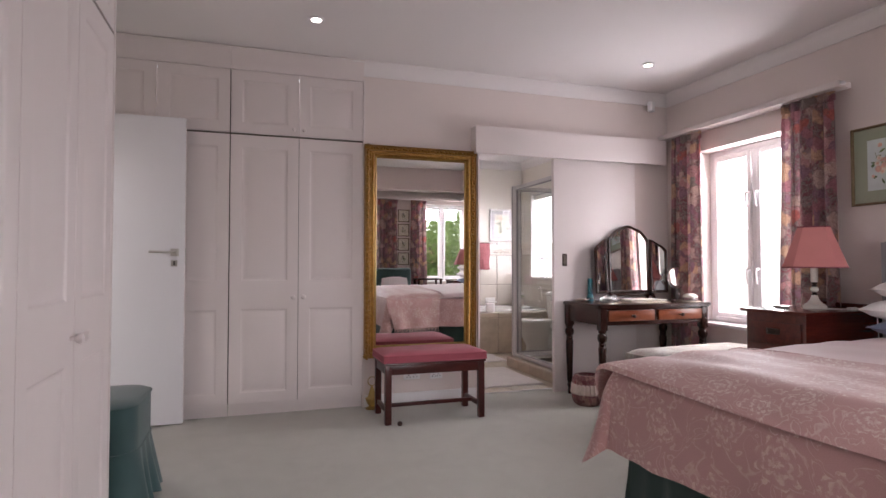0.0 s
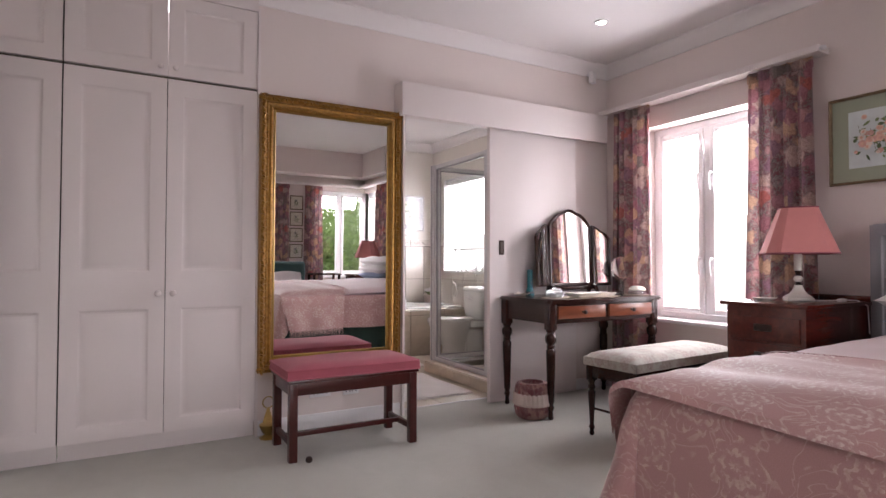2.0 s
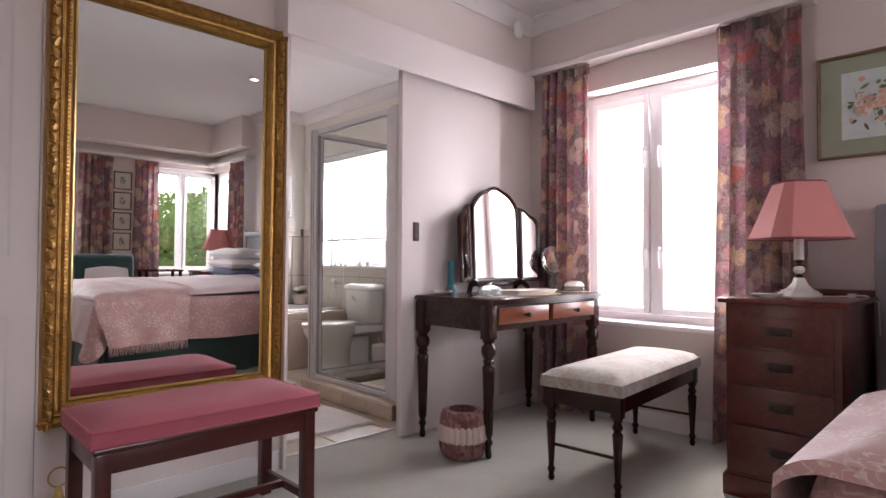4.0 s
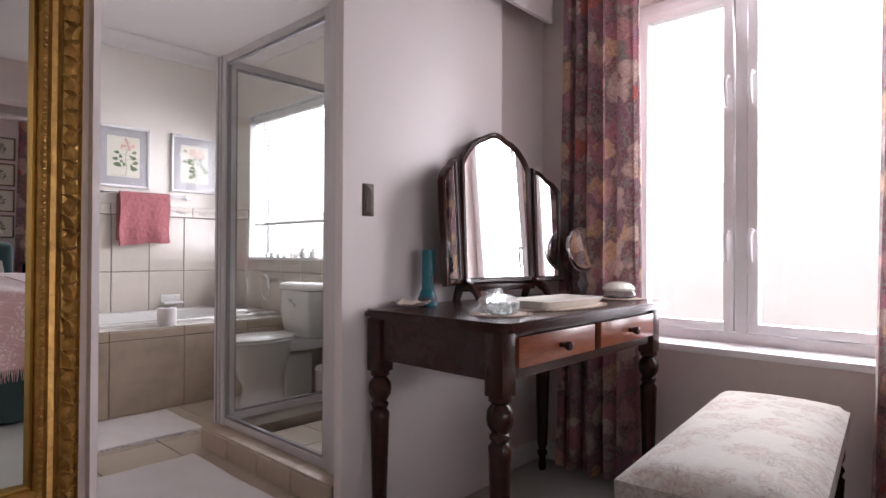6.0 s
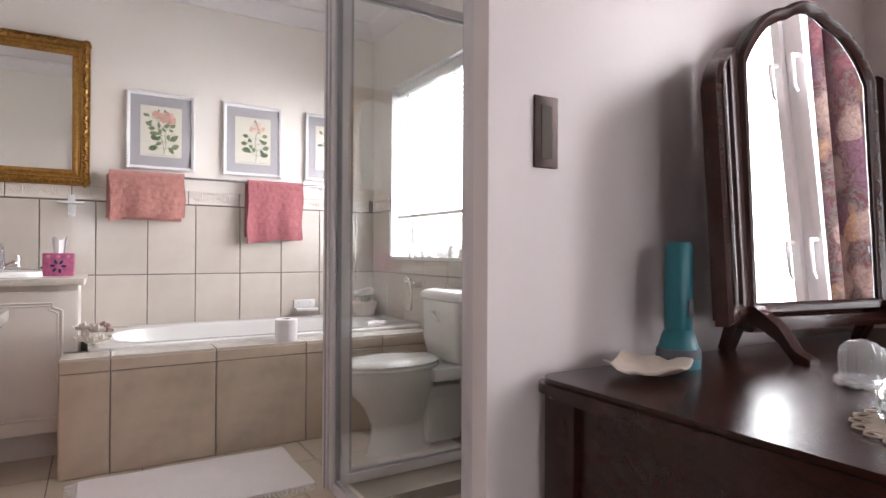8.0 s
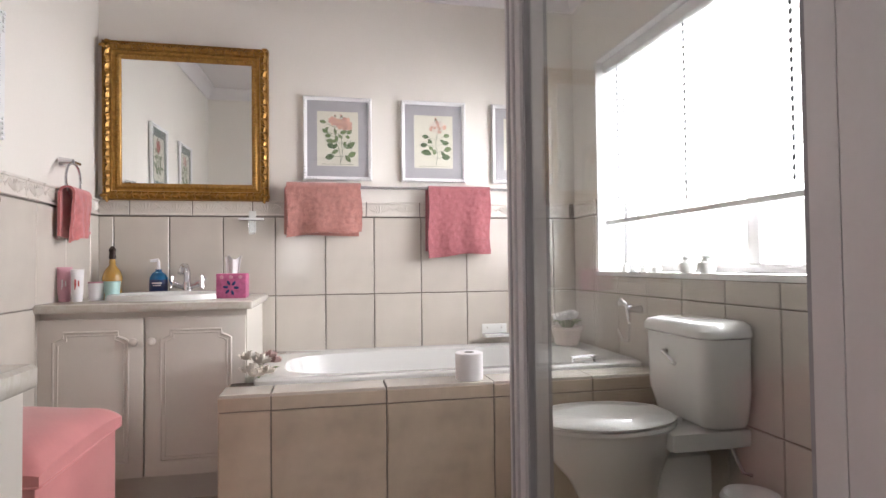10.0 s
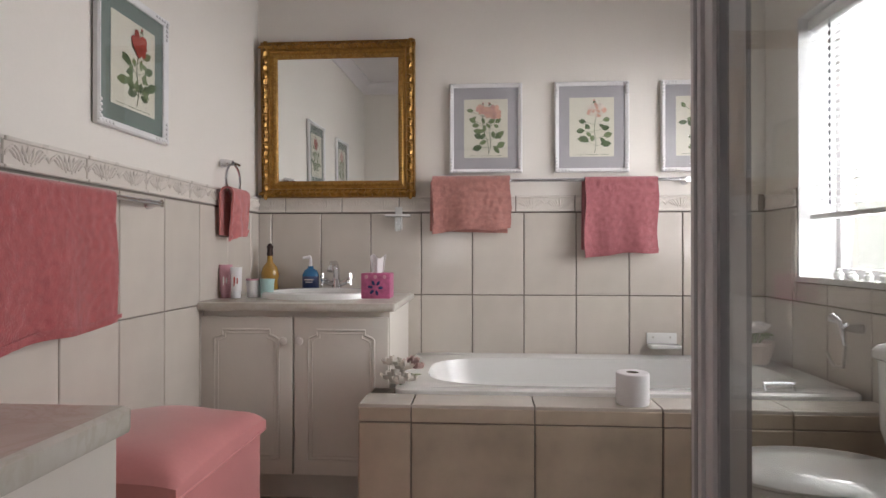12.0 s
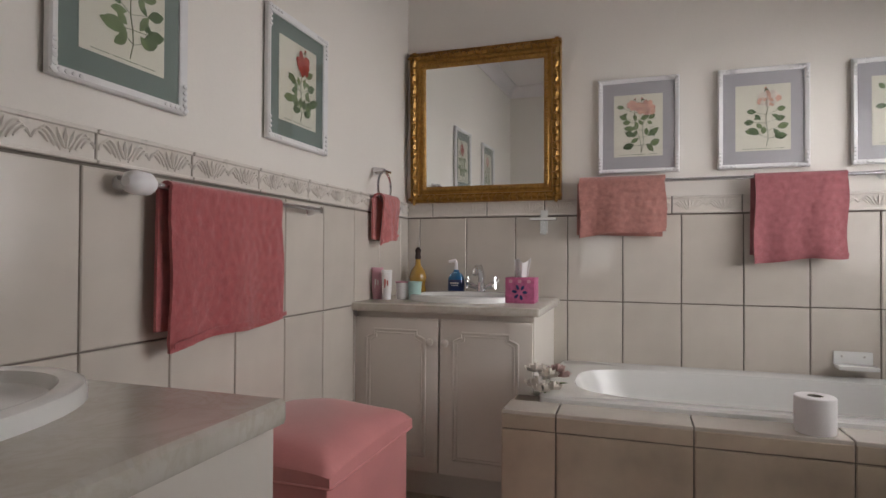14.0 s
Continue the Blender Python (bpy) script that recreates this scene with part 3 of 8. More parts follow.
def wardrobe_unit(x, y, width, rz, left_side_only=False):
    """A fitted two-door wardrobe with two top-box doors; its front faces local -y, origin at the front left foot."""
    t = thing("fitted_wardrobe", x, y, 0, rz, "pink-white panelled fitted wardrobe with top boxes", "wardrobe", "fitted wardrobes")
    # the carcass is coloured dark so the gaps between doors look shaded
    part("carcass", boxes((0, 0.022, 0.09, 0.018, 0.6, 2.44), (width - 0.018, 0.022, 0.09, width, 0.6, 2.44), (0.018, 0.024, 0.09, width - 0.018, 0.6, 0.11), (0.018, 0.024, 1.955, width - 0.018, 0.6, 1.985), (0.018, 0.58, 0.11, width - 0.018, 0.6, 1.955)), M["gap"], t, "carcass coloured dark for the shade in the door gaps", False)
    part("plinth", one(0, 0.045, 0, width, 0.065, 0.088, 0.002), M["joinery"], t)
    part("cornice", prism([(0.0, 2.425), (0.0, 2.47), (-0.012, 2.485), (-0.03, 2.54), (-0.06, 2.56), (-0.06, 2.566), (0.1, 2.566), (0.1, 2.425)], width, axis="x"), M["joinery"], t)
    half = width / 2
    for k in (0, 1):
        a, b = k * half + 0.002, (k + 1) * half - 0.002
        d = part("door", panel_front(bmesh.new(), a, 0.092, b, 1.963, 0, 0.02, 0.072, [(0.16, 0.745), (0.935, 1.88)]), M["joinery"], t)
        kx = half - 0.036 if k == 0 else half + 0.036
        knob(d, kx, 0, 0.823, M["joinery"])
        u = part("top_door", panel_front(bmesh.new(), a, 1.978, b, 2.42, 0, 0.02, 0.072, [(2.045, 2.355)]), M["joinery"], t)
        knob(u, kx, 0, 2.02, M["joinery"], 0.015)
    return t


wardrobe_unit(-0.147, 4.03, 0.93, 0)
wardrobe_unit(-1.08, 4.03, 0.93, 0)
for y in (1.43, 0.50, -0.43):
    wardrobe_unit(-0.52, y, 0.93, 90)
structure("wardrobe_end_panel", one(-1.12, 2.362, 0, -0.518, 2.385, 2.566, 0.002), M["joinery"], "pink-white wardrobe end panel", "panel")
structure("trim_wardrobe", one(0.783, 4.025, 0, 0.797, 4.05, 2.44), M["joinery"], "pink-white filler strip beside the wardrobe", "trim")
structure("trim_left", one(WEST, 4.035, 0, -1.08, 4.06, 2.566), M["joinery"], "pink-white filler strip by the doorway", "trim")


def cornice_run(name, path, material, label, top=CEIL):
    """A cove moulding under the ceiling along (x, y) corners; the room lies to its left."""
    prof = [(0.0, -0.098), (0.010, -0.096), (0.017, -0.083), (0.025, -0.060), (0.047, -0.031), (0.068, -0.018), (0.078, -0.012), (0.081, -0.001), (0.0, -0.001)]
    bm = bmesh.new()
    rows = []
    pts = [Vector((*p, top)) for p in path]
    for i, p in enumerate(pts):
        d0 = (pts[i] - pts[i - 1]).normalized() if i else (pts[1] - pts[0]).normalized()
        d1 = (pts[i + 1] - pts[i]).normalized() if i < len(pts) - 1 else d0
        n0, n1 = Vector((-d0.y, d0.x, 0)), Vector((-d1.y, d1.x, 0))
        n = (n0 + n1) / max(0.2, 1 + n0.dot(n1))
        rows.append([bm.verts.new(p + n * a + Vector((0, 0, b))) for a, b in prof])
    m = len(prof)
    for a, b in zip(rows, rows[1:]):
        for k in range(m):
            bm.faces.new((a[k], b[k], b[(k + 1) % m], a[(k + 1) % m]))
    bm.faces.new(rows[0])
    bm.faces.new(rows[-1][::-1])
    return structure(name, bm, material, label, "cornice", True)


cornice_run("cornice", [(WEST, 4.0), (WEST, SOUTH), (EAST, SOUTH), (EAST, NORTH), (0.70, NORTH)], M["ceiling"], "white plaster cove cornice under the ceiling")
cornice_run("cornice_bath", [(BATH_W, BATH_N), (BATH_W, BATH_S), (EAST, BATH_S), (EAST, BATH_N), (BATH_W + 0.11, BATH_N)], M["ceiling"], "white plaster cove cornice in the bathroom", BATH_CEIL)

structure("bulkhead", boxes((WEST, SOUTH + 0.003, 2.20, EAST - 0.002, SOUTH + 0.30, CEIL - 0.002), (EAST - 0.16, SOUTH + 0.302, 2.20, EAST - 0.002, -0.14, CEIL - 0.002), bevel=0.004), M["wall"], "cream-pink dropped beam over the garden windows", "beam")


def skirting(name, x0, y0, x1, y1):
    structure(name, one(x0, y0, 0, x1, y1, 0.085, 0.004), M["pvc"], "white painted skirting board", "skirting")


skirting("baseboard_east", 3.532, SOUTH, 3.548, 4.045)
skirting("baseboard_north", 0.80, 4.034, 1.69, 4.048)
skirting("baseboard_north_east", 2.62, 4.042, 3.53, 4.049)
skirting("baseboard_south", WEST, SOUTH + 0.002, 3.53, SOUTH + 0.018)

structure("door_jamb", boxes((1.70, 4.02, 0, 1.715, 4.30, 2.02), (2.585, 4.052, 0, 2.60, 4.30, 2.02), (1.715, 4.052, 2.005, 2.585, 4.28, 2.02)), M["joinery"], "pink-white lining of the bathroom opening", "trim")

# the sliding door hangs from a boxed track
slide = thing("sliding_door", 2.365, 4.0, 0.01, 0, "pink-white flush sliding door, half open before the bathroom", "door")
part("leaf", one(0, 0, 0, 0.80, 0.036, 1.99, 0.003), M["joinery"], slide)
pull = part("pull_handle", boxes((0.078, -0.004, 1.033, 0.121, 0.004, 1.135), bevel=0.001), M["bronze"], slide, "dark bronze flush pull")
# a proud dark strip paints the shade of the pull's hollow
part("recess_shade", one(0.090, -0.0050, 1.046, 0.109, -0.001, 1.122), M["gap"], pull)
pel = thing("sliding_door_pelmet", 1.65, 3.93, 1.925, 0, "pink-white boxed pelmet over the sliding door", "pelmet")
part("fascia", one(0, 0, 0, 1.785, 0.02, 0.215, 0.003), M["joinery"], pel)
part("top_board", one(0, 0.02, 0.197, 1.785, 0.118, 0.215, 0.002), M["joinery"], pel)
part("end_board", one(0, 0.02, 0, 0.018, 0.118, 0.197, 0.002), M["joinery"], pel)


def lever_door():
    """The entrance door, swung open in front of the wardrobe; hinges at its far end."""
    d = thing("entrance_door", -1.19, 3.935, 0.012, 0, "white flush entrance door standing open by the wardrobe", "door")
    part("leaf", one(0, 0, 0, 0.77, 0.04, 2.015, 0.002), M["door_white"], d)
    part("edge_strip", one(0.7685, 0.004, 0.02, 0.7715, 0.036, 2.0), M["joinery"], d)
    plate = part("lever_handle", boxes((0.685, -0.005, 1.097, 0.735, 0.001, 1.147), bevel=0.002), M["steel"], d, "satin steel lever handle")
    part("lever", tube([(0.71, -0.003, 1.122), (0.71, -0.045, 1.122), (0.70, -0.05, 1.122), (0.565, -0.05, 1.125)], 0.008, 8), M["steel"], plate)
    esc = part("key_plate", one(0.688, -0.004, 1.03, 0.728, 0.001, 1.07, 0.002), M["steel"], d, "steel keyhole plate")
    part("keyhole", boxes((0.704, -0.005, 1.037, 0.712, -0.0045, 1.063)), M["black"], esc, "", False)
    part("latch", one(0.768, 0.008, 1.04, 0.776, 0.03, 1.15, 0.001), M["steel"], d)
    return d


lever_door()


# ---- bedroom: mirror, bench and what is by the wall ----
def ornate_frame(parent, w, h, border, rise, material, leaf_step=0.040, y=0.0):
    """A gilt moulding of bevelled steps with carved leaves along its outer band."""
    prof = [(0, 0), (0, rise * 0.75), (border * 0.05, rise), (border * 0.10, rise * 0.84), (border * 0.42, rise * 0.82), (border * 0.47, rise * 0.92), (border * 0.51, rise * 0.62), (border * 0.62, rise * 0.55), (border * 0.72, rise * 0.72), (border * 0.84, rise * 0.6), (border * 0.9, rise * 0.36), (border, rise * 0.3), (border, 0)]
    fr = part("frame", sweep_frame(prof, 0, 0, w, h, y), material, parent)
    bm = bmesh.new()
    rng = random.Random(5)

    def leaf(cx, cz, ang, s, bend):
        """A carved acanthus leaf: a ridged blade that curls to one side."""
        n = 5
        rim = []
        for k in range(n + 1):
            f = k / n
            a, mid = f - 0.5, bend * (f - 0.5) ** 2
            half = 0.30 * math.sin(math.pi * min(1.0, 0.12 + 0.88 * f)) * (1.1 - 0.5 * f)
            row = []
            for b, lift in ((mid - half, 0.0), (mid, 0.013 * math.sin(math.pi * (0.15 + 0.75 * f))), (mid + half, 0.0)):
                row.append(bm.verts.new((cx + s * (a * math.cos(ang) - b * math.sin(ang)), y - rise * 0.86 - lift, cz + s * (a * math.sin(ang) + b * math.cos(ang)))))
            rim.append(row)
        for p, q in zip(rim, rim[1:]):
            bm.faces.new((p[0], p[1], q[1], q[0]))
            bm.faces.new((p[1], p[2], q[2], q[1]))

    c = border * 0.25
    for length, put in ((w, lambda s: ((s, c), 0)), (w, lambda s: ((s, h - c), 0)), (h, lambda s: ((c, s), 90)), (h, lambda s: ((w - c, s), 90))):
        n = int(length / leaf_step)
        for k in range(n):
            (px, pz), a = put((k + 0.5) * length / n)
            sgn = 1 if k % 2 else -1
            leaf(px, pz, radians(a + 24 * sgn + rng.uniform(-6, 6)), border * 0.56, 0.9 * sgn)
            leaf(px + (0 if a else leaf_step * 0.45), pz + (leaf_step * 0.45 if a else 0), radians(a - 58 * sgn), border * 0.36, -0.8 * sgn)
    c2 = border * 0.76
    for length, put in ((w - 2 * c2, lambda s: (c2 + s, c2)), (w - 2 * c2, lambda s: (c2 + s, h - c2)), (h - 2 * c2, lambda s: (c2, c2 + s)), (h - 2 * c2, lambda s: (w - c2, c2 + s))):
        n = int(length / (border * 0.16))
        for k in range(n):
            px, pz = put((k + 0.5) * length / n)
            r = border * 0.06
            ring = [bm.verts.new((px + r * math.cos(q), y - rise * 0.66, pz + r * math.sin(q))) for q in (0, 1.05, 2.1, 3.14, 4.19, 5.24)]
            inner = [bm.verts.new((px + 0.6 * r * math.cos(q), y - rise * 0.66 - r * 0.7, pz + 0.6 * r * math.sin(q))) for q in (0, 1.05, 2.1, 3.14, 4.19, 5.24)]
            for i in range(6):
                bm.faces.new((ring[i], ring[(i + 1) % 6], inner[(i + 1) % 6], inner[i]))
            bm.faces.new(inner)
    part("carving", bm, material, fr, "carved gilt leaf ornament", kind="stuff")
    return fr


def tall_mirror():
    t = thing("floor_mirror", 0.79, 4.046, 0.36, 0, "tall gilt-framed mirror hung above the rose bench", "mirror")
    t.matrix_world = pose(0.79, 4.042, 0.36, 0.6, 0, 0)
    ornate_frame(t, 0.884, 1.587, 0.088, 0.05, M["gilt"], 0.036)
    part("glass", one(0.082, -0.016, 0.082, 0.802, -0.010, 1.505), M["mirror"], t, "clear silvered mirror glass", False)
    part("inner_slip", sweep_frame([(0, 0.012), (0, 0.022), (0.006, 0.026), (0.012, 0.02), (0.014, 0.012)], 0.080, 0.080, 0.804, 1.507, 0), M["brass"], t, "worn gilt inner slip")
    return t


tall_mirror()


def rose_bench():
    t = thing("upholstered_bench", 0.84, 3.50, 0, 0, "red-stained wooden bench with a rose buttonless cushion", "bench")
    w, d = 0.70, 0.36
    for x in (0, w - 0.042):
        for y in (0, d - 0.042):
            part("leg", one(x, y, 0, x + 0.042, y + 0.042, 0.385, 0.004), M["bench_wood"], t)
    part("apron", boxes((0.042, 0.006, 0.325, w - 0.042, 0.026, 0.385), (0.042, d - 0.026, 0.325, w - 0.042, d - 0.006, 0.385), (0.006, 0.042, 0.325, 0.026, d - 0.042, 0.385), (w - 0.026, 0.042, 0.325, w - 0.006, d - 0.042, 0.385), bevel=0.002), M["bench_wood"], t)
    part("seat_board", one(-0.008, -0.008, 0.386, w + 0.008, d + 0.008, 0.402, 0.005), M["bench_wood"], t)
    for x in (0.01, w - 0.032):
        part("end_rail", one(x, 0.042, 0.07, x + 0.022, d - 0.042, 0.10, 0.003), M["bench_wood"], t)
    part("stretcher", one(0.032, d / 2 - 0.011, 0.075, w - 0.032, d / 2 + 0.011, 0.10, 0.003), M["bench_wood"], t)

    def cushion(u, v):
        x, y = (u - 0.5) * (w + 0.02), (v - 0.5) * (d + 0.02)
        e = max(abs(2 * u - 1) ** 8, abs(2 * v - 1) ** 6)
        return (w / 2 + x, d / 2 + y, 0.452 + 0.022 * (1 - e) + 0.003 * math.sin(9 * u) * math.sin(5 * v))

    bm = sheet(26, 14, cushion)
    outline = [e for e in bm.edges if e.is_boundary]
    low = bmesh.ops.extrude_edge_only(bm, edges=outline)["geom"]
    for v in low:
        if isinstance(v, bmesh.types.BMVert):
            v.co.z = 0.403
            v.co.x += 0.004 * (1 if v.co.x > w / 2 else -1)
    pad = part("cushion", bm, M["rose_cloth"], t, "rose upholstered seat cushion")
    for z in (0.408, 0.450):
        part("piping", tube([(x, y, z) for x, y in rounded_rect(-0.013, -0.013, w + 0.013, d + 0.013, 0.02, 3)], 0.0045, 6, closed=True), M["rose_cloth"], pad)
    return t


rose_bench()

slipper = thing("brass_ball_caster", 0.93, 3.47, 0, 0, "small dark brass ball castor on the carpet by the bench", "castor")
part("ball", lathe([(0.004, 0), (0.014, 0.005), (0.018, 0.016), (0.014, 0.028), (0.004, 0.032)], 12), M["bronze"], slipper)

orn = thing("brass_doorstop", 0.845, 3.975, 0, 0, "aged brass bell-shaped doorstop with a ring handle", "doorstop")
part("base", lathe([(0.045, 0), (0.048, 0.006), (0.03, 0.014), (0.02, 0.022)], 18), M["brass"], orn)
part("bell", lathe([(0.018, 0.02), (0.034, 0.04), (0.046, 0.066), (0.05, 0.078), (0.03, 0.09), (0.022, 0.12), (0.012, 0.15), (0.008, 0.17)], 18), M["brass"], orn)
part("ring", tube([(0.03 * math.cos(a), 0, 0.2 + 0.032 * math.sin(a)) for a in [2 * math.pi * k / 18 for k in range(18)]], 0.0035, 6, closed=True), M["brass"], orn, "thin brass ring")


def wall_socket(x, y, z, w, facing=0):
    t = thing("wall_socket", x, y, z, facing, "white plastic double socket plate on the wall", "socket")
    part("plate", one(0, -0.009, 0, w, 0, 0.072, 0.003), M["pvc"], t)
    for k in range(2):
        cx = w * (0.3 + 0.4 * k)
        part("switch", one(cx - 0.012, -0.0125, 0.048, cx + 0.012, -0.008, 0.064, 0.001), M["pvc"], t)
        for dx in (-0.012, 0.012, 0):
            moved_pin = moved(lathe([(0.004, 0), (0.004, 0.0015)], 8), pose(cx + dx, -0.0085, 0.02 + (0.014 if dx == 0 else 0), 90, 0, 0))
            part("pin_hole", moved_pin, M["black"], t)
    return t


wall_socket(1.10, 4.05, 0.18, 0.13)
wall_socket(1.31, 4.05, 0.175, 0.10)

# a flat alarm sensor in the corner under the cornice
sens = thing("alarm_sensor", 3.33, 3.985, 2.40, 20, "small white plastic motion sensor under the cornice", "sensor")
part("body", one(-0.03, -0.02, 0, 0.03, 0.02, 0.09, 0.008), M["pvc"], sens)
part("lens", one(-0.022, -0.0225, 0.01, 0.022, -0.019, 0.04, 0.002), M["blind"], sens, "ribbed white lens")
part("bracket", tube([(0.0, 0.01, 0.075), (0.02, 0.05, 0.08), (0.02, 0.075, 0.08)], 0.008, 6), M["pvc"], sens)

glow = lamp_glow("downlight_bulb", (1.0, 0.93, 0.85), 14.0)
for x, y in ((0.37, 3.37), (2.84, 3.40), (0.37, 1.30), (2.84, 1.30)):
    t = thing("downlight", x, y, CEIL, 0, "round recessed ceiling downlight, switched on", "lamp", "ceiling downlights")
    ring = lathe([(0.047, 0.0), (0.047, -0.006), (0.034, -0.009), (0.031, -0.003)], 24, cap=False)
    part("trim_ring", ring, M["pvc"], t)
    part("bulb", lathe([(0.001, -0.004), (0.031, -0.004), (0.031, -0.001)], 20), glow, t, "glowing frosted bulb")

# ---- bedroom: dressing table corner ----
def turned_leg(parent, x, y, top, material, block=0.05, r=0.033, square=0.14, name="leg"):
    """A turned leg: a square block above, bulb, taper and a ringed foot."""
    bm = one(x - block / 2, y - block / 2, top - square, x + block / 2, y + block / 2, top, 0.004)
    h = top - square
    prof = [(0.012, 0), (0.017, 0.01), (0.013, 0.055), (0.021, 0.07), (0.021, 0.08), (0.014, 0.09), (0.022, 0.115), (r * 0.86, h - 0.16), (r * 0.9, h - 0.13), (0.022, h - 0.118), (0.027, h - 0.108), (0.027, h - 0.10), (0.022, h - 0.094), (r, h - 0.072), (r * 1.06, h - 0.055), (r, h - 0.036), (0.022, h - 0.02), (0.03, h - 0.012), (0.03, h)]
    lathe(prof, 16, bm, (x, y, 0))
    return part(name, bm, material, parent)


DT_TOP = 0.755


def dressing_table():
    t = thing("dressing_table", 2.45, 3.46, 0, 0, "dark mahogany dressing table with two reddish drawers", "dressing table")
    w, d = 0.985, 0.525
    out = rounded_rect(-0.025, -0.03, w + 0.02, d, 0.03, 4)
    for z0, z1, g, nm in ((DT_TOP - 0.020, DT_TOP - 0.007, 0.0, "edge_moulding"), (DT_TOP - 0.007, DT_TOP, -0.006, "tabletop"), (DT_TOP - 0.028, DT_TOP - 0.020, -0.010, "under_moulding")):
        part(nm, prism([(x + (g if x < w / 2 else -g) * -1, y - (g if y < d / 2 else -g)) for x, y in out], z1 - z0, None, "z", z0), M["mahogany"], t)
    for x in (0.03, w - 0.03):
        for y in (0.03, d - 0.03):
            turned_leg(t, x, y, DT_TOP - 0.028, M["mahogany"], 0.058, 0.034, 0.165)
    a0, a1 = DT_TOP - 0.155, DT_TOP - 0.028
    part("side_apron", one(0.012, 0.06, a0, 0.03, d - 0.06, a1), M["mahogany"], t)
    part("side_apron", one(w - 0.03, 0.06, a0, w - 0.012, d - 0.06, a1), M["mahogany"], t)
    part("back_apron", one(0.06, d - 0.03, a0, w - 0.06, d - 0.012, a1), M["mahogany"], t)
    part("front_rail", boxes((0.06, 0.012, a0, w - 0.06, 0.03, a0 + 0.028), (0.06, 0.012, a1 - 0.014, w - 0.06, 0.03, a1), (w / 2 - 0.016, 0.012, a0 + 0.028, w / 2 + 0.016, 0.03, a1 - 0.014)), M["mahogany"], t)
    for x0, x1 in ((0.064, w / 2 - 0.016), (w / 2 + 0.016, w - 0.064)):
        dr = part("drawer", boxes((x0 + 0.003, -0.004, a0 + 0.03, x1 - 0.003, 0.016, a1 - 0.016), bevel=0.004), M["drawer"], t, "reddish polished drawer front")
        knob(dr, (x0 + x1) / 2, -0.004, (a0 + a1) / 2 + 0.006, M["bronze"], 0.014)
    return t


dressing_table()


def arched(w, h0, h1, n=14, scallop=0.006):
    """Outline of a mirror with straight sides and a scalloped arch from height h0 up to h1."""
    pts = [(-w / 2, 0), (w / 2, 0)]
    for k in range(n + 1):
        a = k / n
        x = w / 2 - w * a
        z = h0 + (h1 - h0) * math.sin(math.pi * a) ** 0.8 + scallop * abs(math.sin(3 * math.pi * a))
        pts.append((x, z))
    return pts


def half_arch(w, h0, h1, n=10):
    """Outline that rises from height h0 at +x to h1 at -x in a scalloped curve."""
    pts = [(-w / 2, 0), (w / 2, 0)]
    for k in range(n + 1):
        a = k / n
        pts.append((w / 2 - w * a, h0 + (h1 - h0) * a ** 0.75 + 0.006 * abs(math.sin(2.0 * math.pi * a))))
    return pts


def inset(outline, d):
    n = len(outline)
    cx, cz = sum(p[0] for p in outline) / n, sum(p[1] for p in outline) / n
    xs, zs = [p[0] for p in outline], [p[1] for p in outline]
    sx, sz = 1 - 2 * d / (max(xs) - min(xs)), 1 - 2 * d / (max(zs) - min(zs))
    mx, mz = (max(xs) + min(xs)) / 2, (max(zs) + min(zs)) / 2
    return [(mx + (x - mx) * sx, mz + (z - mz) * sz) for x, z in outline]


def framed_glass(parent, outline, m, name, border=0.022):
    """One leaf of the triple mirror: a moulded dark frame round glass, facing -y."""
    inner = inset(outline, border)
    bm = bmesh.new()
    rows = []
    for pts, y in ((outline, 0.012), (outline, -0.006), (inset(outline, 0.006), -0.012), (inset(outline, border * 0.75), -0.009), (inner, -0.004), (inner, 0.012)):
        rows.append([bm.verts.new((x, y, z)) for x, z in pts])
    n = len(outline)
    for a, b in zip(rows, rows[1:] + rows[:1]):
        for k in range(n):
            bm.faces.new((a[k], a[(k + 1) % n], b[(k + 1) % n], b[k]))
    fr = part(name, moved(bm, m), M["mahogany"], parent)
    part("glass", moved(prism(inner, 0.004, axis="y", at=-0.001), m), M["mirror"], fr, "silvered mirror glass", False)
    part("backing", moved(prism(inset(outline, 0.008), 0.004, axis="y", at=0.0125), m), M["mahogany"], fr, "", False)
    return fr


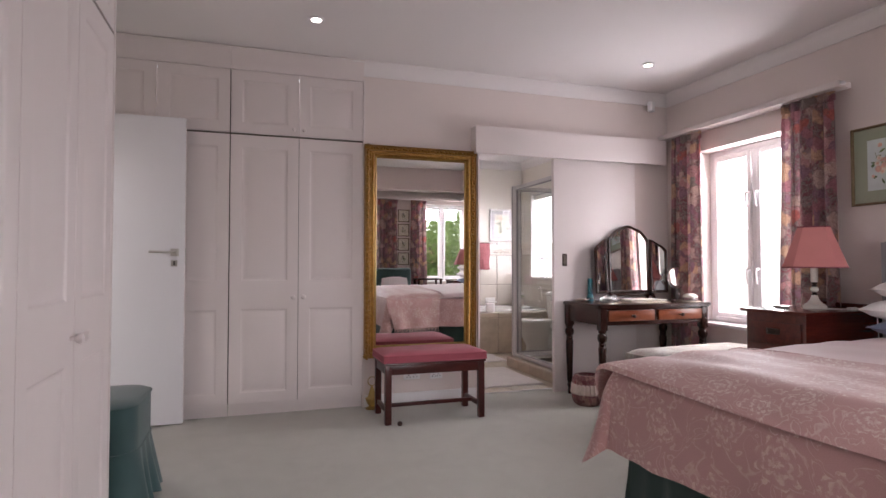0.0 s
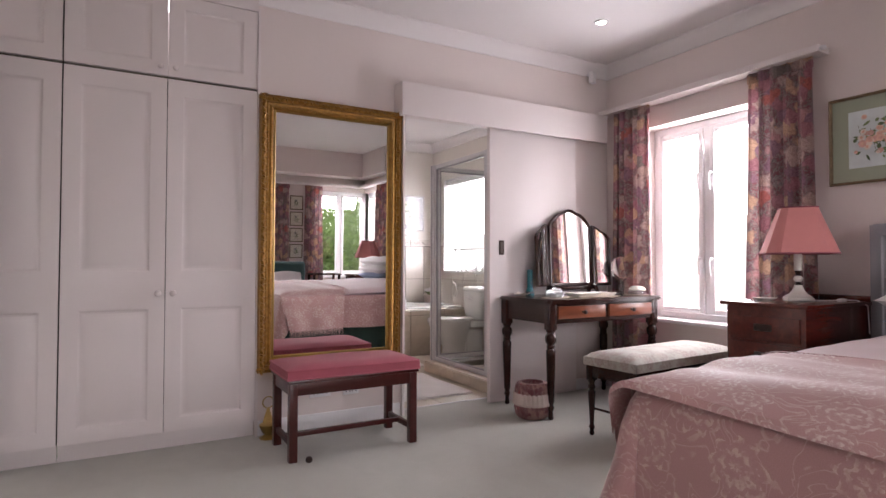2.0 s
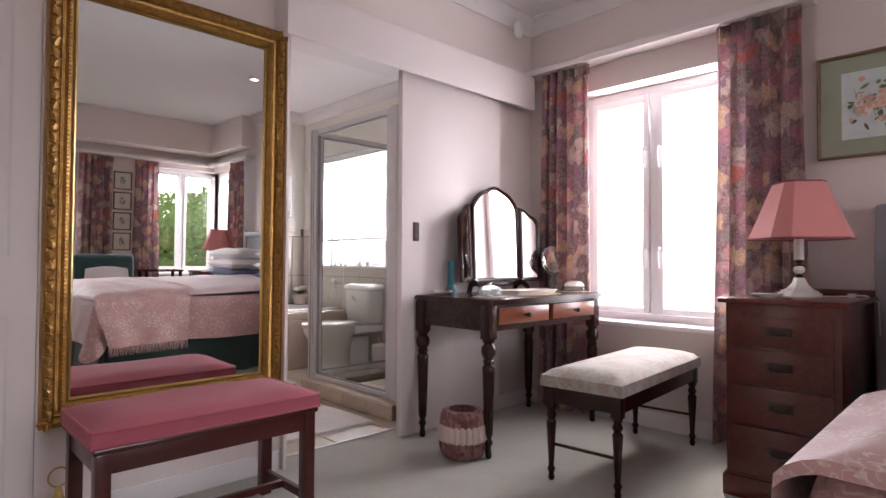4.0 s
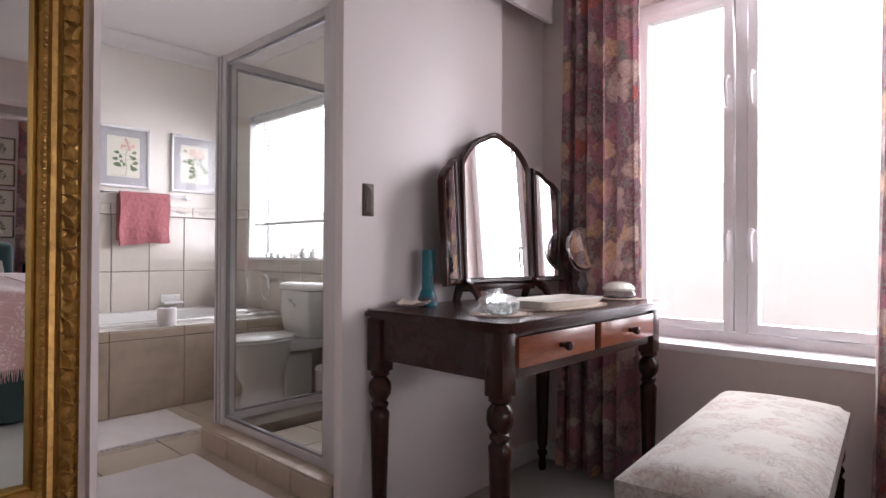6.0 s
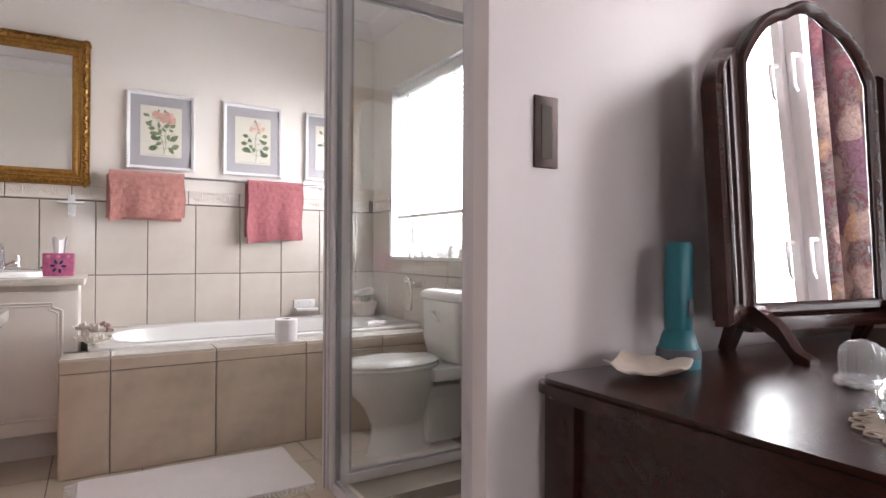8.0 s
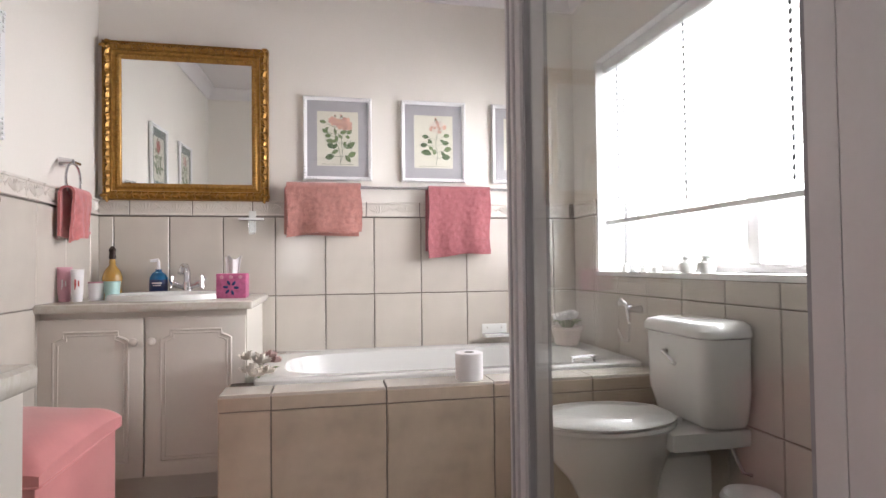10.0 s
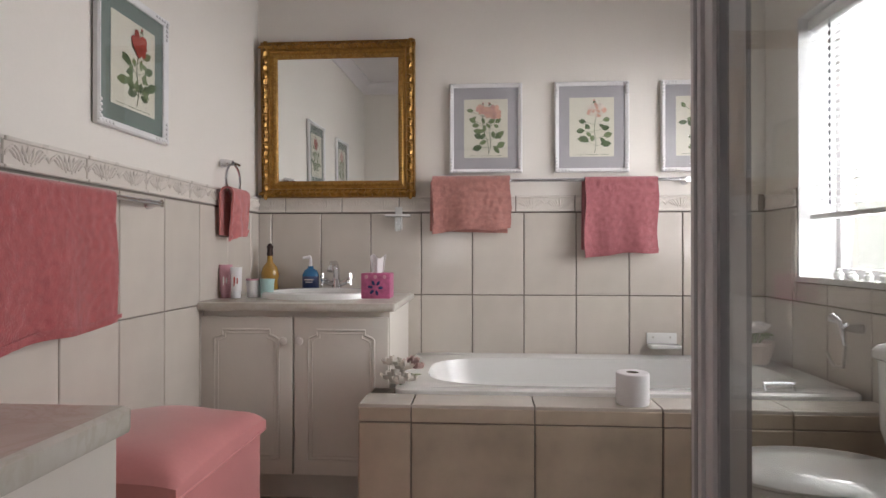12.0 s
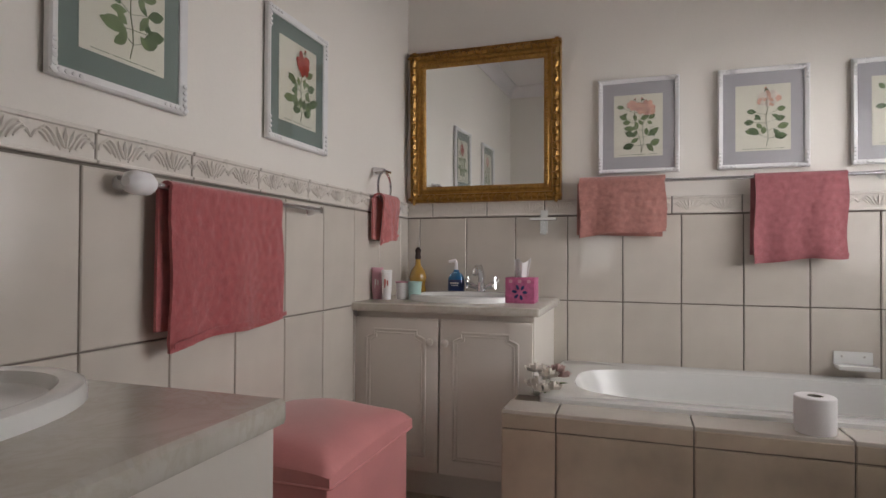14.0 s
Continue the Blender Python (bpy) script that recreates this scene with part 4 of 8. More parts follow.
def triple_mirror():
    t = thing("triple_mirror", 3.03, 3.905, DT_TOP, -9, "dark mahogany three-leaf dressing mirror with scalloped arch", "mirror")
    cw, h = 0.365, 0.062
    framed_glass(t, arched(cw, 0.445, 0.562, 24, 0.009), pose(0, 0.0, h, -3, 0, 0), "centre_leaf")
    right = pose(cw / 2 + 0.006, 0, h, -3, 0, -9) @ pose(0.075, 0, 0, 0, 0, 0)
    framed_glass(t, half_arch(0.15, 0.355, 0.455), right, "right_leaf")
    left = pose(-cw / 2 - 0.006, 0, h, -3, 0, 32) @ pose(-0.085, 0, 0, 0, 0, 0)
    framed_glass(t, [(-x, z) for x, z in half_arch(0.17, 0.355, 0.455)][::-1], left, "left_leaf")
    for x in (-cw / 2 + 0.005, cw / 2 - 0.005):
        foot = [(-0.115, 0.0), (-0.088, 0.0), (-0.062, 0.028), (-0.03, 0.046), (0.012, 0.046), (0.034, 0.0), (0.052, 0.0), (0.036, 0.052), (0.012, 0.082), (-0.022, 0.08), (-0.062, 0.054), (-0.09, 0.018), (-0.115, 0.008)]
        part("foot", prism(foot, 0.022, axis="x", at=x - 0.011), M["mahogany"], t)
    part("crossbar", one(-cw / 2, -0.012, 0.035, cw / 2, 0.012, 0.060, 0.004), M["mahogany"], t)
    return t


triple_mirror()


def round_mirror():
    t = thing("vanity_mirror", 3.40, 3.765, DT_TOP + 0.005, 0, "round chrome tilting vanity mirror on a glass stem", "mirror")
    part("base", lathe([(0.05, 0), (0.05, 0.004), (0.02, 0.012), (0.01, 0.016)], 24), M["chrome"], t)
    part("stem", lathe([(0.01, 0.016), (0.022, 0.03), (0.026, 0.045), (0.02, 0.06), (0.012, 0.068), (0.018, 0.078), (0.009, 0.088), (0.009, 0.10)], 12), M["crystal"], t, "cut glass stem")
    part("yoke", tube([(0.091 * math.cos(a), -0.013 * math.cos(a), 0.19 + 0.092 * math.sin(a)) for a in [radians(180 + 10 * k) for k in range(19)]], 0.004, 6), M["chrome"], t)
    m = pose(0, 0, 0.19, -10, 0, -15)
    head = part("head", moved(lathe([(0.001, -0.008), (0.08, -0.008), (0.086, -0.004), (0.086, 0.006), (0.082, 0.01), (0.076, 0.008)], 32, cap=False), m @ pose(0, 0, 0, 90, 0, 0)), M["chrome"], t)
    part("glass", moved(lathe([(0.001, 0.0065), (0.078, 0.0065), (0.078, 0.0045)], 32), m @ pose(0, 0, 0, 90, 0, 0)), M["mirror"], head, "silvered round glass", False)
    part("rear_glass", moved(lathe([(0.001, -0.0085), (0.074, -0.0085), (0.074, -0.0065)], 32), m @ pose(0, 0, 0, 90, 0, 0)), M["mirror"], head, "magnifying rear glass", False)
    return t


round_mirror()
M["lace"] = plain("cream_lace", (0.50, 0.41, 0.34), 0.95, 0.15, 120, 14, 0.7, depth=0.004)
M["porcelain"] = plain("cream_porcelain", (0.78, 0.75, 0.68), 0.2, 0.04, 30, 6, 0.0, coat=0.4)
M["teal"] = plain("teal_plastic", (0.004, 0.125, 0.155), 0.4, 0.05, 60, 4, 0.03)
M["grey_plastic"] = plain("dark_grey_plastic", (0.08, 0.09, 0.11), 0.5, 0.05, 60, 4, 0.03)


def doily(x, y, rx, ry, rz=0.0, n=40):
    t = thing("lace_doily", x, y, DT_TOP + 0.001, rz, "cream crocheted lace doily with scalloped edge", "doily")
    bm = bmesh.new()
    c = bm.verts.new((0, 0, 0.003))
    rings = []
    for f, z in ((0.55, 0.003), (0.85, 0.003), (1.0, 0.0015)):
        rings.append([])
        for k in range(n):
            a = 2 * math.pi * k / n
            s = f * (1 + (0.05 * abs(math.sin(6 * a)) if f == 1.0 else 0))
            rings[-1].append(bm.verts.new((rx * s * math.cos(a), ry * s * math.sin(a), z + 0.001 * math.sin(9 * a))))
    for k in range(n):
        bm.faces.new((c, rings[0][k], rings[0][(k + 1) % n]))
    for a, b in zip(rings, rings[1:]):
        for k in range(n):
            bm.faces.new((a[k], b[k], b[(k + 1) % n], a[(k + 1) % n]))
    cloth = part("cloth", bm, M["lace"], t)
    loops = bmesh.new()
    m = int(2.6 * (rx + ry) / 0.018)
    for k in range(m):
        a = 2 * math.pi * k / m
        cx, cy = 1.05 * rx * math.cos(a), 1.05 * ry * math.sin(a)
        tube([(cx + 0.009 * math.cos(q), cy + 0.009 * math.sin(q), 0.0018) for q in [2 * math.pi * i / 8 for i in range(8)]], 0.0014, 4, loops, closed=True)
    part("lace_edge", loops, M["lace"], cloth, "looped crochet edge", kind="stuff")
    return t


doily(2.60, 3.578, 0.082, 0.072)
doily(2.93, 3.60, 0.215, 0.112, -4)
doily(3.385, 3.60, 0.085, 0.085)


def cut_ribs(bm, n, amount):
    for v in bm.verts:
        a = math.atan2(v.co.y, v.co.x)
        k = 1 + amount * math.cos(n * a)
        v.co.x *= k
        v.co.y *= k
    return bm


jar = thing("glass_jar", 2.588, 3.578, DT_TOP + 0.005, 0, "round cut-glass powder jar with a knobbed lid", "jar")
part("bowl", cut_ribs(lathe([(0.055, 0), (0.066, 0.008), (0.07, 0.022), (0.068, 0.034), (0.062, 0.034), (0.062, 0.02), (0.05, 0.008)], 64), 16, 0.05), M["crystal"], jar)
jar.matrix_world = jar.matrix_world @ Matrix.Diagonal((0.84, 0.84, 0.70, 1))
lid = part("lid", cut_ribs(lathe([(0.068, 0.036), (0.07, 0.045), (0.06, 0.062), (0.035, 0.074), (0.012, 0.078)], 64), 16, 0.04), M["crystal"], jar)
part("lid_knob", lathe([(0.008, 0.076), (0.016, 0.084), (0.014, 0.094), (0.005, 0.098)], 12), M["crystal"], lid)
bot = thing("glass_stopper", 2.745, 3.72, DT_TOP + 0.001, 0, "small ribbed cut-glass dome standing on the table", "glassware")
part("dome", cut_ribs(lathe([(0.024, 0.012), (0.026, 0.036), (0.023, 0.048), (0.014, 0.056), (0.004, 0.059)], 60), 20, 0.035), M["crystal"], bot)
part("foot_ring", lathe([(0.028, 0), (0.031, 0.003), (0.031, 0.009), (0.027, 0.013)], 30), M["crystal"], bot)
jar2 = thing("glass_jar", 3.385, 3.60, DT_TOP + 0.005, 0, "lidded cut-glass trinket jar on a doily", "jar")
part("bowl", cut_ribs(lathe([(0.052, 0), (0.06, 0.006), (0.062, 0.018), (0.058, 0.026)], 40), 14, 0.03), M["crystal"], jar2)
part("lid", cut_ribs(lathe([(0.058, 0.028), (0.061, 0.036), (0.045, 0.055), (0.02, 0.062)], 40), 14, 0.03), M["porcelain"], jar2, "white ribbed lid")
tray = thing("dressing_tray", 2.93, 3.60, DT_TOP + 0.005, -3, "cream porcelain rectangular trinket tray", "tray")
bm = bmesh.new()
rows = []
for g, z in ((0.018, 0.0), (0.0, 0.022), (0.004, 0.024), (0.024, 0.008)):
    rows.append([bm.verts.new((x, y, z)) for x, y in rounded_rect(-0.17 + g, -0.085 + g, 0.17 - g, 0.085 - g, 0.02, 4)])
for a, b in zip(rows, rows[1:]):
    for k in range(len(a)):
        bm.faces.new((a[k], a[(k + 1) % len(a)], b[(k + 1) % len(a)], b[k]))
bm.faces.new(rows[0])
bm.faces.new(rows[-1])
part("dish", bm, M["porcelain"], tray)
M["rose_paint"] = plain("painted_rose", (0.55, 0.08, 0.06), 0.3, 0.2, 60, 20, 0.0)
part("painted_flower", lathe([(0.014, 0.0085), (0.010, 0.0095), (0.002, 0.0098)], 12, at=(0.06, -0.01, 0)), M["rose_paint"], tray, "red painted flower")
torch = thing("torch", 2.655, 3.92, DT_TOP, 0, "teal plastic torch standing on its lamp end", "torch")
torch.matrix_world = torch.matrix_world @ Matrix.Diagonal((0.86, 0.86, 1.0, 1))
part("head", lathe([(0.036, 0), (0.037, 0.012), (0.033, 0.03), (0.027, 0.048), (0.022, 0.055)], 24), M["teal"], torch)
part("band", lathe([(0.0365, 0.014), (0.0375, 0.016), (0.0355, 0.028), (0.034, 0.028)], 24), M["grey_plastic"], torch, "dark grey grip band")
part("barrel", lathe([(0.022, 0.055), (0.023, 0.06), (0.023, 0.178), (0.019, 0.184)], 24), M["teal"], torch)
part("button", one(-0.006, -0.026, 0.075, 0.006, -0.02, 0.10, 0.002), M["grey_plastic"], torch)
shell = thing("shell_dish", 2.565, 3.90, DT_TOP, 25, "shallow mother-of-pearl shell dish", "dish")
M["pearl"] = plain("mother_of_pearl", (0.62, 0.52, 0.44), 0.3, 0.2, 24, 16, 0.05, coat=0.3)
bm = sheet(16, 8, lambda u, v: ((u - 0.5) * 0.135 * (0.6 + 0.4 * math.sin(math.pi * v)), (v - 0.5) * 0.10, 0.004 + 0.09 * ((u - 0.5) ** 2 + (v - 0.5) ** 2) * 0.4 + 0.002 * math.sin(16 * v + 5 * u)), 0.0025)
part("shell", bm, M["pearl"], shell)


def needlepoint_stool():
    t = thing("dressing_stool", 2.474, 2.80, 0, 4.5, "long dark-legged stool with a cream needlepoint seat", "stool")
    w, d = 0.945, 0.355
    for x in (0.028, w - 0.028):
        for y in (0.028, d - 0.028):
            bm = one(x - 0.022, y - 0.022, 0.315, x + 0.022, y + 0.022, 0.40, 0.003)
            lathe([(0.009, 0), (0.015, 0.012), (0.011, 0.03), (0.018, 0.05), (0.011, 0.062), (0.012, 0.075), (0.021, 0.235), (0.022, 0.25), (0.014, 0.26), (0.022, 0.278), (0.014, 0.295), (0.02, 0.308), (0.02, 0.317)], 14, bm, (x, y, 0))
            part("leg", bm, M["mahogany"], t)
    part("apron", boxes((0.05, 0.008, 0.335, w - 0.05, 0.028, 0.406), (0.05, d - 0.028, 0.335, w - 0.05, d - 0.008, 0.406), (0.008, 0.05, 0.335, 0.028, d - 0.05, 0.406), (w - 0.028, 0.05, 0.335, w - 0.008, d - 0.05, 0.406), bevel=0.002), M["mahogany"], t)
    for x in (0.028, w - 0.028):
        part("stretcher", tube([(x, 0.045, 0.155), (x, d - 0.045, 0.155)], 0.007, 8), M["mahogany"], t)

    def pad(u, v):
        a, b = 2 * u - 1, 2 * v - 1
        e = max(abs(a) ** 14, abs(b) ** 7)
        return (w / 2 + a * (w / 2 + 0.005), d / 2 + b * (d / 2 + 0.005), 0.450 + 0.040 * (1 - e) * (1 - 0.3 * b * b))

    bm = sheet(30, 14, pad)
    low = bmesh.ops.extrude_edge_only(bm, edges=[e for e in bm.edges if e.is_boundary])["geom"]
    for v in low:
        if isinstance(v, bmesh.types.BMVert):
            v.co.z = 0.403
    part("seat_pad", bm, M["needlepoint"], t, "cream floral needlepoint seat")
    return t


needlepoint_stool()


def fabric_bin():
    t = thing("waste_basket", 2.42, 3.60, 0, 0, "plum and cream gathered fabric waste basket", "basket")
    M["plum"] = floral("plum_print_cloth", (0.22, 0.07, 0.08), [(0.36, 0.10, 0.11), (0.20, 0.06, 0.07), (0.40, 0.24, 0.22), (0.24, 0.10, 0.10)], [(0.14, 0.06, 0.06), (0.32, 0.20, 0.19)], 22.0)
    M["cream_frill"] = plain("cream_frill_cloth", (0.62, 0.52, 0.47), 0.9, 0.1, 90, 8, 0.4)

    def gathers(profile, n, amp, material, name, lab=""):
        bm = lathe(profile, 72, cap=False)
        for v in bm.verts:
            a = math.atan2(v.co.y, v.co.x)
            k = 1 + amp * math.sin(n * a + 6 * v.co.z)
            v.co.x *= k
            v.co.y *= k
        return part(name, bm, material, t, lab)

    gathers([(0.085, 0.0), (0.104, 0.02), (0.112, 0.05), (0.115, 0.08), (0.113, 0.10)], 19, 0.03, M["plum"], "lower_cloth")
    gathers([(0.116, 0.083), (0.124, 0.095), (0.119, 0.12), (0.118, 0.15), (0.112, 0.162)], 26, 0.035, M["cream_frill"], "frill", "cream gathered frill")
    gathers([(0.113, 0.155), (0.108, 0.20), (0.095, 0.222), (0.07, 0.226), (0.085, 0.18), (0.08, 0.02), (0.001, 0.01)], 22, 0.02, M["plum"], "upper_cloth")
    return t


fabric_bin()


def chest():
    t = thing("chest_of_drawers", 2.86, 2.145, 0, 0, "red mahogany chest of drawers with brass pulls", "chest")
    # the front faces -x
    d, w, h = 0.64, 0.42, 0.772
    part("carcass", boxes((0.016, 0.012, 0.09, d, w - 0.012, h), bevel=0.003), M["rosewood"], t)
    part("plinth", boxes((0.0, 0, 0, d, w, 0.085), (0.008, 0.006, 0.085, d, w - 0.006, 0.096), bevel=0.004), M["rosewood"], t)
    part("top", boxes((-0.012, -0.012, h, d, w + 0.012, h + 0.02), bevel=0.006), M["rosewood"], t)
    part("upstand", one(d - 0.02, 0, h + 0.02, d, w, h + 0.045, 0.004), M["rosewood"], t)
    z = 0.11
    for hh in (0.19, 0.16, 0.145, 0.13):
        f = part("drawer", one(0.002, 0.035, z, 0.018, w - 0.035, z + hh - 0.012, 0.004), M["rosewood"], t)
        zc = z + hh / 2
        p = part("pull", one(-0.002, w / 2 - 0.045, zc - 0.018, 0.003, w / 2 + 0.045, zc + 0.016, 0.003), M["bronze"], f, "dark brass drawer pull")
        part("bail", tube([(-0.002, w / 2 - 0.032, zc + 0.002), (-0.014, w / 2 - 0.03, zc - 0.01), (-0.016, w / 2, zc - 0.016), (-0.014, w / 2 + 0.03, zc - 0.01), (-0.002, w / 2 + 0.032, zc + 0.002)], 0.003, 6), M["bronze"], p)
        z += hh
    return t


chest()


def table_lamp(x, y, z, group="bedside lamps"):
    t = thing("table_lamp", x, y, z, 40, "white ceramic table lamp with a pink tapered shade", "lamp", group)
    M["cream_paint"] = M.get("cream_paint") or plain("cream_lamp_paint", (0.72, 0.68, 0.62), 0.3, 0.05, 40, 8, 0.02, coat=0.2)
    bm = bmesh.new()
    for s, z0, z1 in ((0.062, 0, 0.016), (0.054, 0.016, 0.024)):
        box(bm, -s, -s, z0, s, s, z1, 0.003)
    rows = []
    for r, zz in ((0.050, 0.024), (0.036, 0.033), (0.026, 0.048), (0.019, 0.065), (0.015, 0.080)):
        rows.append([bm.verts.new((sx * r, sy * r, zz)) for sx, sy in ((1, 1), (-1, 1), (-1, -1), (1, -1))])
    for a, b in zip(rows, rows[1:]):
        for k in range(4):
            bm.faces.new((a[k], a[(k + 1) % 4], b[(k + 1) % 4], b[k]))
    part("base", bm, M["cream_paint"], t)
    part("lower_collar", lathe([(0.015, 0.080), (0.017, 0.084), (0.010, 0.090), (0.012, 0.096)], 16), M["bronze"], t)
    part("ball", lathe([(0.008, 0.096), (0.018, 0.101), (0.0225, 0.113), (0.018, 0.125), (0.008, 0.130)], 18), M["cream_paint"], t)
    part("collar", lathe([(0.010, 0.130), (0.017, 0.135), (0.010, 0.142), (0.017, 0.150), (0.013, 0.156)], 16), M["bronze"], t)
    part("stem", lathe([(0.018, 0.156), (0.0195, 0.161), (0.0195, 0.240), (0.017, 0.245)], 16), M["cream_paint"], t)
    part("socket", lathe([(0.012, 0.245), (0.012, 0.262), (0.018, 0.266), (0.018, 0.30)], 12), M["bronze"], t)
    lo, hi = 0.165, 0.082
    z0, z1 = 0.245, 0.485
    bm = bmesh.new()

    def ring(s, zz, c):
        return [bm.verts.new((a * s, b * s, zz)) for a, b in ((1, 1 - c), (1 - c, 1), (-(1 - c), 1), (-1, 1 - c), (-1, -(1 - c)), (-(1 - c), -1), (1 - c, -1), (1, -(1 - c)))]

    rows = [ring(lo, z0, 0.34), ring(hi, z1, 0.34), ring(hi - 0.003, z1, 0.34), ring(lo - 0.003, z0, 0.34)]
    for a, b in zip(rows, rows[1:] + rows[:1]):
        for k in range(8):
            bm.faces.new((a[k], a[(k + 1) % 8], b[(k + 1) % 8], b[k]))
    sh = part("shade", bm, M["shade"], t, "pink pleated tapered shade", False)
    for s, zz in ((lo, z0), (hi, z1)):
        pts = [(a * s * 1.004, b * s * 1.004, zz) for a, b in ((1, 0.66), (0.66, 1), (-0.66, 1), (-1, 0.66), (-1, -0.66), (-0.66, -1), (0.66, -1), (1, -0.66))]
        part("braid", tube(pts, 0.004, 6, closed=True), M["shade_trim"], sh, "plum braid edging")
    part("spider", tube([(-hi * 0.99, 0, z1 - 0.01), (0, 0, z1 - 0.02), (hi * 0.99, 0, z1 - 0.01)], 0.002, 5), M["brass"], t)
    part("stem_rod", tube([(0, 0, 0.30), (0, 0, z1 - 0.018)], 0.003, 6), M["brass"], t)
    return t


table_lamp(3.21, 2.372, 0.792)
dish = thing("saucer", 3.02, 2.44, 0.792, 0, "small white china saucer", "dish")
part("plate", lathe([(0.03, 0), (0.034, 0.003), (0.058, 0.014), (0.06, 0.016), (0.056, 0.015), (0.03, 0.006)], 28), M["porcelain"], dish)
cord = thing("lamp_switch", 3.30, 2.20, 0.792, 0, "white inline lamp switch with its flex", "switch")
part("rocker", one(-0.045, -0.012, 0, 0.012, 0.012, 0.016, 0.005), M["pvc"], cord)
part("flex", tube([(-0.04, 0.0, 0.006), (-0.09, 0.06, 0.004), (-0.07, 0.12, 0.003)], 0.003, 6), M["pvc"], cord)
part("flex_tail", tube([(0.012, 0, 0.008), (0.06, -0.035, 0.006), (0.075, -0.075, -0.02), (0.078, -0.08, -0.16)], 0.003, 6), M["pvc"], cord)

# ---- bedroom: bed ----
BED_X0, BED_X1, BED_Y0, BED_Y1, BED_Z = 1.45, 3.43, 0.02, 1.92, 0.65


def drape(path, rows, wave, count, flare):
    """Cloth that hangs along a path of (x, y, nx, ny, corner) points through (offset, height) rows."""
    bm = bmesh.new()
    grid = []
    n = len(path)
    for j, (off, z) in enumerate(rows):
        f = j / (len(rows) - 1)
        line = []
        for i, (x, y, nx, ny, c) in enumerate(path):
            s = i / n
            o = off * (1 + flare * c * f) + wave * f * f * (math.sin(count * s * 2 * math.pi) + 0.5 * math.sin(2.3 * count * s * 2 * math.pi + 1))
            line.append(bm.verts.new((x + nx * o, y + ny * o, z - 0.095 * c * f ** 1.5 + 0.008 * f * math.sin(5 * s * 6.28))))
        grid.append(line)
    for a, b in zip(grid, grid[1:]):
        for i in range(n - 1):
            bm.faces.new((a[i], a[i + 1], b[i + 1], b[i]))
    return bm


def bed_path(x0, x1, y0, y1, r=0.06):
    pts = []
    for k in range(41):
        pts.append((x1 - (x1 - x0 - r) * k / 40, y1, 0, 1, 0))
    for k in range(1, 10):
        a = radians(90 + 10 * k)
        pts.append((x0 + r + r * math.cos(a), y1 - r + r * math.sin(a), math.cos(a), math.sin(a), math.sin(radians(20 * k))))
    for k in range(41):
        pts.append((x0, y1 - r - (y1 - y0 - 2 * r) * k / 40, -1, 0, 0))
    for k in range(1, 10):
        a = radians(180 + 10 * k)
        pts.append((x0 + r + r * math.cos(a), y0 + r + r * math.sin(a), math.cos(a), math.sin(a), math.sin(radians(20 * k))))
    for k in range(41):
        pts.append((x0 + r + (x1 - x0 - r) * k / 40, y0, 0, -1, 0))
    return pts


def cover_height(x, y):
    """The top of the made bed: rounded over at the foot and sides, plumper towards the middle."""
    f = min(1.15, max(0.0, 1 - (x - BED_X0) / 0.10))
    e = max(0.0, 1 - min(y - BED_Y0, BED_Y1 - y) / 0.11)
    v = (y - BED_Y0) / (BED_Y1 - BED_Y0)
    plump = (0.032 * math.sin(math.pi * min(1.0, max(0.0, v))) + 0.026 * (x - BED_X0)) * (1 - f * f)
    folds = 0.004 * math.sin(9 * x + 4 * y) * math.sin(6 * y) + 0.003 * math.sin(23 * x + 2 * y)
    return BED_Z + plump + folds * (1 - max(e, f)) - max(0.024 * f ** 2.2, 0.040 * e ** 2.2)


def the_bed():
    t = thing("bed", BED_X0, BED_Y0, 0, 0, "double bed with rose jacquard bedspread and green valance", "bed")
    off = Matrix.Translation((-BED_X0, -BED_Y0, 0))
    part("mattress", moved(one(BED_X0 + 0.01, BED_Y0 + 0.01, 0.32, BED_X1, BED_Y1 - 0.01, 0.60, 0.05, 3), off), M["sheet"], t)
    part("base", moved(one(BED_X0 + 0.06, BED_Y0 + 0.06, 0.05, BED_X1, BED_Y1 - 0.06, 0.32, 0.01), off), M["green_skirt"], t)
    path = bed_path(BED_X0, BED_X1, BED_Y0, BED_Y1)
    part("valance", moved(drape(bed_path(BED_X0 + 0.05, BED_X1, BED_Y0 + 0.05, BED_Y1 - 0.05), [(0.0, 0.33), (0.008, 0.2), (0.02, 0.012)], 0.020, 46, 0.3), off), M["green_skirt"], t, "dark green gathered valance")

    def top(u, v):
        x, y = BED_X0 + (BED_X1 - BED_X0) * u, BED_Y0 + (BED_Y1 - BED_Y0) * v
        return (x, y, cover_height(x, y))

    bm = sheet(40, 36, top)
    part("sheet", moved(bm, off), M["sheet"], t, "pale rose top cover")
    bs = drape(path, [(-0.02, BED_Z - 0.034), (-0.004, BED_Z - 0.040), (0.012, BED_Z - 0.065), (0.024, 0.53), (0.030, 0.45), (0.038, 0.38), (0.048, 0.300)], 0.010, 13, 1.7)
    part("bedspread", moved(bs, off), M["bedspread"], t, "dusty rose jacquard bedspread drop")
    return t


the_bed()


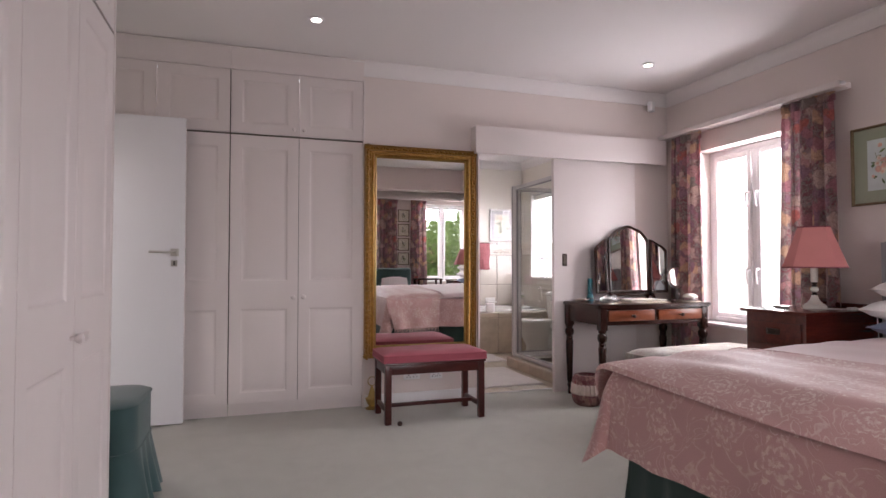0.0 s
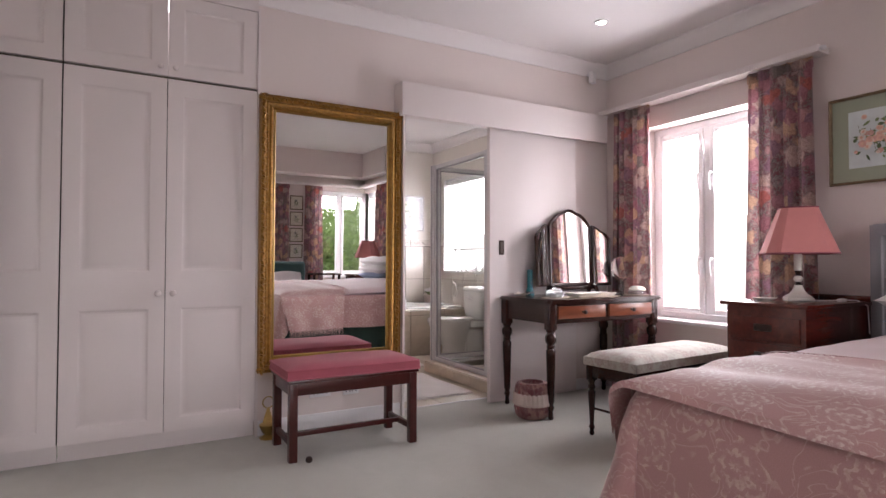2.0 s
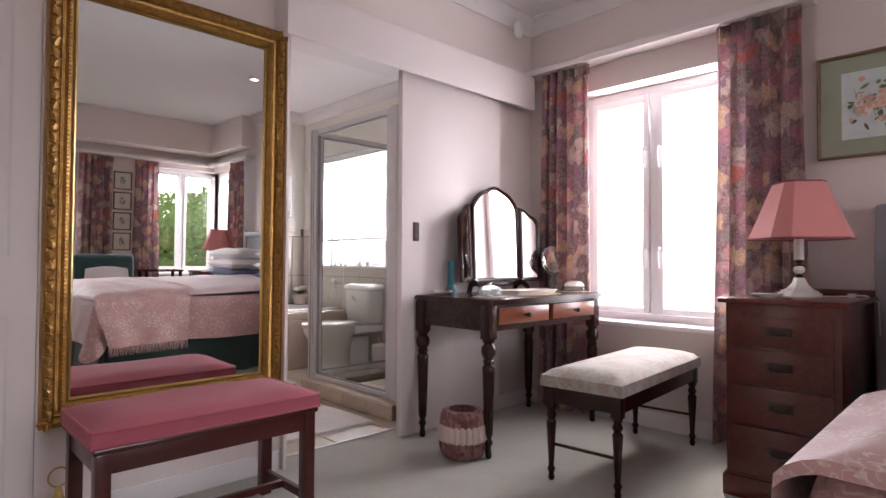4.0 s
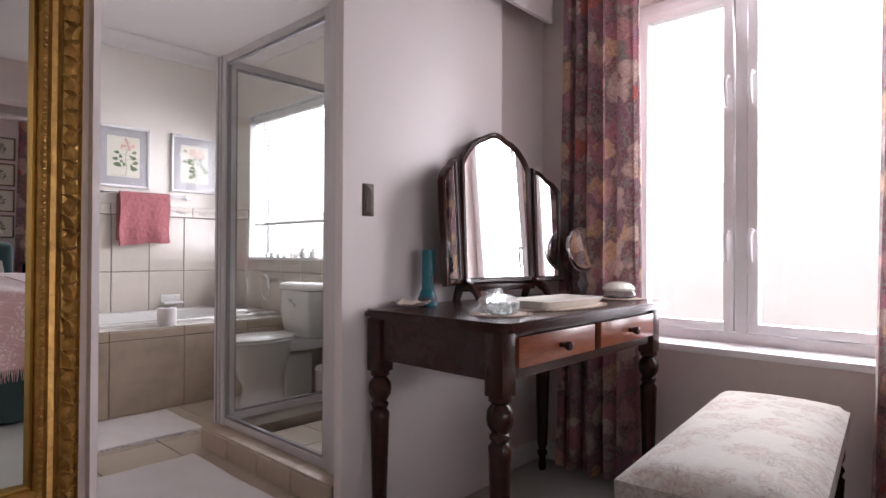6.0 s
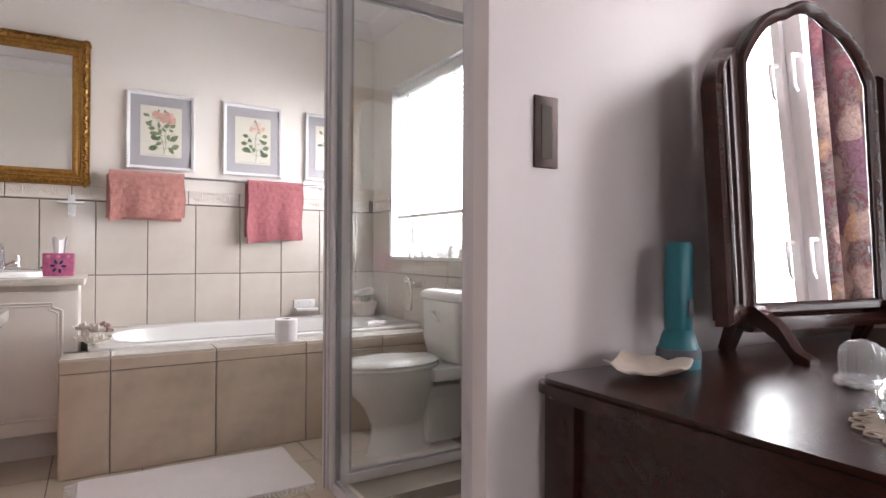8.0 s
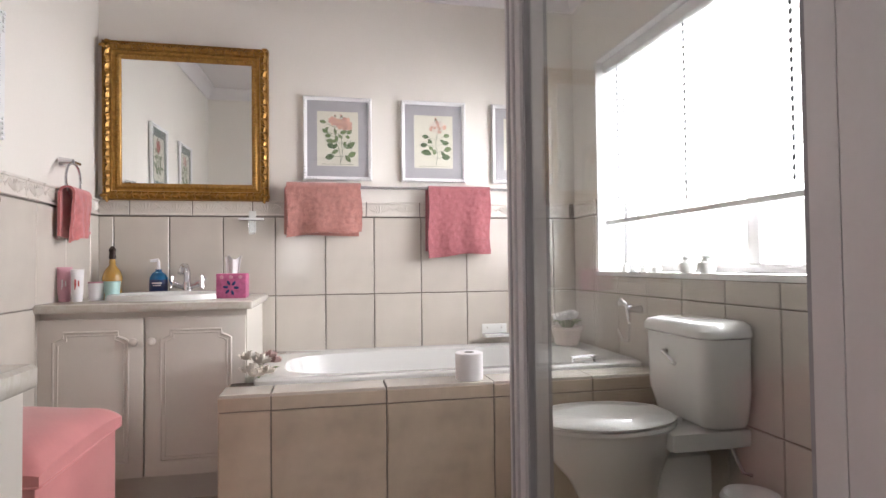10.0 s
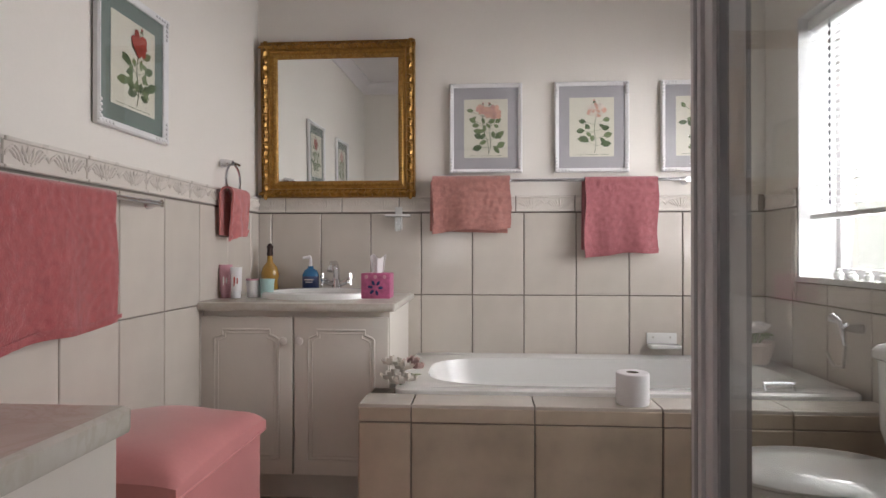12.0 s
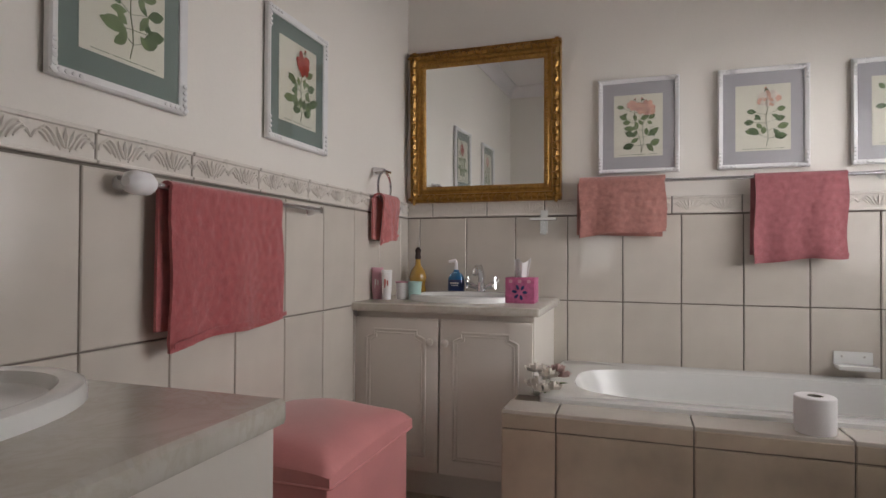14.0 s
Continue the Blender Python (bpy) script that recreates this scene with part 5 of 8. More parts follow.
def bed_throw():
    t = thing("bed_throw", BED_X0, 1.0, BED_Z, 0, "rose and cream patterned throw across the bed foot", "throw")
    x0, x1 = BED_X0 - 0.018, BED_X0 + 0.60

    def over(u, v):
        x = x0 + (x1 - x0) * u
        s = v * 2.32
        wob = 0.004 * math.sin(9 * u + 4 * s) + 0.003 * math.sin(23 * u + 3 * s)
        ytop = BED_Y1 + 0.03
        edge = cover_height(x, BED_Y1) + 0.008
        if s < 0.30:
            q = (0.30 - s) / 0.30
            return (x + 0.10 * q * (0.75 - u), ytop + 0.026 + 0.014 * math.sin(13 * u) * q + 0.026 * q, edge - 0.30 + s - 0.03)
        if s < 0.36:
            a = (s - 0.30) / 0.06 * math.pi / 2
            return (x, ytop - 0.014 + 0.040 * math.cos(a), edge - 0.03 + 0.03 * math.sin(a))
        y = ytop - 0.014 - (s - 0.36)
        return (x + (0.02 * math.sin(3 * s) * u), y, cover_height(x, min(y, BED_Y1)) + 0.010 + wob + 0.006 * math.exp(-((u - 1) / 0.05) ** 2))

    bm = sheet(24, 90, over)
    edge = [e for e in bm.edges if e.is_boundary and all(abs(v.co.x - x0) < 0.03 for v in e.verts)]
    lip = bmesh.ops.extrude_edge_only(bm, edges=edge)["geom"]
    for v in lip:
        if isinstance(v, bmesh.types.BMVert):
            v.co.z -= 0.022
            v.co.x -= 0.006
    part("cloth", moved(bm, Matrix.Translation((-BED_X0, -1.0, -BED_Z))), M["throw"], t)
    rng = random.Random(3)
    fr = bmesh.new()
    for k in range(70):
        u = (k + 0.5) / 70
        x = x0 + (x1 - x0) * u
        y, z = BED_Y1 + 0.082, cover_height(x, BED_Y1) - 0.318
        x += 0.10 * (0.75 - u)
        tube([(x, y, z), (x + rng.uniform(-0.004, 0.004), y + 0.004, z - 0.03), (x + rng.uniform(-0.008, 0.008), y + rng.uniform(0, 0.01), z - 0.062)], [0.003, 0.002, 0.001], 4, fr)
    for k in range(110):
        y = BED_Y1 - 1.75 * (k + 0.5) / 110
        z, xe = cover_height(x1, y), x1 + 0.02 * math.sin(3 * (BED_Y1 + 0.376 - y))
        tube([(xe, y, z + 0.014), (xe + 0.025, y + rng.uniform(-0.008, 0.008), z + 0.012), (xe + 0.048, y + rng.uniform(-0.014, 0.014), z + 0.008)], [0.0025, 0.002, 0.001], 4, fr)
    part("fringe", moved(fr, Matrix.Translation((-BED_X0, -1.0, -BED_Z))), M["throw"], t, "twisted rose fringe", kind="stuff")
    return t


bed_throw()


def pillow(x, y, z, sx, sy, sz, rz, material, label):
    t = thing("pillow", x, y, z, rz, label, "pillow", "bed pillows")
    bm = bmesh.new()
    n, m = 22, 16
    for side in (1, -1):
        g = [[None] * (m + 1) for _ in range(n + 1)]
        for i in range(n + 1):
            for j in range(m + 1):
                a, b = 2 * i / n - 1, 2 * j / m - 1
                full = max(0.0, (1 - a ** 4) * (1 - b ** 4)) ** 0.55
                px = sx / 2 * a * (1 - 0.08 * (1 - b * b) * (1 - abs(a)) ** 0)
                g[i][j] = bm.verts.new((px * (1 - 0.05 * b * b), sy / 2 * b * (1 - 0.05 * a * a), sz / 2 + side * (sz / 2 * full + 0.002) + 0.005 * math.sin(7 * a + 4 * b) * full))
        for i in range(n):
            for j in range(m):
                bm.faces.new((g[i][j], g[i + 1][j], g[i + 1][j + 1], g[i][j + 1]))
    bmesh.ops.remove_doubles(bm, verts=bm.verts, dist=0.006)
    part("case", bm, material, t)
    return t


for yc in (1.53, 0.42):
    pillow(3.12, yc, BED_Z + 0.045, 0.42, 0.72, 0.09, 0, M["blue"], "flat slate-blue pillow at the bed head")
    pillow(3.11, yc + 0.02, BED_Z + 0.125, 0.44, 0.74, 0.11, 2, M["pillow"], "white cotton pillow stacked at the bed head")
    pillow(3.14, yc, BED_Z + 0.220, 0.42, 0.72, 0.12, -3, M["pillow"], "white cotton pillow stacked at the bed head")

hb = thing("headboard", 3.45, 1.0, 0, 0, "grey upholstered headboard against the wall", "headboard")
part("panel", one(0.0, -1.13, 0.1, 0.075, 1.15, 1.19, 0.03, 4), M["headboard"], hb)
part("border", moved(sweep_frame([(0, 0), (0.0, 0.016), (0.02, 0.024), (0.05, 0.018), (0.055, 0.0)], -1.12, 0.3, 1.14, 1.18, 0), pose(0.004, 0, 0, 0, 0, -90) @ Matrix.Diagonal((-1, 1, 1, 1))), M["headboard"], hb)


# ---- bedroom: windows, curtains and pictures ----
def casement_window(name, axis, at, a0, a1, z0, z1, mullions, sashes, handle_at, sill_in, label, deep=0.0):
    """A painted two-leaf window in an opening; local frame: across (a), outwards (d), up."""
    t = thing(name, 0, 0, 0, 0, label, "window", kind="structure")
    sill_in -= deep

    def place(bm):
        if axis == "x":
            return moved(bm, Matrix(((0, 1, 0, at + deep), (1, 0, 0, 0), (0, 0, 1, 0), (0, 0, 0, 1))))
        return moved(bm, Matrix(((1, 0, 0, 0), (0, -1, 0, at), (0, 0, 1, 0), (0, 0, 0, 1))))

    f = 0.044
    part("window_frame", place(boxes((a0, 0.10, z0, a0 + f, 0.17, z1), (a1 - f, 0.10, z0, a1, 0.17, z1), (a0 + f, 0.10, z0, a1 - f, 0.17, z0 + f), (a0 + f, 0.10, z1 - f, a1 - f, 0.17, z1), *[(c - f / 2, 0.10, z0 + f, c + f / 2, 0.17, z1 - f) for c in mullions], bevel=0.004)), M["pvc"], t)
    cuts = [a0 + f] + [x for c in mullions for x in (c - f / 2, c + f / 2)] + [a1 - f]
    for k in range(0, len(cuts), 2):
        b0, b1 = cuts[k] + 0.004, cuts[k + 1] - 0.004
        y0, y1 = z0 + f + 0.004, z1 - f - 0.004
        s = 0.036
        sash = part("sash", place(boxes((b0, 0.088, y0, b0 + s, 0.14, y1), (b1 - s, 0.088, y0, b1, 0.14, y1), (b0 + s, 0.088, y0, b1 - s, 0.14, y0 + s), (b0 + s, 0.088, y1 - s, b1 - s, 0.14, y1), bevel=0.004)), M["pvc"], t)
        pane = part("pane", place(one(b0 + s, 0.112, y0 + s, b1 - s, 0.116, y1 - s)), M["glass"], sash, "", False)
        pane.visible_shadow = False
        if handle_at:
            hx = b1 - s / 2 if k == 0 else b0 + s / 2
            for hz in handle_at:
                part("stay", place(tube([(hx, 0.088, hz), (hx, 0.06, hz), (hx + 0.004, 0.055, hz - 0.03), (hx, 0.06, hz - 0.10), (hx, 0.07, hz - 0.12)], [0.008, 0.009, 0.008, 0.006, 0.005], 8)), M["pvc"], sash, "white window handle")
    part("window_sill", place(one(a0 - 0.03, sill_in, z0 - 0.022, a1 + 0.03, 0.10, z0 + 0.004, 0.005)), M["pvc"], t)
    return t


casement_window("window_1", "x", EAST, 2.72, 3.70, 0.58, 2.0, [3.25], True, (1.62, 1.02), -0.03, "white painted two-leaf casement window, overlit by daylight", 0.05)
casement_window("window_2", "x", EAST, SOUTH - 0.10, -0.58, 0.66, 2.0, [], False, (), -0.03, "white painted corner window to the garden")
casement_window("window_3", "y", SOUTH, 2.72, EAST + 0.10, 0.66, 2.0, [3.17], False, (), -0.03, "white painted window to the garden")
casement_window("window_4", "y", SOUTH, 0.55, 1.95, 0.66, 2.0, [1.25], False, (), -0.03, "white painted window to the garden")


def curtain(x, y, width, rz, z0, z1, folds, seed, group="floral curtains"):
    """A gathered curtain that hangs in folds along local x, bulging to local -y."""
    t = thing("curtain", x, y, z0, rz, "plum floral printed curtain hanging in folds", "curtain", group)
    rng = random.Random(seed)
    ph = [rng.uniform(0, 6.28) for _ in range(6)]
    h = z1 - z0

    def f(u, v):
        spread = 0.94 + 0.20 * (1 - v) ** 1.4
        uu = u + 0.015 * math.sin(5 * v + ph[0]) * (1 - v)
        a = uu * folds * 2 * math.pi
        amp = (0.034 + 0.014 * (1 - v)) * (0.75 + 0.35 * math.sin(3.1 * u * 6.28 + ph[1]))
        px = (u - 0.5) * width * spread + 0.010 * math.sin(2 * a + ph[2])
        py = -amp * math.sin(a + ph[3]) - 0.4 * amp * math.sin(2.2 * a + ph[4] + 1.5 * v)
        if v > 0.955:
            py *= 0.75
        return (px, py - 0.03, h * v)

    bm = sheet(int(folds * 16), 30, f)
    cl = part("cloth", bm, M["curtain"], t)
    hd = sheet(int(folds * 28), 2, lambda u, v: ((u - 0.5) * width * 0.955, -0.036 - 0.010 * math.sin(u * folds * 12 * math.pi), h - 0.065 + 0.06 * v))
    part("heading_tape", hd, M["curtain"], cl, "tightly gathered curtain heading")
    return t


curtain(3.50, 3.715, 0.35, -90, 0.015, 2.15, 5, 1)
curtain(3.50, 2.605, 0.40, -90, 0.015, 2.15, 5, 2)
curtain(2.15, SOUTH + 0.04, 0.36, 180, 0.015, 2.05, 5, 3)
curtain(2.69, SOUTH + 0.04, 0.28, 180, 0.015, 2.05, 4, 4)
curtain(3.50, -0.42, 0.34, -90, 0.015, 2.05, 4, 5)


def curtain_board(name, bm, label):
    return structure(name, bm, M["joinery"], label, "curtain rail")


curtain_board("trim_curtain_rail", boxes((3.43, 2.37, 2.155, 3.548, 4.028, 2.195), bevel=0.006), "cream painted curtain rail board over the window")
curtain_board("trim_curtain_rail_south", boxes((1.5, SOUTH + 0.002, 2.06, 3.42, SOUTH + 0.115, 2.10), bevel=0.006), "cream painted curtain rail board")
curtain_board("trim_curtain_rail_corner", boxes((3.43, SOUTH + 0.002, 2.06, 3.548, -0.10, 2.10), bevel=0.006), "cream painted curtain rail board")
part("rail_end", lathe([(0.012, 0), (0.02, 0.006), (0.014, 0.02)], 10, at=(3.46, 2.36, 2.165)), M["pvc"], bpy.data.objects["trim_curtain_rail"], "white rail end stop")

M["petal_pink"] = plain("print_pink", (0.66, 0.38, 0.33), 0.9, 0.3, 50, 18, 0.0)
M["petal_peach"] = plain("print_peach", (0.72, 0.45, 0.35), 0.9, 0.3, 50, 18, 0.0)
M["petal_white"] = plain("print_cream_rose", (0.74, 0.66, 0.58), 0.9, 0.2, 50, 18, 0.0)
M["petal_red"] = plain("print_red", (0.40, 0.07, 0.05), 0.9, 0.3, 50, 18, 0.0)
M["stem"] = plain("print_stem", (0.14, 0.17, 0.08), 0.9, 0.2, 50, 12, 0.0)
M["leaf_dark"] = plain("print_leaf_dark", (0.115, 0.165, 0.085), 0.9, 0.3, 40, 12, 0.0)


def flat_shape(bm, cx, cz, ang, length, width, y, shape="leaf", n=10, rng=None):
    pts = []
    for k in range(n):
        a = 2 * math.pi * k / n
        px = 0.5 * math.cos(a)
        pz = 0.5 * math.sin(a) * ((1 - 0.75 * abs(px * 2) ** 2.2) + 0.12 if shape == "leaf" else 1.0)
        if shape == "petal" and rng:
            px *= rng.uniform(0.85, 1.1)
            pz *= rng.uniform(0.85, 1.1)
        pts.append((px * length, pz * width))
    c = bm.verts.new((cx, y - 0.0004, cz))
    ring = [bm.verts.new((cx + a * math.cos(ang) - b * math.sin(ang), y, cz + a * math.sin(ang) + b * math.cos(ang))) for a, b in pts]
    for k in range(n):
        bm.faces.new((ring[k], ring[(k + 1) % n], c))


def rose_print(parent, x0, z0, x1, z1, y, colours, seed, blooms=2):
    """A botanical print: a stem with leaves and one or more roses, laid just proud of the paper."""
    rng = random.Random(seed)
    w, h = x1 - x0, z1 - z0
    st, l1, l2, p1, p2 = (bmesh.new() for _ in range(5))
    bx, bz = x0 + w * 0.56, z0 + h * 0.06
    heads = [(x0 + w * 0.60, z0 + h * 0.78)] if blooms == 1 else [(x0 + w * 0.66, z0 + h * 0.77), (x0 + w * 0.40, z0 + h * 0.83)]
    nodes = []
    for hx, hz in heads:
        pts = [(bx + (hx - bx) * k / 6 + 0.03 * w * math.sin(1.3 * k), y, bz + (hz - bz) * k / 6) for k in range(7)]
        tube(pts, 0.0013, 4, st)
        nodes += [pts[1], pts[2], pts[3], pts[4]] if (hx, hz) == heads[0] else [pts[4], pts[5]]
    s = min(w, h)
    for i, (px, _, pz) in enumerate(nodes):
        low = 1.25 - 0.75 * (pz - z0) / h
        for side in (-1, 1):
            ang = math.pi / 2 - side * rng.uniform(0.9, 1.7)
            ln = s * rng.uniform(0.22, 0.34)
            tube([(px, y, pz), (px + 0.75 * ln * math.cos(ang), y, pz + 0.75 * ln * math.sin(ang))], 0.0007, 4, st)
            for da, f in ((0, 1.0), (1.0, 0.72), (-1.0, 0.72)):
                ex = px + ln * (0.62 + 0.38 * (f == 1)) * math.cos(ang + da * 0.6)
                ez = pz + ln * (0.62 + 0.38 * (f == 1)) * math.sin(ang + da * 0.6)
                if x0 + 0.02 < ex < x1 - 0.02 and z0 + 0.02 < ez < z1 - 0.02 and (f == 1 or rng.random() < 0.62):
                    flat_shape(l1 if rng.random() < 0.55 else l2, ex, ez, ang + da + rng.uniform(-0.3, 0.3), s * 0.25 * f * low * rng.uniform(0.75, 1.15), s * 0.12 * f * low, y - 0.0004 * rng.uniform(0.5, 2))
    for k, (hx, hz) in enumerate(heads):
        r = s * (0.195 if k == 0 else 0.125)
        for i in range(11):
            a = 2 * math.pi * i / 11 + rng.uniform(-0.2, 0.2)
            q = r * rng.uniform(0.45, 0.8)
            flat_shape(p1 if i % 3 else p2, hx + q * math.cos(a), hz + 0.8 * q * math.sin(a), a + rng.uniform(-0.5, 0.5), r * rng.uniform(0.7, 1.05), r * rng.uniform(0.5, 0.8), y - 0.0016 - 0.0002 * i, "petal", 9, rng)
        for i in range(6):
            a = 2 * math.pi * i / 6 + 0.4
            flat_shape(p2 if i % 2 else p1, hx + r * 0.28 * math.cos(a), hz + r * 0.22 * math.sin(a), a, r * 0.6, r * 0.4, y - 0.0040 - 0.0002 * i, "petal", 9, rng)
        # a bud and its sepals above each bloom
        ba = math.pi / 2 + rng.uniform(-0.7, 0.7)
        ex, ez = hx + 1.25 * r * math.cos(ba), hz + 1.1 * r * math.sin(ba)
        tube([(hx, y, hz), (ex, y, ez)], 0.0007, 4, st)
        flat_shape(p2, ex, ez, ba, r * 0.42, r * 0.3, y - 0.0012, "petal", 8, rng)
        for da in (-0.6, 0.6):
            flat_shape(l2, ex - 0.16 * r * math.cos(ba + da), ez - 0.16 * r * math.sin(ba + da), ba + da, r * 0.42, r * 0.12, y - 0.0016)
    # the faint caption line under the plant
    for cx, cw in ((0.12, 0.2), (0.36, 0.3), (0.70, 0.18)):
        box(st, x0 + w * cx, y, z0 + h * 0.030, x0 + w * (cx + cw), y + 0.0004, z0 + h * 0.030 + 0.0014)
    part("stems", st, M["stem"], parent, kind="stuff")
    part("leaves", l1, M["leaf"], parent, kind="stuff")
    part("shaded_leaves", l2, M["leaf_dark"], parent, kind="stuff")
    part("petals", p1, colours[0], parent, kind="stuff")
    part("inner_petals", p2, colours[1], parent, kind="stuff")


def framed_print(x, y, z, rz, w, h, border, frame_mat, mount_mat, margin, colours, seed, label, blooms=2, ornate=False, group="", name="framed_print"):
    """A glazed print; local -y faces the room, origin at the lower left back corner."""
    t = thing(name, x, y, z, rz, label, "picture", group)
    prof = [(0, 0), (0, 0.014), (border * 0.2, 0.019), (border * 0.7, 0.014), (border, 0.010), (border, 0)]
    fr = part("frame", sweep_frame(prof, 0, 0, w, h, 0), frame_mat, t)
    if ornate:
        bm = bmesh.new()
        for cx, cz in ((0, 0), (w, 0), (0, h), (w, h)):
            sx, sz = (1 if cx == 0 else -1), (1 if cz == 0 else -1)
            for d in (0.006, 0.022, 0.038, 0.054, 0.07):
                for px, pz in ((cx + sx * d, cz + sz * border * 0.45), (cx + sx * border * 0.45, cz + sz * d)):
                    lathe([(0.007, 0), (0.006, 0.004), (0.002, 0.006)], 6, bm, (0, 0, 0))
                    bm.verts.ensure_lookup_table()
                    for v in list(bm.verts)[-18:]:
                        v.co = Vector((px + v.co.x * 1.1, -0.016 - v.co.z, pz + v.co.y * 0.9))
        part("corner_ornament", bm, frame_mat, fr, "moulded corner ornament", kind="stuff")
    part("mount", boxes((border * 0.9, -0.006, border * 0.9, w - border * 0.9, -0.002, h - border * 0.9)), mount_mat, t, "coloured mount card", False)
    m = border + margin
    pr = part("print", boxes((m, -0.0072, m * 1.08, w - m, -0.006, h - m * 1.08)), M["paper"], t, "cream paper botanical print", False)
    rose_print(pr, m, m * 1.08, w - m, h - m * 1.08, -0.0078, colours, seed, blooms)
    gl = part("glazing", boxes((border * 0.95, -0.0145, border * 0.95, w - border * 0.95, -0.0135, h - border * 0.95)), M["glass"], t, "", False)
    gl.visible_shadow = False
    return t


# the large flower painting above the chest
def big_picture():
    w, h = 0.66, 0.475
    t = thing("flower_painting", EAST - 0.002, 2.372, 1.412, -90, "watercolour of roses in a sage mount and thin frame", "picture")
    M["frame_wood"] = wood("worn_gilt_wood_frame", (0.12, 0.075, 0.04), (0.28, 0.20, 0.11), 0.45, 0.1)
    M["sage"] = plain("sage_mount", (0.33, 0.36, 0.27), 0.9, 0.03, 160, 3, 0.05)
    M["wash"] = plain("pale_blue_wash", (0.60, 0.66, 0.66), 0.9, 0.12, 20, 7, 0.03)
    part("frame", sweep_frame([(0, 0), (0, 0.018), (0.006, 0.022), (0.014, 0.016), (0.016, 0)], 0, 0, w, h, 0), M["frame_wood"], t)
    part("mount", boxes((0.014, -0.006, 0.014, w - 0.014, -0.002, h - 0.014)), M["sage"], t, "sage green mount card", False)
    pr = part("painting", boxes((0.095, -0.0075, 0.085, w - 0.095, -0.006, h - 0.085)), M["wash"], t, "pale blue watercolour sheet", False)
    rng = random.Random(11)
    layers = {k: bmesh.new() for k in ("petal_pink", "petal_peach", "petal_white", "petal_red", "leaf", "leaf_dark", "stem")}
    for k in range(90):
        cx, cz = rng.gauss(0.27, 0.11), rng.gauss(0.225, 0.065)
        if 0.12 < cx < w - 0.12 and 0.11 < cz < h - 0.11:
            flat_shape(layers[rng.choice(("leaf", "leaf_dark"))], cx, cz, rng.uniform(0, 6.28), rng.uniform(0.02, 0.045), rng.uniform(0.009, 0.018), -0.0085 - 0.00005 * k)
    for k in range(62):
        cx = rng.gauss(0.27, 0.105)
        cz = rng.gauss(0.235 + 0.18 * (cx - 0.27), 0.048)
        r = rng.uniform(0.008, 0.020)
        if not (0.13 < cx < w - 0.13 and 0.12 < cz < h - 0.12):
            continue
        kind = rng.choice(("petal_pink", "petal_peach", "petal_white", "petal_peach", "petal_white"))
        for i in range(8):
            a = 2 * math.pi * i / 8
            flat_shape(layers[kind], cx + r * 0.6 * math.cos(a), cz + r * 0.6 * math.sin(a), a, r, r * 0.8, -0.011 - 0.0001 * k, "petal", 8, rng)
        for i in range(5):
            a = 2 * math.pi * i / 5
            flat_shape(layers["petal_peach" if kind != "petal_peach" else "petal_pink"], cx + r * 0.25 * math.cos(a), cz + r * 0.25 * math.sin(a), a, r * 0.6, r * 0.5, -0.0112 - 0.0001 * k, "petal", 8, rng)
    for k in range(16):
        cx = rng.uniform(0.16, 0.5)
        tube([(cx, -0.009, 0.14 + 0.05 * rng.random()), (cx + rng.uniform(-0.04, 0.04), -0.009, 0.26 + 0.06 * rng.random())], 0.0012, 4, layers["stem"])
    for key, bm in layers.items():
        part("petals" if key.startswith("petal") else "leaves" if key.startswith("leaf") else "stems", bm, M[key], pr, kind="stuff")
    return t


big_picture()
M["small_frame"] = wood("brown_small_frame", (0.10, 0.07, 0.04), (0.22, 0.16, 0.10), 0.4, 0.2)
for k in range(4):
    framed_print(2.545, SOUTH + 0.002, 0.94 + 0.245 * k, 180, 0.20, 0.215, 0.014, M["small_frame"], M["paper"], 0.035, (M["grey_mat"], M["stem"]), 40 + k, "small brown-framed print in a column of four", 1, False, "column of small prints")

# ---- bedroom: behind the bed and by the doorway ----
def armchair():
    t = thing("armchair", 2.15, -0.62, 0, 0, "bottle-green upholstered armchair with a pale cushion", "armchair")
    part("backrest", one(-0.30, -0.30, 0.28, 0.30, -0.14, 0.90, 0.06, 4), M["green_cloth"], t)
    part("seat", one(-0.29, -0.16, 0.22, 0.29, 0.34, 0.44, 0.05, 4), M["green_cloth"], t)
    for sx in (-1, 1):
        part("arm", one(sx * 0.36 - 0.06, -0.28, 0.16, sx * 0.36 + 0.06, 0.34, 0.60, 0.05, 4), M["green_cloth"], t)
    for x in (-0.36, 0.36):
        for y in (-0.24, 0.29):
            part("leg", lathe([(0.015, 0), (0.025, 0.17)], 10, at=(x, y, 0)), M["mahogany"], t)
    c = sheet(12, 12, lambda u, v: ((u - 0.5) * 0.40, -0.13 + 0.05 * math.sin(math.pi * u) * math.sin(math.pi * v), 0.44 + 0.30 * v), 0.06)
    part("cushion", c, M["pillow"], t, "pale scatter cushion")
    return t


armchair()

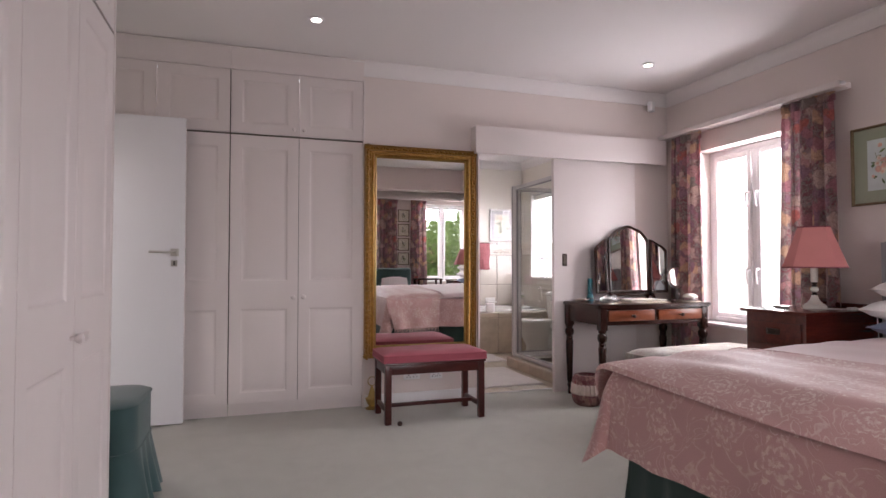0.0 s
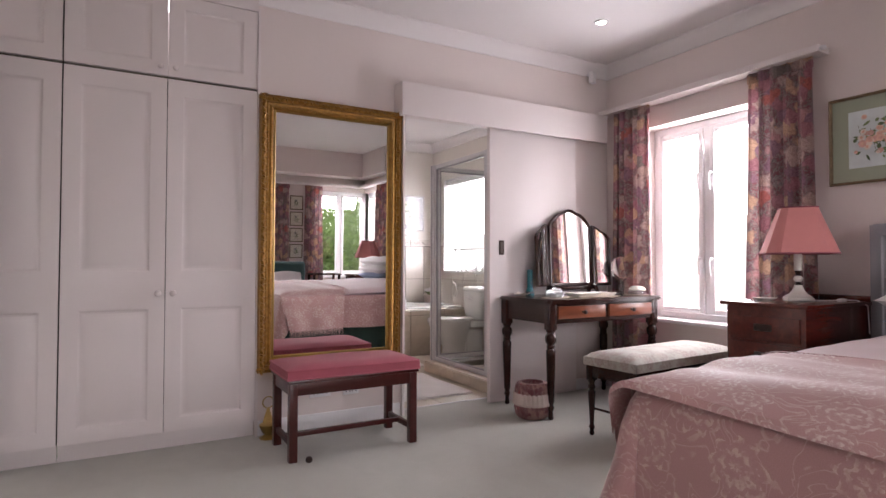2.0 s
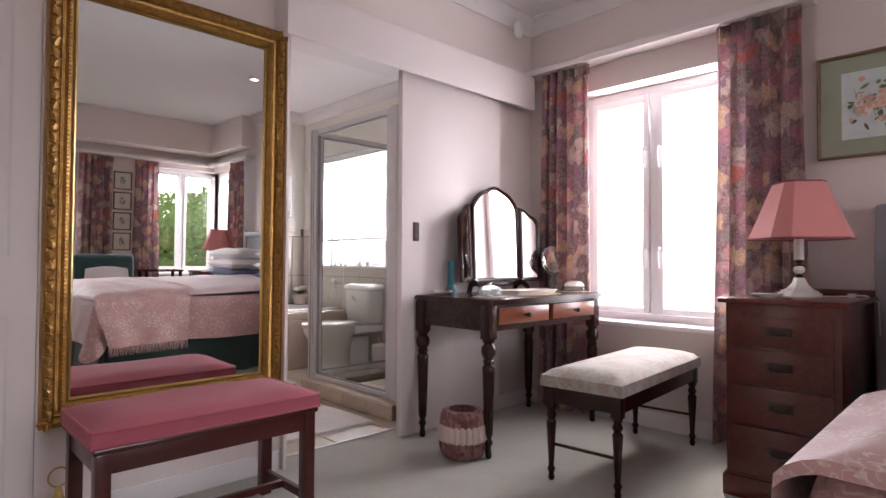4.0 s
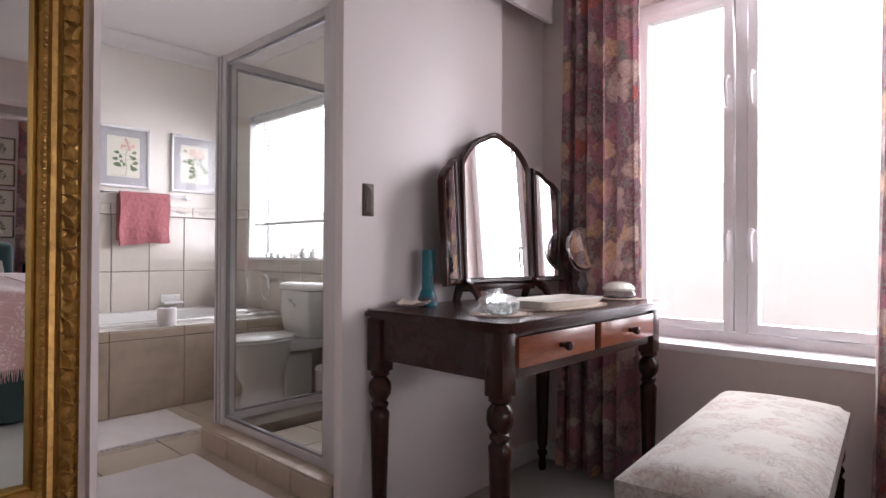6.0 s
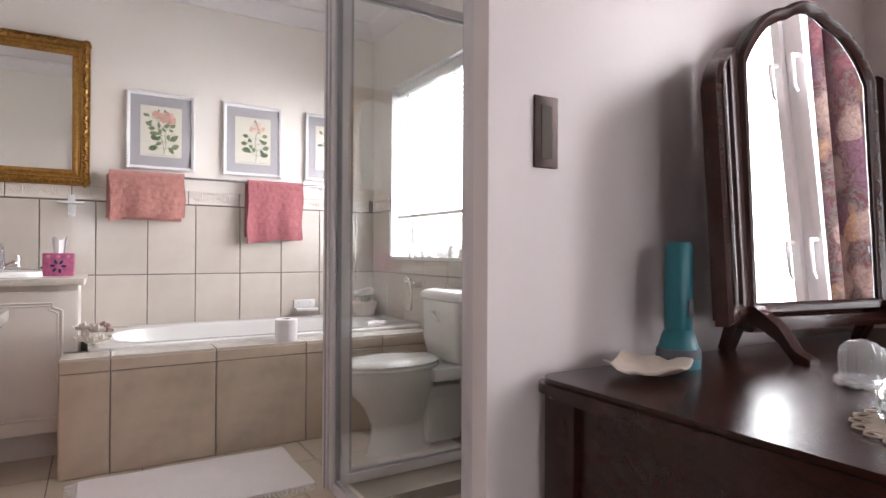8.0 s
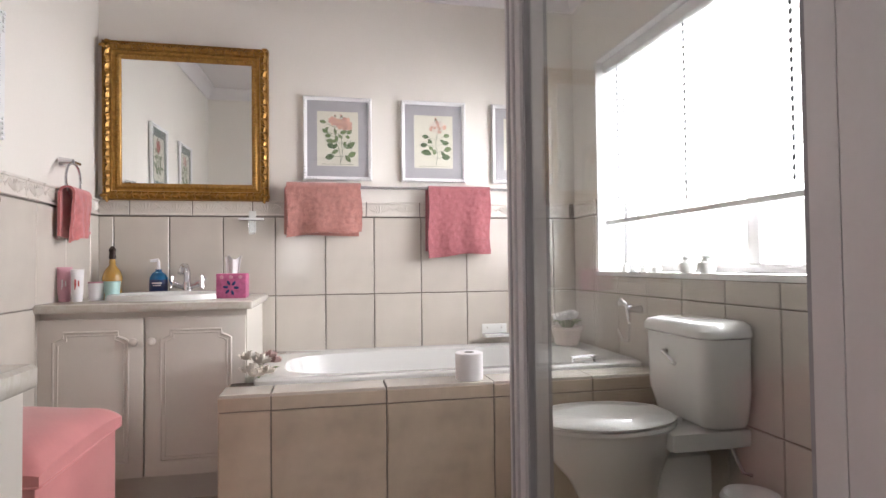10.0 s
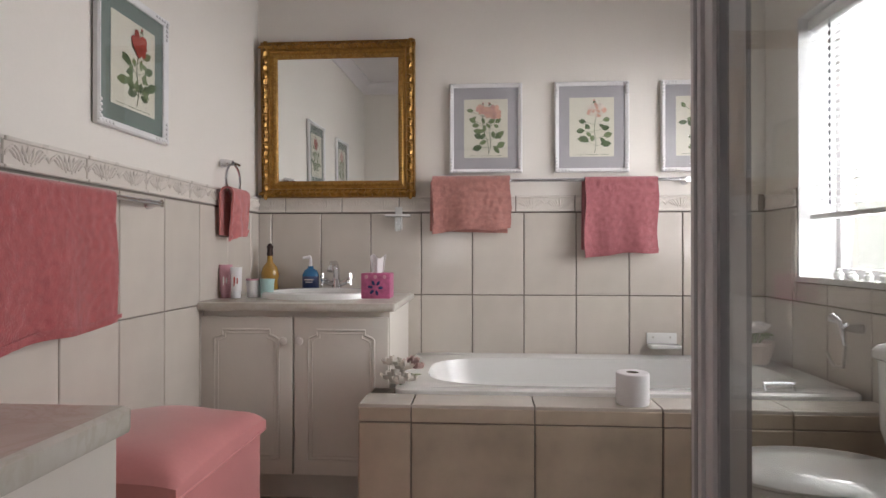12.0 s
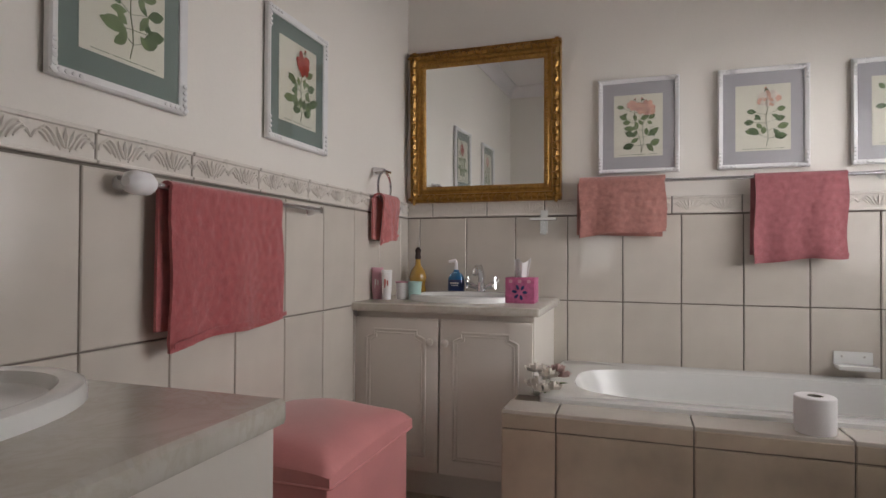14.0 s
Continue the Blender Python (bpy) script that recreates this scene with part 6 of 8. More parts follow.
ns = thing("bedside_cabinet", 3.00, -0.62, 0, 0, "red mahogany bedside cabinet with drawers", "cabinet")
part("body", one(0, 0, 0.06, 0.50, 0.42, 0.70, 0.004), M["rosewood"], ns)
part("top", one(-0.015, -0.012, 0.70, 0.515, 0.432, 0.722, 0.005), M["rosewood"], ns)
part("plinth", one(0.01, 0.01, 0, 0.49, 0.41, 0.06), M["rosewood"], ns)
for k in range(3):
    dr = part("drawer", one(-0.012, 0.03, 0.09 + 0.2 * k, 0.004, 0.39, 0.27 + 0.2 * k, 0.003), M["rosewood"], ns)
    part("handle", tube([(-0.014, 0.16, 0.18 + 0.2 * k), (-0.03, 0.17, 0.17 + 0.2 * k), (-0.03, 0.25, 0.17 + 0.2 * k), (-0.014, 0.26, 0.18 + 0.2 * k)], 0.004, 6), M["brass"], dr)
table_lamp(3.26, -0.42, 0.722)
st2 = thing("side_table", 2.78, -0.95, 0, 0, "small dark wooden side table by the window", "table")
part("tabletop", one(-0.22, -0.16, 0.70, 0.22, 0.16, 0.722, 0.005), M["mahogany"], st2)
for x in (-0.19, 0.19):
    for y in (-0.13, 0.13):
        part("leg", one(x - 0.016, y - 0.016, 0, x + 0.016, y + 0.016, 0.70, 0.003), M["mahogany"], st2)


def skirted_stool():
    t = thing("skirted_ottoman", -0.71, 2.70, 0, 0, "bottle-green upholstered ottoman with a pleated skirt", "ottoman")
    out = rounded_rect(-0.26, -0.26, 0.27, 0.22, 0.10, 6)
    n = len(out)
    bm = bmesh.new()
    rows = []
    for s, z in ((0.6, 0.482), (0.93, 0.476), (0.985, 0.468), (1.0, 0.452), (1.0, 0.27)):
        rows.append([bm.verts.new((x * s, y * s, z)) for x, y in out])
    for a, b in zip(rows, rows[1:]):
        for k in range(n):
            bm.faces.new((a[k], a[(k + 1) % n], b[(k + 1) % n], b[k]))
    bm.faces.new(rows[0])
    bm.faces.new(rows[-1][::-1])
    body = part("seat", bm, M["green_cloth"], t)
    part("piping", tube([(x * 1.004, y * 1.004, 0.462) for x, y in out], 0.005, 6, closed=True), M["green_cloth"], body)
    part("lower_piping", tube([(x * 1.004, y * 1.004, 0.275) for x, y in out], 0.005, 6, closed=True), M["green_cloth"], body)
    fine = []
    for k in range(n):
        (xa, ya), (xb, yb) = out[k], out[(k + 1) % n]
        m = max(1, int(math.hypot(xb - xa, yb - ya) / 0.014))
        fine += [(xa + (xb - xa) * i / m, ya + (yb - ya) * i / m) for i in range(m)]
    bm = bmesh.new()
    rows = []
    for j in range(6):
        f = j / 5
        rows.append([])
        for k, (x, y) in enumerate(fine):
            g = 1.004 + 0.13 * f + 0.07 * f * math.sin(k * 0.85 + 0.6 * math.sin(k * 0.13)) + 0.03 * f * math.sin(k * 0.31)
            rows[-1].append(bm.verts.new((x * g, y * g, 0.272 - 0.258 * f - 0.008 * f * math.sin(k * 0.85))))
    for a, b in zip(rows, rows[1:]):
        for k in range(len(fine)):
            bm.faces.new((a[k], a[(k + 1) % len(fine)], b[(k + 1) % len(fine)], b[k]))
    part("skirt", bm, M["green_cloth"], t, "pleated green skirt")
    return t


skirted_stool()


# ---- outside ----
M["grass"] = plain("garden_lawn", (0.10, 0.16, 0.05), 0.95, 0.3, 30, 0.6, 0.4, depth=0.03)
M["added_paving"] = plain("added_pale_gravel", (0.55, 0.53, 0.5), 0.9, 0.12, 60, 2, 0.4)
M["added_white_wall"] = plain("added_wall_white", (0.8, 0.79, 0.77), 0.8, 0.05, 40, 0.8, 0.1)
M["bark"] = plain("tree_bark", (0.12, 0.09, 0.06), 0.9, 0.3, 30, 5, 0.6, depth=0.02)
M["foliage"] = plain("garden_foliage", (0.18, 0.28, 0.085), 0.6, 0.45, 3, 1.2, 0.0)
leaf_tree = M["foliage"].node_tree
leaf_bsdf = leaf_tree.nodes["Principled BSDF"]
let_light_through(leaf_tree, leaf_bsdf, leaf_bsdf.inputs["Base Color"].links[0].from_socket, 0.5)
haze, ht, hb_ = base_material("white_overcast_haze")
em = ht.nodes.new("ShaderNodeEmission")
em.inputs[0].default_value, em.inputs[1].default_value = (0.97, 0.985, 1.0, 1), 5.0
ht.links.new(em.outputs[0], ht.nodes["Material Output"].inputs[0])
bm = bmesh.new()
ring0 = [bm.verts.new((80 * math.cos(a), 80 * math.sin(a), -2)) for a in [2 * math.pi * k / 48 for k in range(48)]]
ring1 = [bm.verts.new((80 * math.cos(a), 80 * math.sin(a), 55)) for a in [2 * math.pi * k / 48 for k in range(48)]]
for k in range(48):
    bm.faces.new((ring0[k], ring0[(k + 1) % 48], ring1[(k + 1) % 48], ring1[k]))
structure("backdrop", bm, haze, "white overcast haze at the horizon", "sky")
# made-up pale ground and white wall, added to keep the east windows bright
structure("added_pale_ground", one(EAST + 0.24, 0.4, -0.21, 6.5, 12, -0.17), M["added_paving"], "made-up pale ground, added to brighten the east window view", "ground")
structure("added_white_wall", one(6.5, 0.4, -0.2, 6.7, 12, 1.55), M["added_white_wall"], "made-up white wall, added to brighten the east window view", "wall")
structure("ground", one(-90, -90, -0.45, 90, 90, -0.2), M["grass"], "lawn of the garden outside", "ground")


def tree(x, y, h, spread, seed, low=0.5):
    t = thing("tree", x, y, -0.2, 0, "leafy green garden tree outside the window", "tree", "garden trees")
    rng = random.Random(seed)
    bm = bmesh.new()
    tube([(0, 0, 0), (0.05, 0.03, h * 0.3), (0.0, 0.08, h * 0.62), (0.06, 0.0, h * 0.9)], [0.11, 0.09, 0.055, 0.02], 8, bm)
    tips = []
    for k in range(14):
        a, z = rng.uniform(0, 6.28), rng.uniform(0.15, 0.8) * h
        L = spread * rng.uniform(0.5, 1.0)
        tip = (L * math.cos(a), L * math.sin(a), z + rng.uniform(0.1, 0.5))
        tube([(0.03, 0.04, z), (tip[0] * 0.5, tip[1] * 0.5, z + 0.2), tip], [0.035, 0.022, 0.008], 5, bm)
        tips.append(tip)
    part("trunk", bm, M["bark"], t)
    verts, faces = [], []
    for k in range(5200):
        cx, cy, cz = rng.choice(tips)
        p = Vector((cx + rng.gauss(0, spread * 0.27), cy + rng.gauss(0, spread * 0.27), max(0.05, cz + rng.gauss(0, h * 0.13))))
        u = Vector((rng.gauss(0, 1), rng.gauss(0, 1), rng.gauss(0, 0.7))).normalized()
        w = u.orthogonal().normalized()
        s = rng.uniform(0.03, 0.075)
        i = len(verts)
        verts += [p - u * s, p + w * s * 0.45, p + u * s, p - w * s * 0.45]
        faces.append((i, i + 1, i + 2, i + 3))
    me = bpy.data.meshes.new("crown")
    me.from_pydata(verts, [], faces)
    me.materials.append(M["foliage"])
    c = new("crown", me)
    c.parent = t
    return t


tree(3.75, -4.2, 1.75, 0.75, 1)
tree(5.0, -4.4, 2.2, 0.85, 2)
tree(4.5, -6.4, 2.5, 1.2, 3)
tree(6.3, -5.2, 2.6, 1.2, 4)
tree(2.6, -6.6, 2.2, 1.1, 5)

# ---- bathroom: fitted things ----
BATH_TOP, BATH_F, VAN_TOP = 0.485, 6.10, 0.80


def bathtub():
    t = thing("bathtub", 1.79, BATH_F, 0, 0, "white built-in bathtub in a tiled surround", "bathtub")
    x1, y1 = 3.545 - 1.79, 6.994 - BATH_F
    part("surround", boxes((0.006, 0.008, 0, x1, 0.10, BATH_TOP - 0.012), (0.006, 0.10, 0, 0.09, 0.27, BATH_TOP - 0.012), (0.09, 0.80, 0, x1, y1, 0.42), (x1 - 0.12, 0.10, 0, x1, 0.80, 0.42)), M["grout"], t, "grouted tiled surround", False)
    # the tub: an outer rim and an oval basin
    n = 64
    bm = bmesh.new()
    rx0, rx1, ry0, ry1 = 0.095, x1 - 0.02, 0.145, y1 - 0.004

    def rim(f, z, inset_x, inset_y, power):
        cx, cy = (rx0 + rx1) / 2, (ry0 + ry1) / 2
        ax, ay = (rx1 - rx0) / 2 - inset_x, (ry1 - ry0) / 2 - inset_y
        out = []
        for k in range(n):
            a = 2 * math.pi * (k + 0.5) / n
            c, s = math.cos(a), math.sin(a)
            out.append(bm.verts.new((cx + f + ax * math.copysign(abs(c) ** (2 / power), c), cy + ay * math.copysign(abs(s) ** (2 / power), s), z)))
        return out

    rows = [rim(0, BATH_TOP - 0.03, 0, 0, 24), rim(0, BATH_TOP + 0.012, 0, 0, 24), rim(0, BATH_TOP + 0.020, 0.008, 0.008, 20), rim(0, BATH_TOP + 0.018, 0.07, 0.07, 6), rim(0, BATH_TOP + 0.012, 0.10, 0.085, 3.6), rim(0, BATH_TOP - 0.06, 0.13, 0.10, 3.4), rim(0.03, 0.22, 0.22, 0.14, 3.2), rim(0.05, 0.14, 0.34, 0.2, 3)]
    for a, b in zip(rows, rows[1:]):
        for k in range(n):
            bm.faces.new((a[k], a[(k + 1) % n], b[(k + 1) % n], b[k]))
    bm.faces.new(rows[-1])
    tub = part("tub", bm, M["ceramic"], t, "glossy white tub")
    part("drain", lathe([(0.03, 0.1415), (0.028, 0.144), (0.01, 0.142)], 18, at=(1.35, 0.52, 0)), M["chrome"], tub, "chrome drain")
    part("grab_handle", tube([(1.42, 0.20, BATH_TOP + 0.016), (1.42, 0.215, BATH_TOP + 0.04), (1.52, 0.215, BATH_TOP + 0.04), (1.52, 0.20, BATH_TOP + 0.016)], 0.007, 8), M["chrome"], tub)
    return t, x1, y1


tub_thing, TUB_X1, TUB_Y1 = bathtub()
SHARED = {}


def tile(parent, x0, z0, x1, z1, m, material, name="tile", depth=0.008, bevel=0.0025):
    """One tile as an object: its face towards local -y, made once for each size."""
    key = (round(x1 - x0, 4), round(z1 - z0, 4), material.name, depth)
    if key not in SHARED:
        w, h, d = key[0], key[1], depth
        bm = bmesh.new()
        rows = [[bm.verts.new(p) for p in ((g, y, g), (w - g, y, g), (w - g, y, h - g), (g, y, h - g))] for g, y in ((0, 0), (0, -d + bevel), (bevel, -d))]
        for a, b in zip(rows, rows[1:]):
            for k in range(4):
                bm.faces.new((a[k], a[(k + 1) % 4], b[(k + 1) % 4], b[k]))
        bm.faces.new(rows[-1])
        me = mesh_of(name, bm)
        me.materials.append(material)
        SHARED[key] = me
    ob = new(name, SHARED[key])
    ob.parent = parent
    ob.matrix_local = m @ Matrix.Translation((x0, 0, z0))
    return ob


def vanity(x, y, w, d, top, rz, label, doors=True, lip=0.028):
    """A painted basin cabinet; local front towards -y, origin at its front left floor corner."""
    t = thing("vanity_cabinet", x, y, 0, rz, label, "cabinet", "vanity cabinets")
    part("carcass", boxes((0.0, 0.022 if doors else -0.012, 0.12, w, d, top - 0.032), (0.02, 0.09, 0, w - 0.02, d, 0.12)), M["vanity"], t)
    half = w / 2
    for k in (0, 1) if doors else ():
        a, b = k * half + 0.004, (k + 1) * half - 0.004
        z0, z1 = 0.125, top - 0.06
        bm = one(a, 0.003, z0, b, 0.022, z1, 0.003)
        # raised bead panel with scooped top corners
        p0, p1, q0, q1, r = a + 0.055, b - 0.055, z0 + 0.06, z1 - 0.05, 0.035
        pts = [(p0, q0), (p1, q0), (p1, q1 - r)] + [(p1 - r * math.sin(s) * 0.3 - r * 0.0, q1 - r + r * 0.3 * (1 - math.cos(s))) for s in (0.6, 1.1)] + [(p1 - r, q1 - r * 0.55), (p1 - r, q1), (p0 + r, q1), (p0 + r, q1 - r * 0.55), (p0 + r * 0.3, q1 - r * 0.85), (p0, q1 - r)]
        bead = tube([(px, 0.0025, pz) for px, pz in pts], 0.005, 6, closed=True)
        door = part("door", bm, M["vanity"], t)
        part("bead", bead, M["vanity"], door)
        cx, cz = (p0 + p1) / 2, (q0 + q1) / 2
        part("inner_bead", tube([(cx + (px - cx) * 0.88, 0.0025, cz + (pz - cz) * 0.95) for px, pz in pts], 0.003, 6, closed=True), M["vanity"], door)
        knob(door, half - 0.032 if k == 0 else half + 0.032, 0.003, z1 - 0.09, M["vanity"], 0.016)
    out = rounded_rect(-0.002, -0.03, w + lip, d, 0.012, 3)
    bm = bmesh.new()
    rows = []
    for g, z in ((0.004, top - 0.034), (0.0, top - 0.028), (-0.003, top - 0.016), (0.0, top - 0.005), (0.008, top)):
        rows.append([bm.verts.new((min(max(px, -0.002 + g), w + lip - g), max(py, -0.03 + g), z)) for px, py in out])
    for a, b in zip(rows, rows[1:]):
        for k in range(len(a)):
            bm.faces.new((a[k], a[(k + 1) % len(a)], b[(k + 1) % len(a)], b[k]))
    bm.faces.new(rows[0][::-1])
    bm.faces.new(rows[-1])
    part("countertop", bm, M["marble"], t, "cream marbled countertop with rounded edge")
    return t


def basin(x, y, z, rx, ry, rz=0.0):
    t = thing("wash_basin", x, y, z, rz, "oval white ceramic drop-in wash basin", "basin", "wash basins")
    n = 48
    bm = bmesh.new()
    rows = []
    for s, zz in ((1.0, 0.0), (1.0, 0.012), (0.985, 0.022), (0.94, 0.027), (0.86, 0.024), (0.82, 0.008), (0.72, -0.02), (0.4, -0.028), (0.12, -0.03)):
        rows.append([bm.verts.new((rx * s * math.cos(2 * math.pi * k / n), ry * s * math.sin(2 * math.pi * k / n), max(zz, 0.003) if s < 0.84 else zz)) for k in range(n)])
    for a, b in zip(rows, rows[1:]):
        for k in range(n):
            bm.faces.new((a[k], a[(k + 1) % n], b[(k + 1) % n], b[k]))
    bm.faces.new(rows[-1])
    bw = part("bowl", bm, M["ceramic"], t)
    part("plug_hole", lathe([(0.02, 0.004), (0.018, 0.006), (0.006, 0.005)], 14), M["chrome"], t)
    return t


def mixer_tap(x, y, z, rz=0.0):
    t = thing("mixer_tap", x, y, z, rz, "chrome mixer tap with two cross handles", "tap", "mixer taps")
    t.matrix_world = pose(x, y, z, 0, 0, rz) @ Matrix.Diagonal((1.3, 1.3, 1.3, 1))
    part("body", lathe([(0.022, 0), (0.024, 0.008), (0.016, 0.02), (0.014, 0.05), (0.01, 0.055)], 16), M["chrome"], t)
    part("spout", tube([(0, 0, 0.045), (0.0, -0.004, 0.085), (0, -0.025, 0.108), (0, -0.06, 0.108), (0, -0.085, 0.095), (0, -0.09, 0.082)], [0.011, 0.012, 0.011, 0.010, 0.011, 0.012], 10), M["chrome"], t)
    for s in (-1, 1):
        arm = part("handle", tube([(s * 0.012, 0, 0.03), (s * 0.045, -0.005, 0.045)], [0.008, 0.012], 8), M["chrome"], t)
        c = Vector((s * 0.052, -0.006, 0.05))
        for a in (0.3, 1.87):
            d = Vector((0.25 * s * math.cos(a), math.cos(a) * 0.3 + 0.2, math.sin(a))).normalized() * 0.022
            part("cross_bar", tube([c - d, c + d], 0.005, 6), M["chrome"], arm)
    return t


M["vanity"] = plain("cream_white_vanity_paint", (0.75, 0.705, 0.645), 0.35, 0.03, 60, 1.5, 0.03)
vanity(1.092, 6.39, 0.755, 0.598, VAN_TOP, 0, "cream-white basin cabinet with two panelled doors")
basin(1.50, 6.66, VAN_TOP, 0.255, 0.195)
mixer_tap(1.515, 6.885, VAN_TOP)
vanity(1.092, 4.31, 0.603, 0.63, VAN_TOP, 0, "near cream-white cabinet with marbled top and second basin", False, 0.010)
bpy.data.objects["vanity_cabinet.001"].matrix_world = pose(1.728, 4.292, 0, 0, 0, 90)
basin(1.385, 4.60, VAN_TOP, 0.20, 0.265)
mixer_tap(1.16, 4.60, VAN_TOP, 90)


def hamper():
    t = thing("laundry_box", 1.10, 5.42, 0, 0, "pink vinyl laundry box with a padded lid", "box")
    w, d = 0.425, 0.50
    part("body", one(0, 0, 0, w, d, 0.445, 0.008), M["pink"], t)

    def lidtop(u, v):
        a, b = 2 * u - 1, 2 * v - 1
        e = max(abs(a) ** 8, abs(b) ** 8)
        k = 1 - 0.012 * (1 - e)
        return (w / 2 + a * (w / 2 + 0.012) * k, d / 2 + b * (d / 2 + 0.012) * k, 0.506 + 0.04 * (1 - 0.5 * b * b - 0.5 * a * a) - 0.034 * e + 0.003 * math.sin(5 * a + 3 * b))

    bm = sheet(36, 36, lidtop)
    low = bmesh.ops.extrude_edge_only(bm, edges=[e for e in bm.edges if e.is_boundary])["geom"]
    for v in low:
        if isinstance(v, bmesh.types.BMVert):
            v.co.z = 0.448
    lid_ = part("lid", bm, M["pink"], t, "padded pink lid")
    part("seam", tube([(x, y, 0.45) for x, y in rounded_rect(-0.013, -0.013, w + 0.013, d + 0.013, 0.012, 3)], 0.004, 6, closed=True), M["pink"], lid_)
    return t


hamper()


def toilet():
    t = thing("toilet", 3.538, 5.82, 0, 0, "white ceramic toilet with a close-coupled cistern", "toilet")
    t.matrix_world = pose(3.538, 5.775, 0) @ Matrix.Diagonal((1.0, 0.89, 0.975, 1.0))
    n = 36

    def oval(cx, ax, ay, z, back=None):
        out = []
        for k in range(n):
            a = 2 * math.pi * k / n
            x, y = cx + ax * math.cos(a), ay * math.sin(a)
            if back is not None:
                x = min(x, back)
            out.append((x, y, z))
        return out

    def loft(rows, cap=True):
        bm = bmesh.new()
        vs = [[bm.verts.new(p) for p in r] for r in rows]
        for a, b in zip(vs, vs[1:]):
            for k in range(n):
                bm.faces.new((a[k], a[(k + 1) % n], b[(k + 1) % n], b[k]))
        if cap:
            bm.faces.new(vs[0][::-1])
            bm.faces.new(vs[-1])
        return bm

    part("pan", loft([oval(-0.40, 0.17, 0.10, 0.0), oval(-0.40, 0.15, 0.088, 0.05), oval(-0.40, 0.14, 0.085, 0.13), oval(-0.42, 0.165, 0.115, 0.22), oval(-0.445, 0.21, 0.16, 0.30), oval(-0.455, 0.235, 0.178, 0.36), oval(-0.455, 0.24, 0.182, 0.395)]), M["ceramic"], t)
    part("rear_pedestal", boxes((-0.30, -0.09, 0.02, -0.10, 0.09, 0.30), bevel=0.03), M["ceramic"], t)
    part("shelf", one(-0.30, -0.17, 0.33, -0.005, 0.17, 0.395, 0.02), M["ceramic"], t)
    part("seat", loft([oval(-0.455, 0.245, 0.188, 0.397, -0.24), oval(-0.455, 0.25, 0.193, 0.405, -0.235), oval(-0.455, 0.247, 0.19, 0.416, -0.235)]), M["ceramic"], t)
    lid_ = part("lid", loft([oval(-0.455, 0.247, 0.19, 0.420, -0.235), oval(-0.455, 0.25, 0.193, 0.428, -0.23), oval(-0.455, 0.235, 0.178, 0.440, -0.235), oval(-0.45, 0.12, 0.09, 0.444, -0.24)]), M["ceramic"], t)
    for y in (-0.07, 0.07):
        part("hinge", tube([(-0.222, y - 0.015, 0.42), (-0.222, y + 0.015, 0.42)], 0.01, 8), M["ceramic"], lid_)
    bm = bmesh.new()
    rows = []
    for g, z in ((0.03, 0.40), (0.018, 0.415), (0.0, 0.50), (-0.004, 0.70)):
        rows.append([bm.verts.new((x, y, z)) for x, y in rounded_rect(-0.195 + g, -0.20 + g, -0.004, 0.20 - g, 0.05, 5)])
    for a, b in zip(rows, rows[1:]):
        for k in range(len(a)):
            bm.faces.new((a[k], a[(k + 1) % len(a)], b[(k + 1) % len(a)], b[k]))
    bm.faces.new(rows[0][::-1])
    bm.faces.new(rows[-1])
    cis = part("cistern", bm, M["ceramic"], t)
    bm = bmesh.new()
    rows = []
    for g, z in ((0.0, 0.703), (-0.006, 0.708), (-0.006, 0.728), (0.006, 0.746), (0.04, 0.757)):
        rows.append([bm.verts.new((x, y, z)) for x, y in rounded_rect(-0.205 + g, -0.21 + g, -0.004, 0.21 - g, 0.055, 5)])
    for a, b in zip(rows, rows[1:]):
        for k in range(len(a)):
            bm.faces.new((a[k], a[(k + 1) % len(a)], b[(k + 1) % len(a)], b[k]))
    bm.faces.new(rows[0][::-1])
    bm.faces.new(rows[-1])
    part("cistern_lid", bm, M["ceramic"], t)
    part("flush_lever", tube([(-0.20, 0.03, 0.64), (-0.214, 0.028, 0.638), (-0.216, 0.0, 0.625), (-0.216, -0.05, 0.605)], [0.011, 0.009, 0.008, 0.009], 8), M["chrome"], cis, "chrome flush lever")
    part("inlet_pipe", tube([(-0.06, -0.12, 0.41), (-0.06, -0.13, 0.33), (-0.04, -0.16, 0.25), (-0.012, -0.17, 0.24)], 0.008, 8), M["chrome"], t)
    return t


toilet()

bin_ = thing("pedal_bin", 3.42, 5.50, 0.0, 0, "small round white plastic bin by the toilet", "bin")
part("body", lathe([(0.075, 0), (0.08, 0.01), (0.085, 0.20), (0.082, 0.205)], 28), M["pvc"], bin_)
part("lid", lathe([(0.088, 0.205), (0.09, 0.215), (0.08, 0.232), (0.03, 0.24)], 28), M["pvc"], bin_)


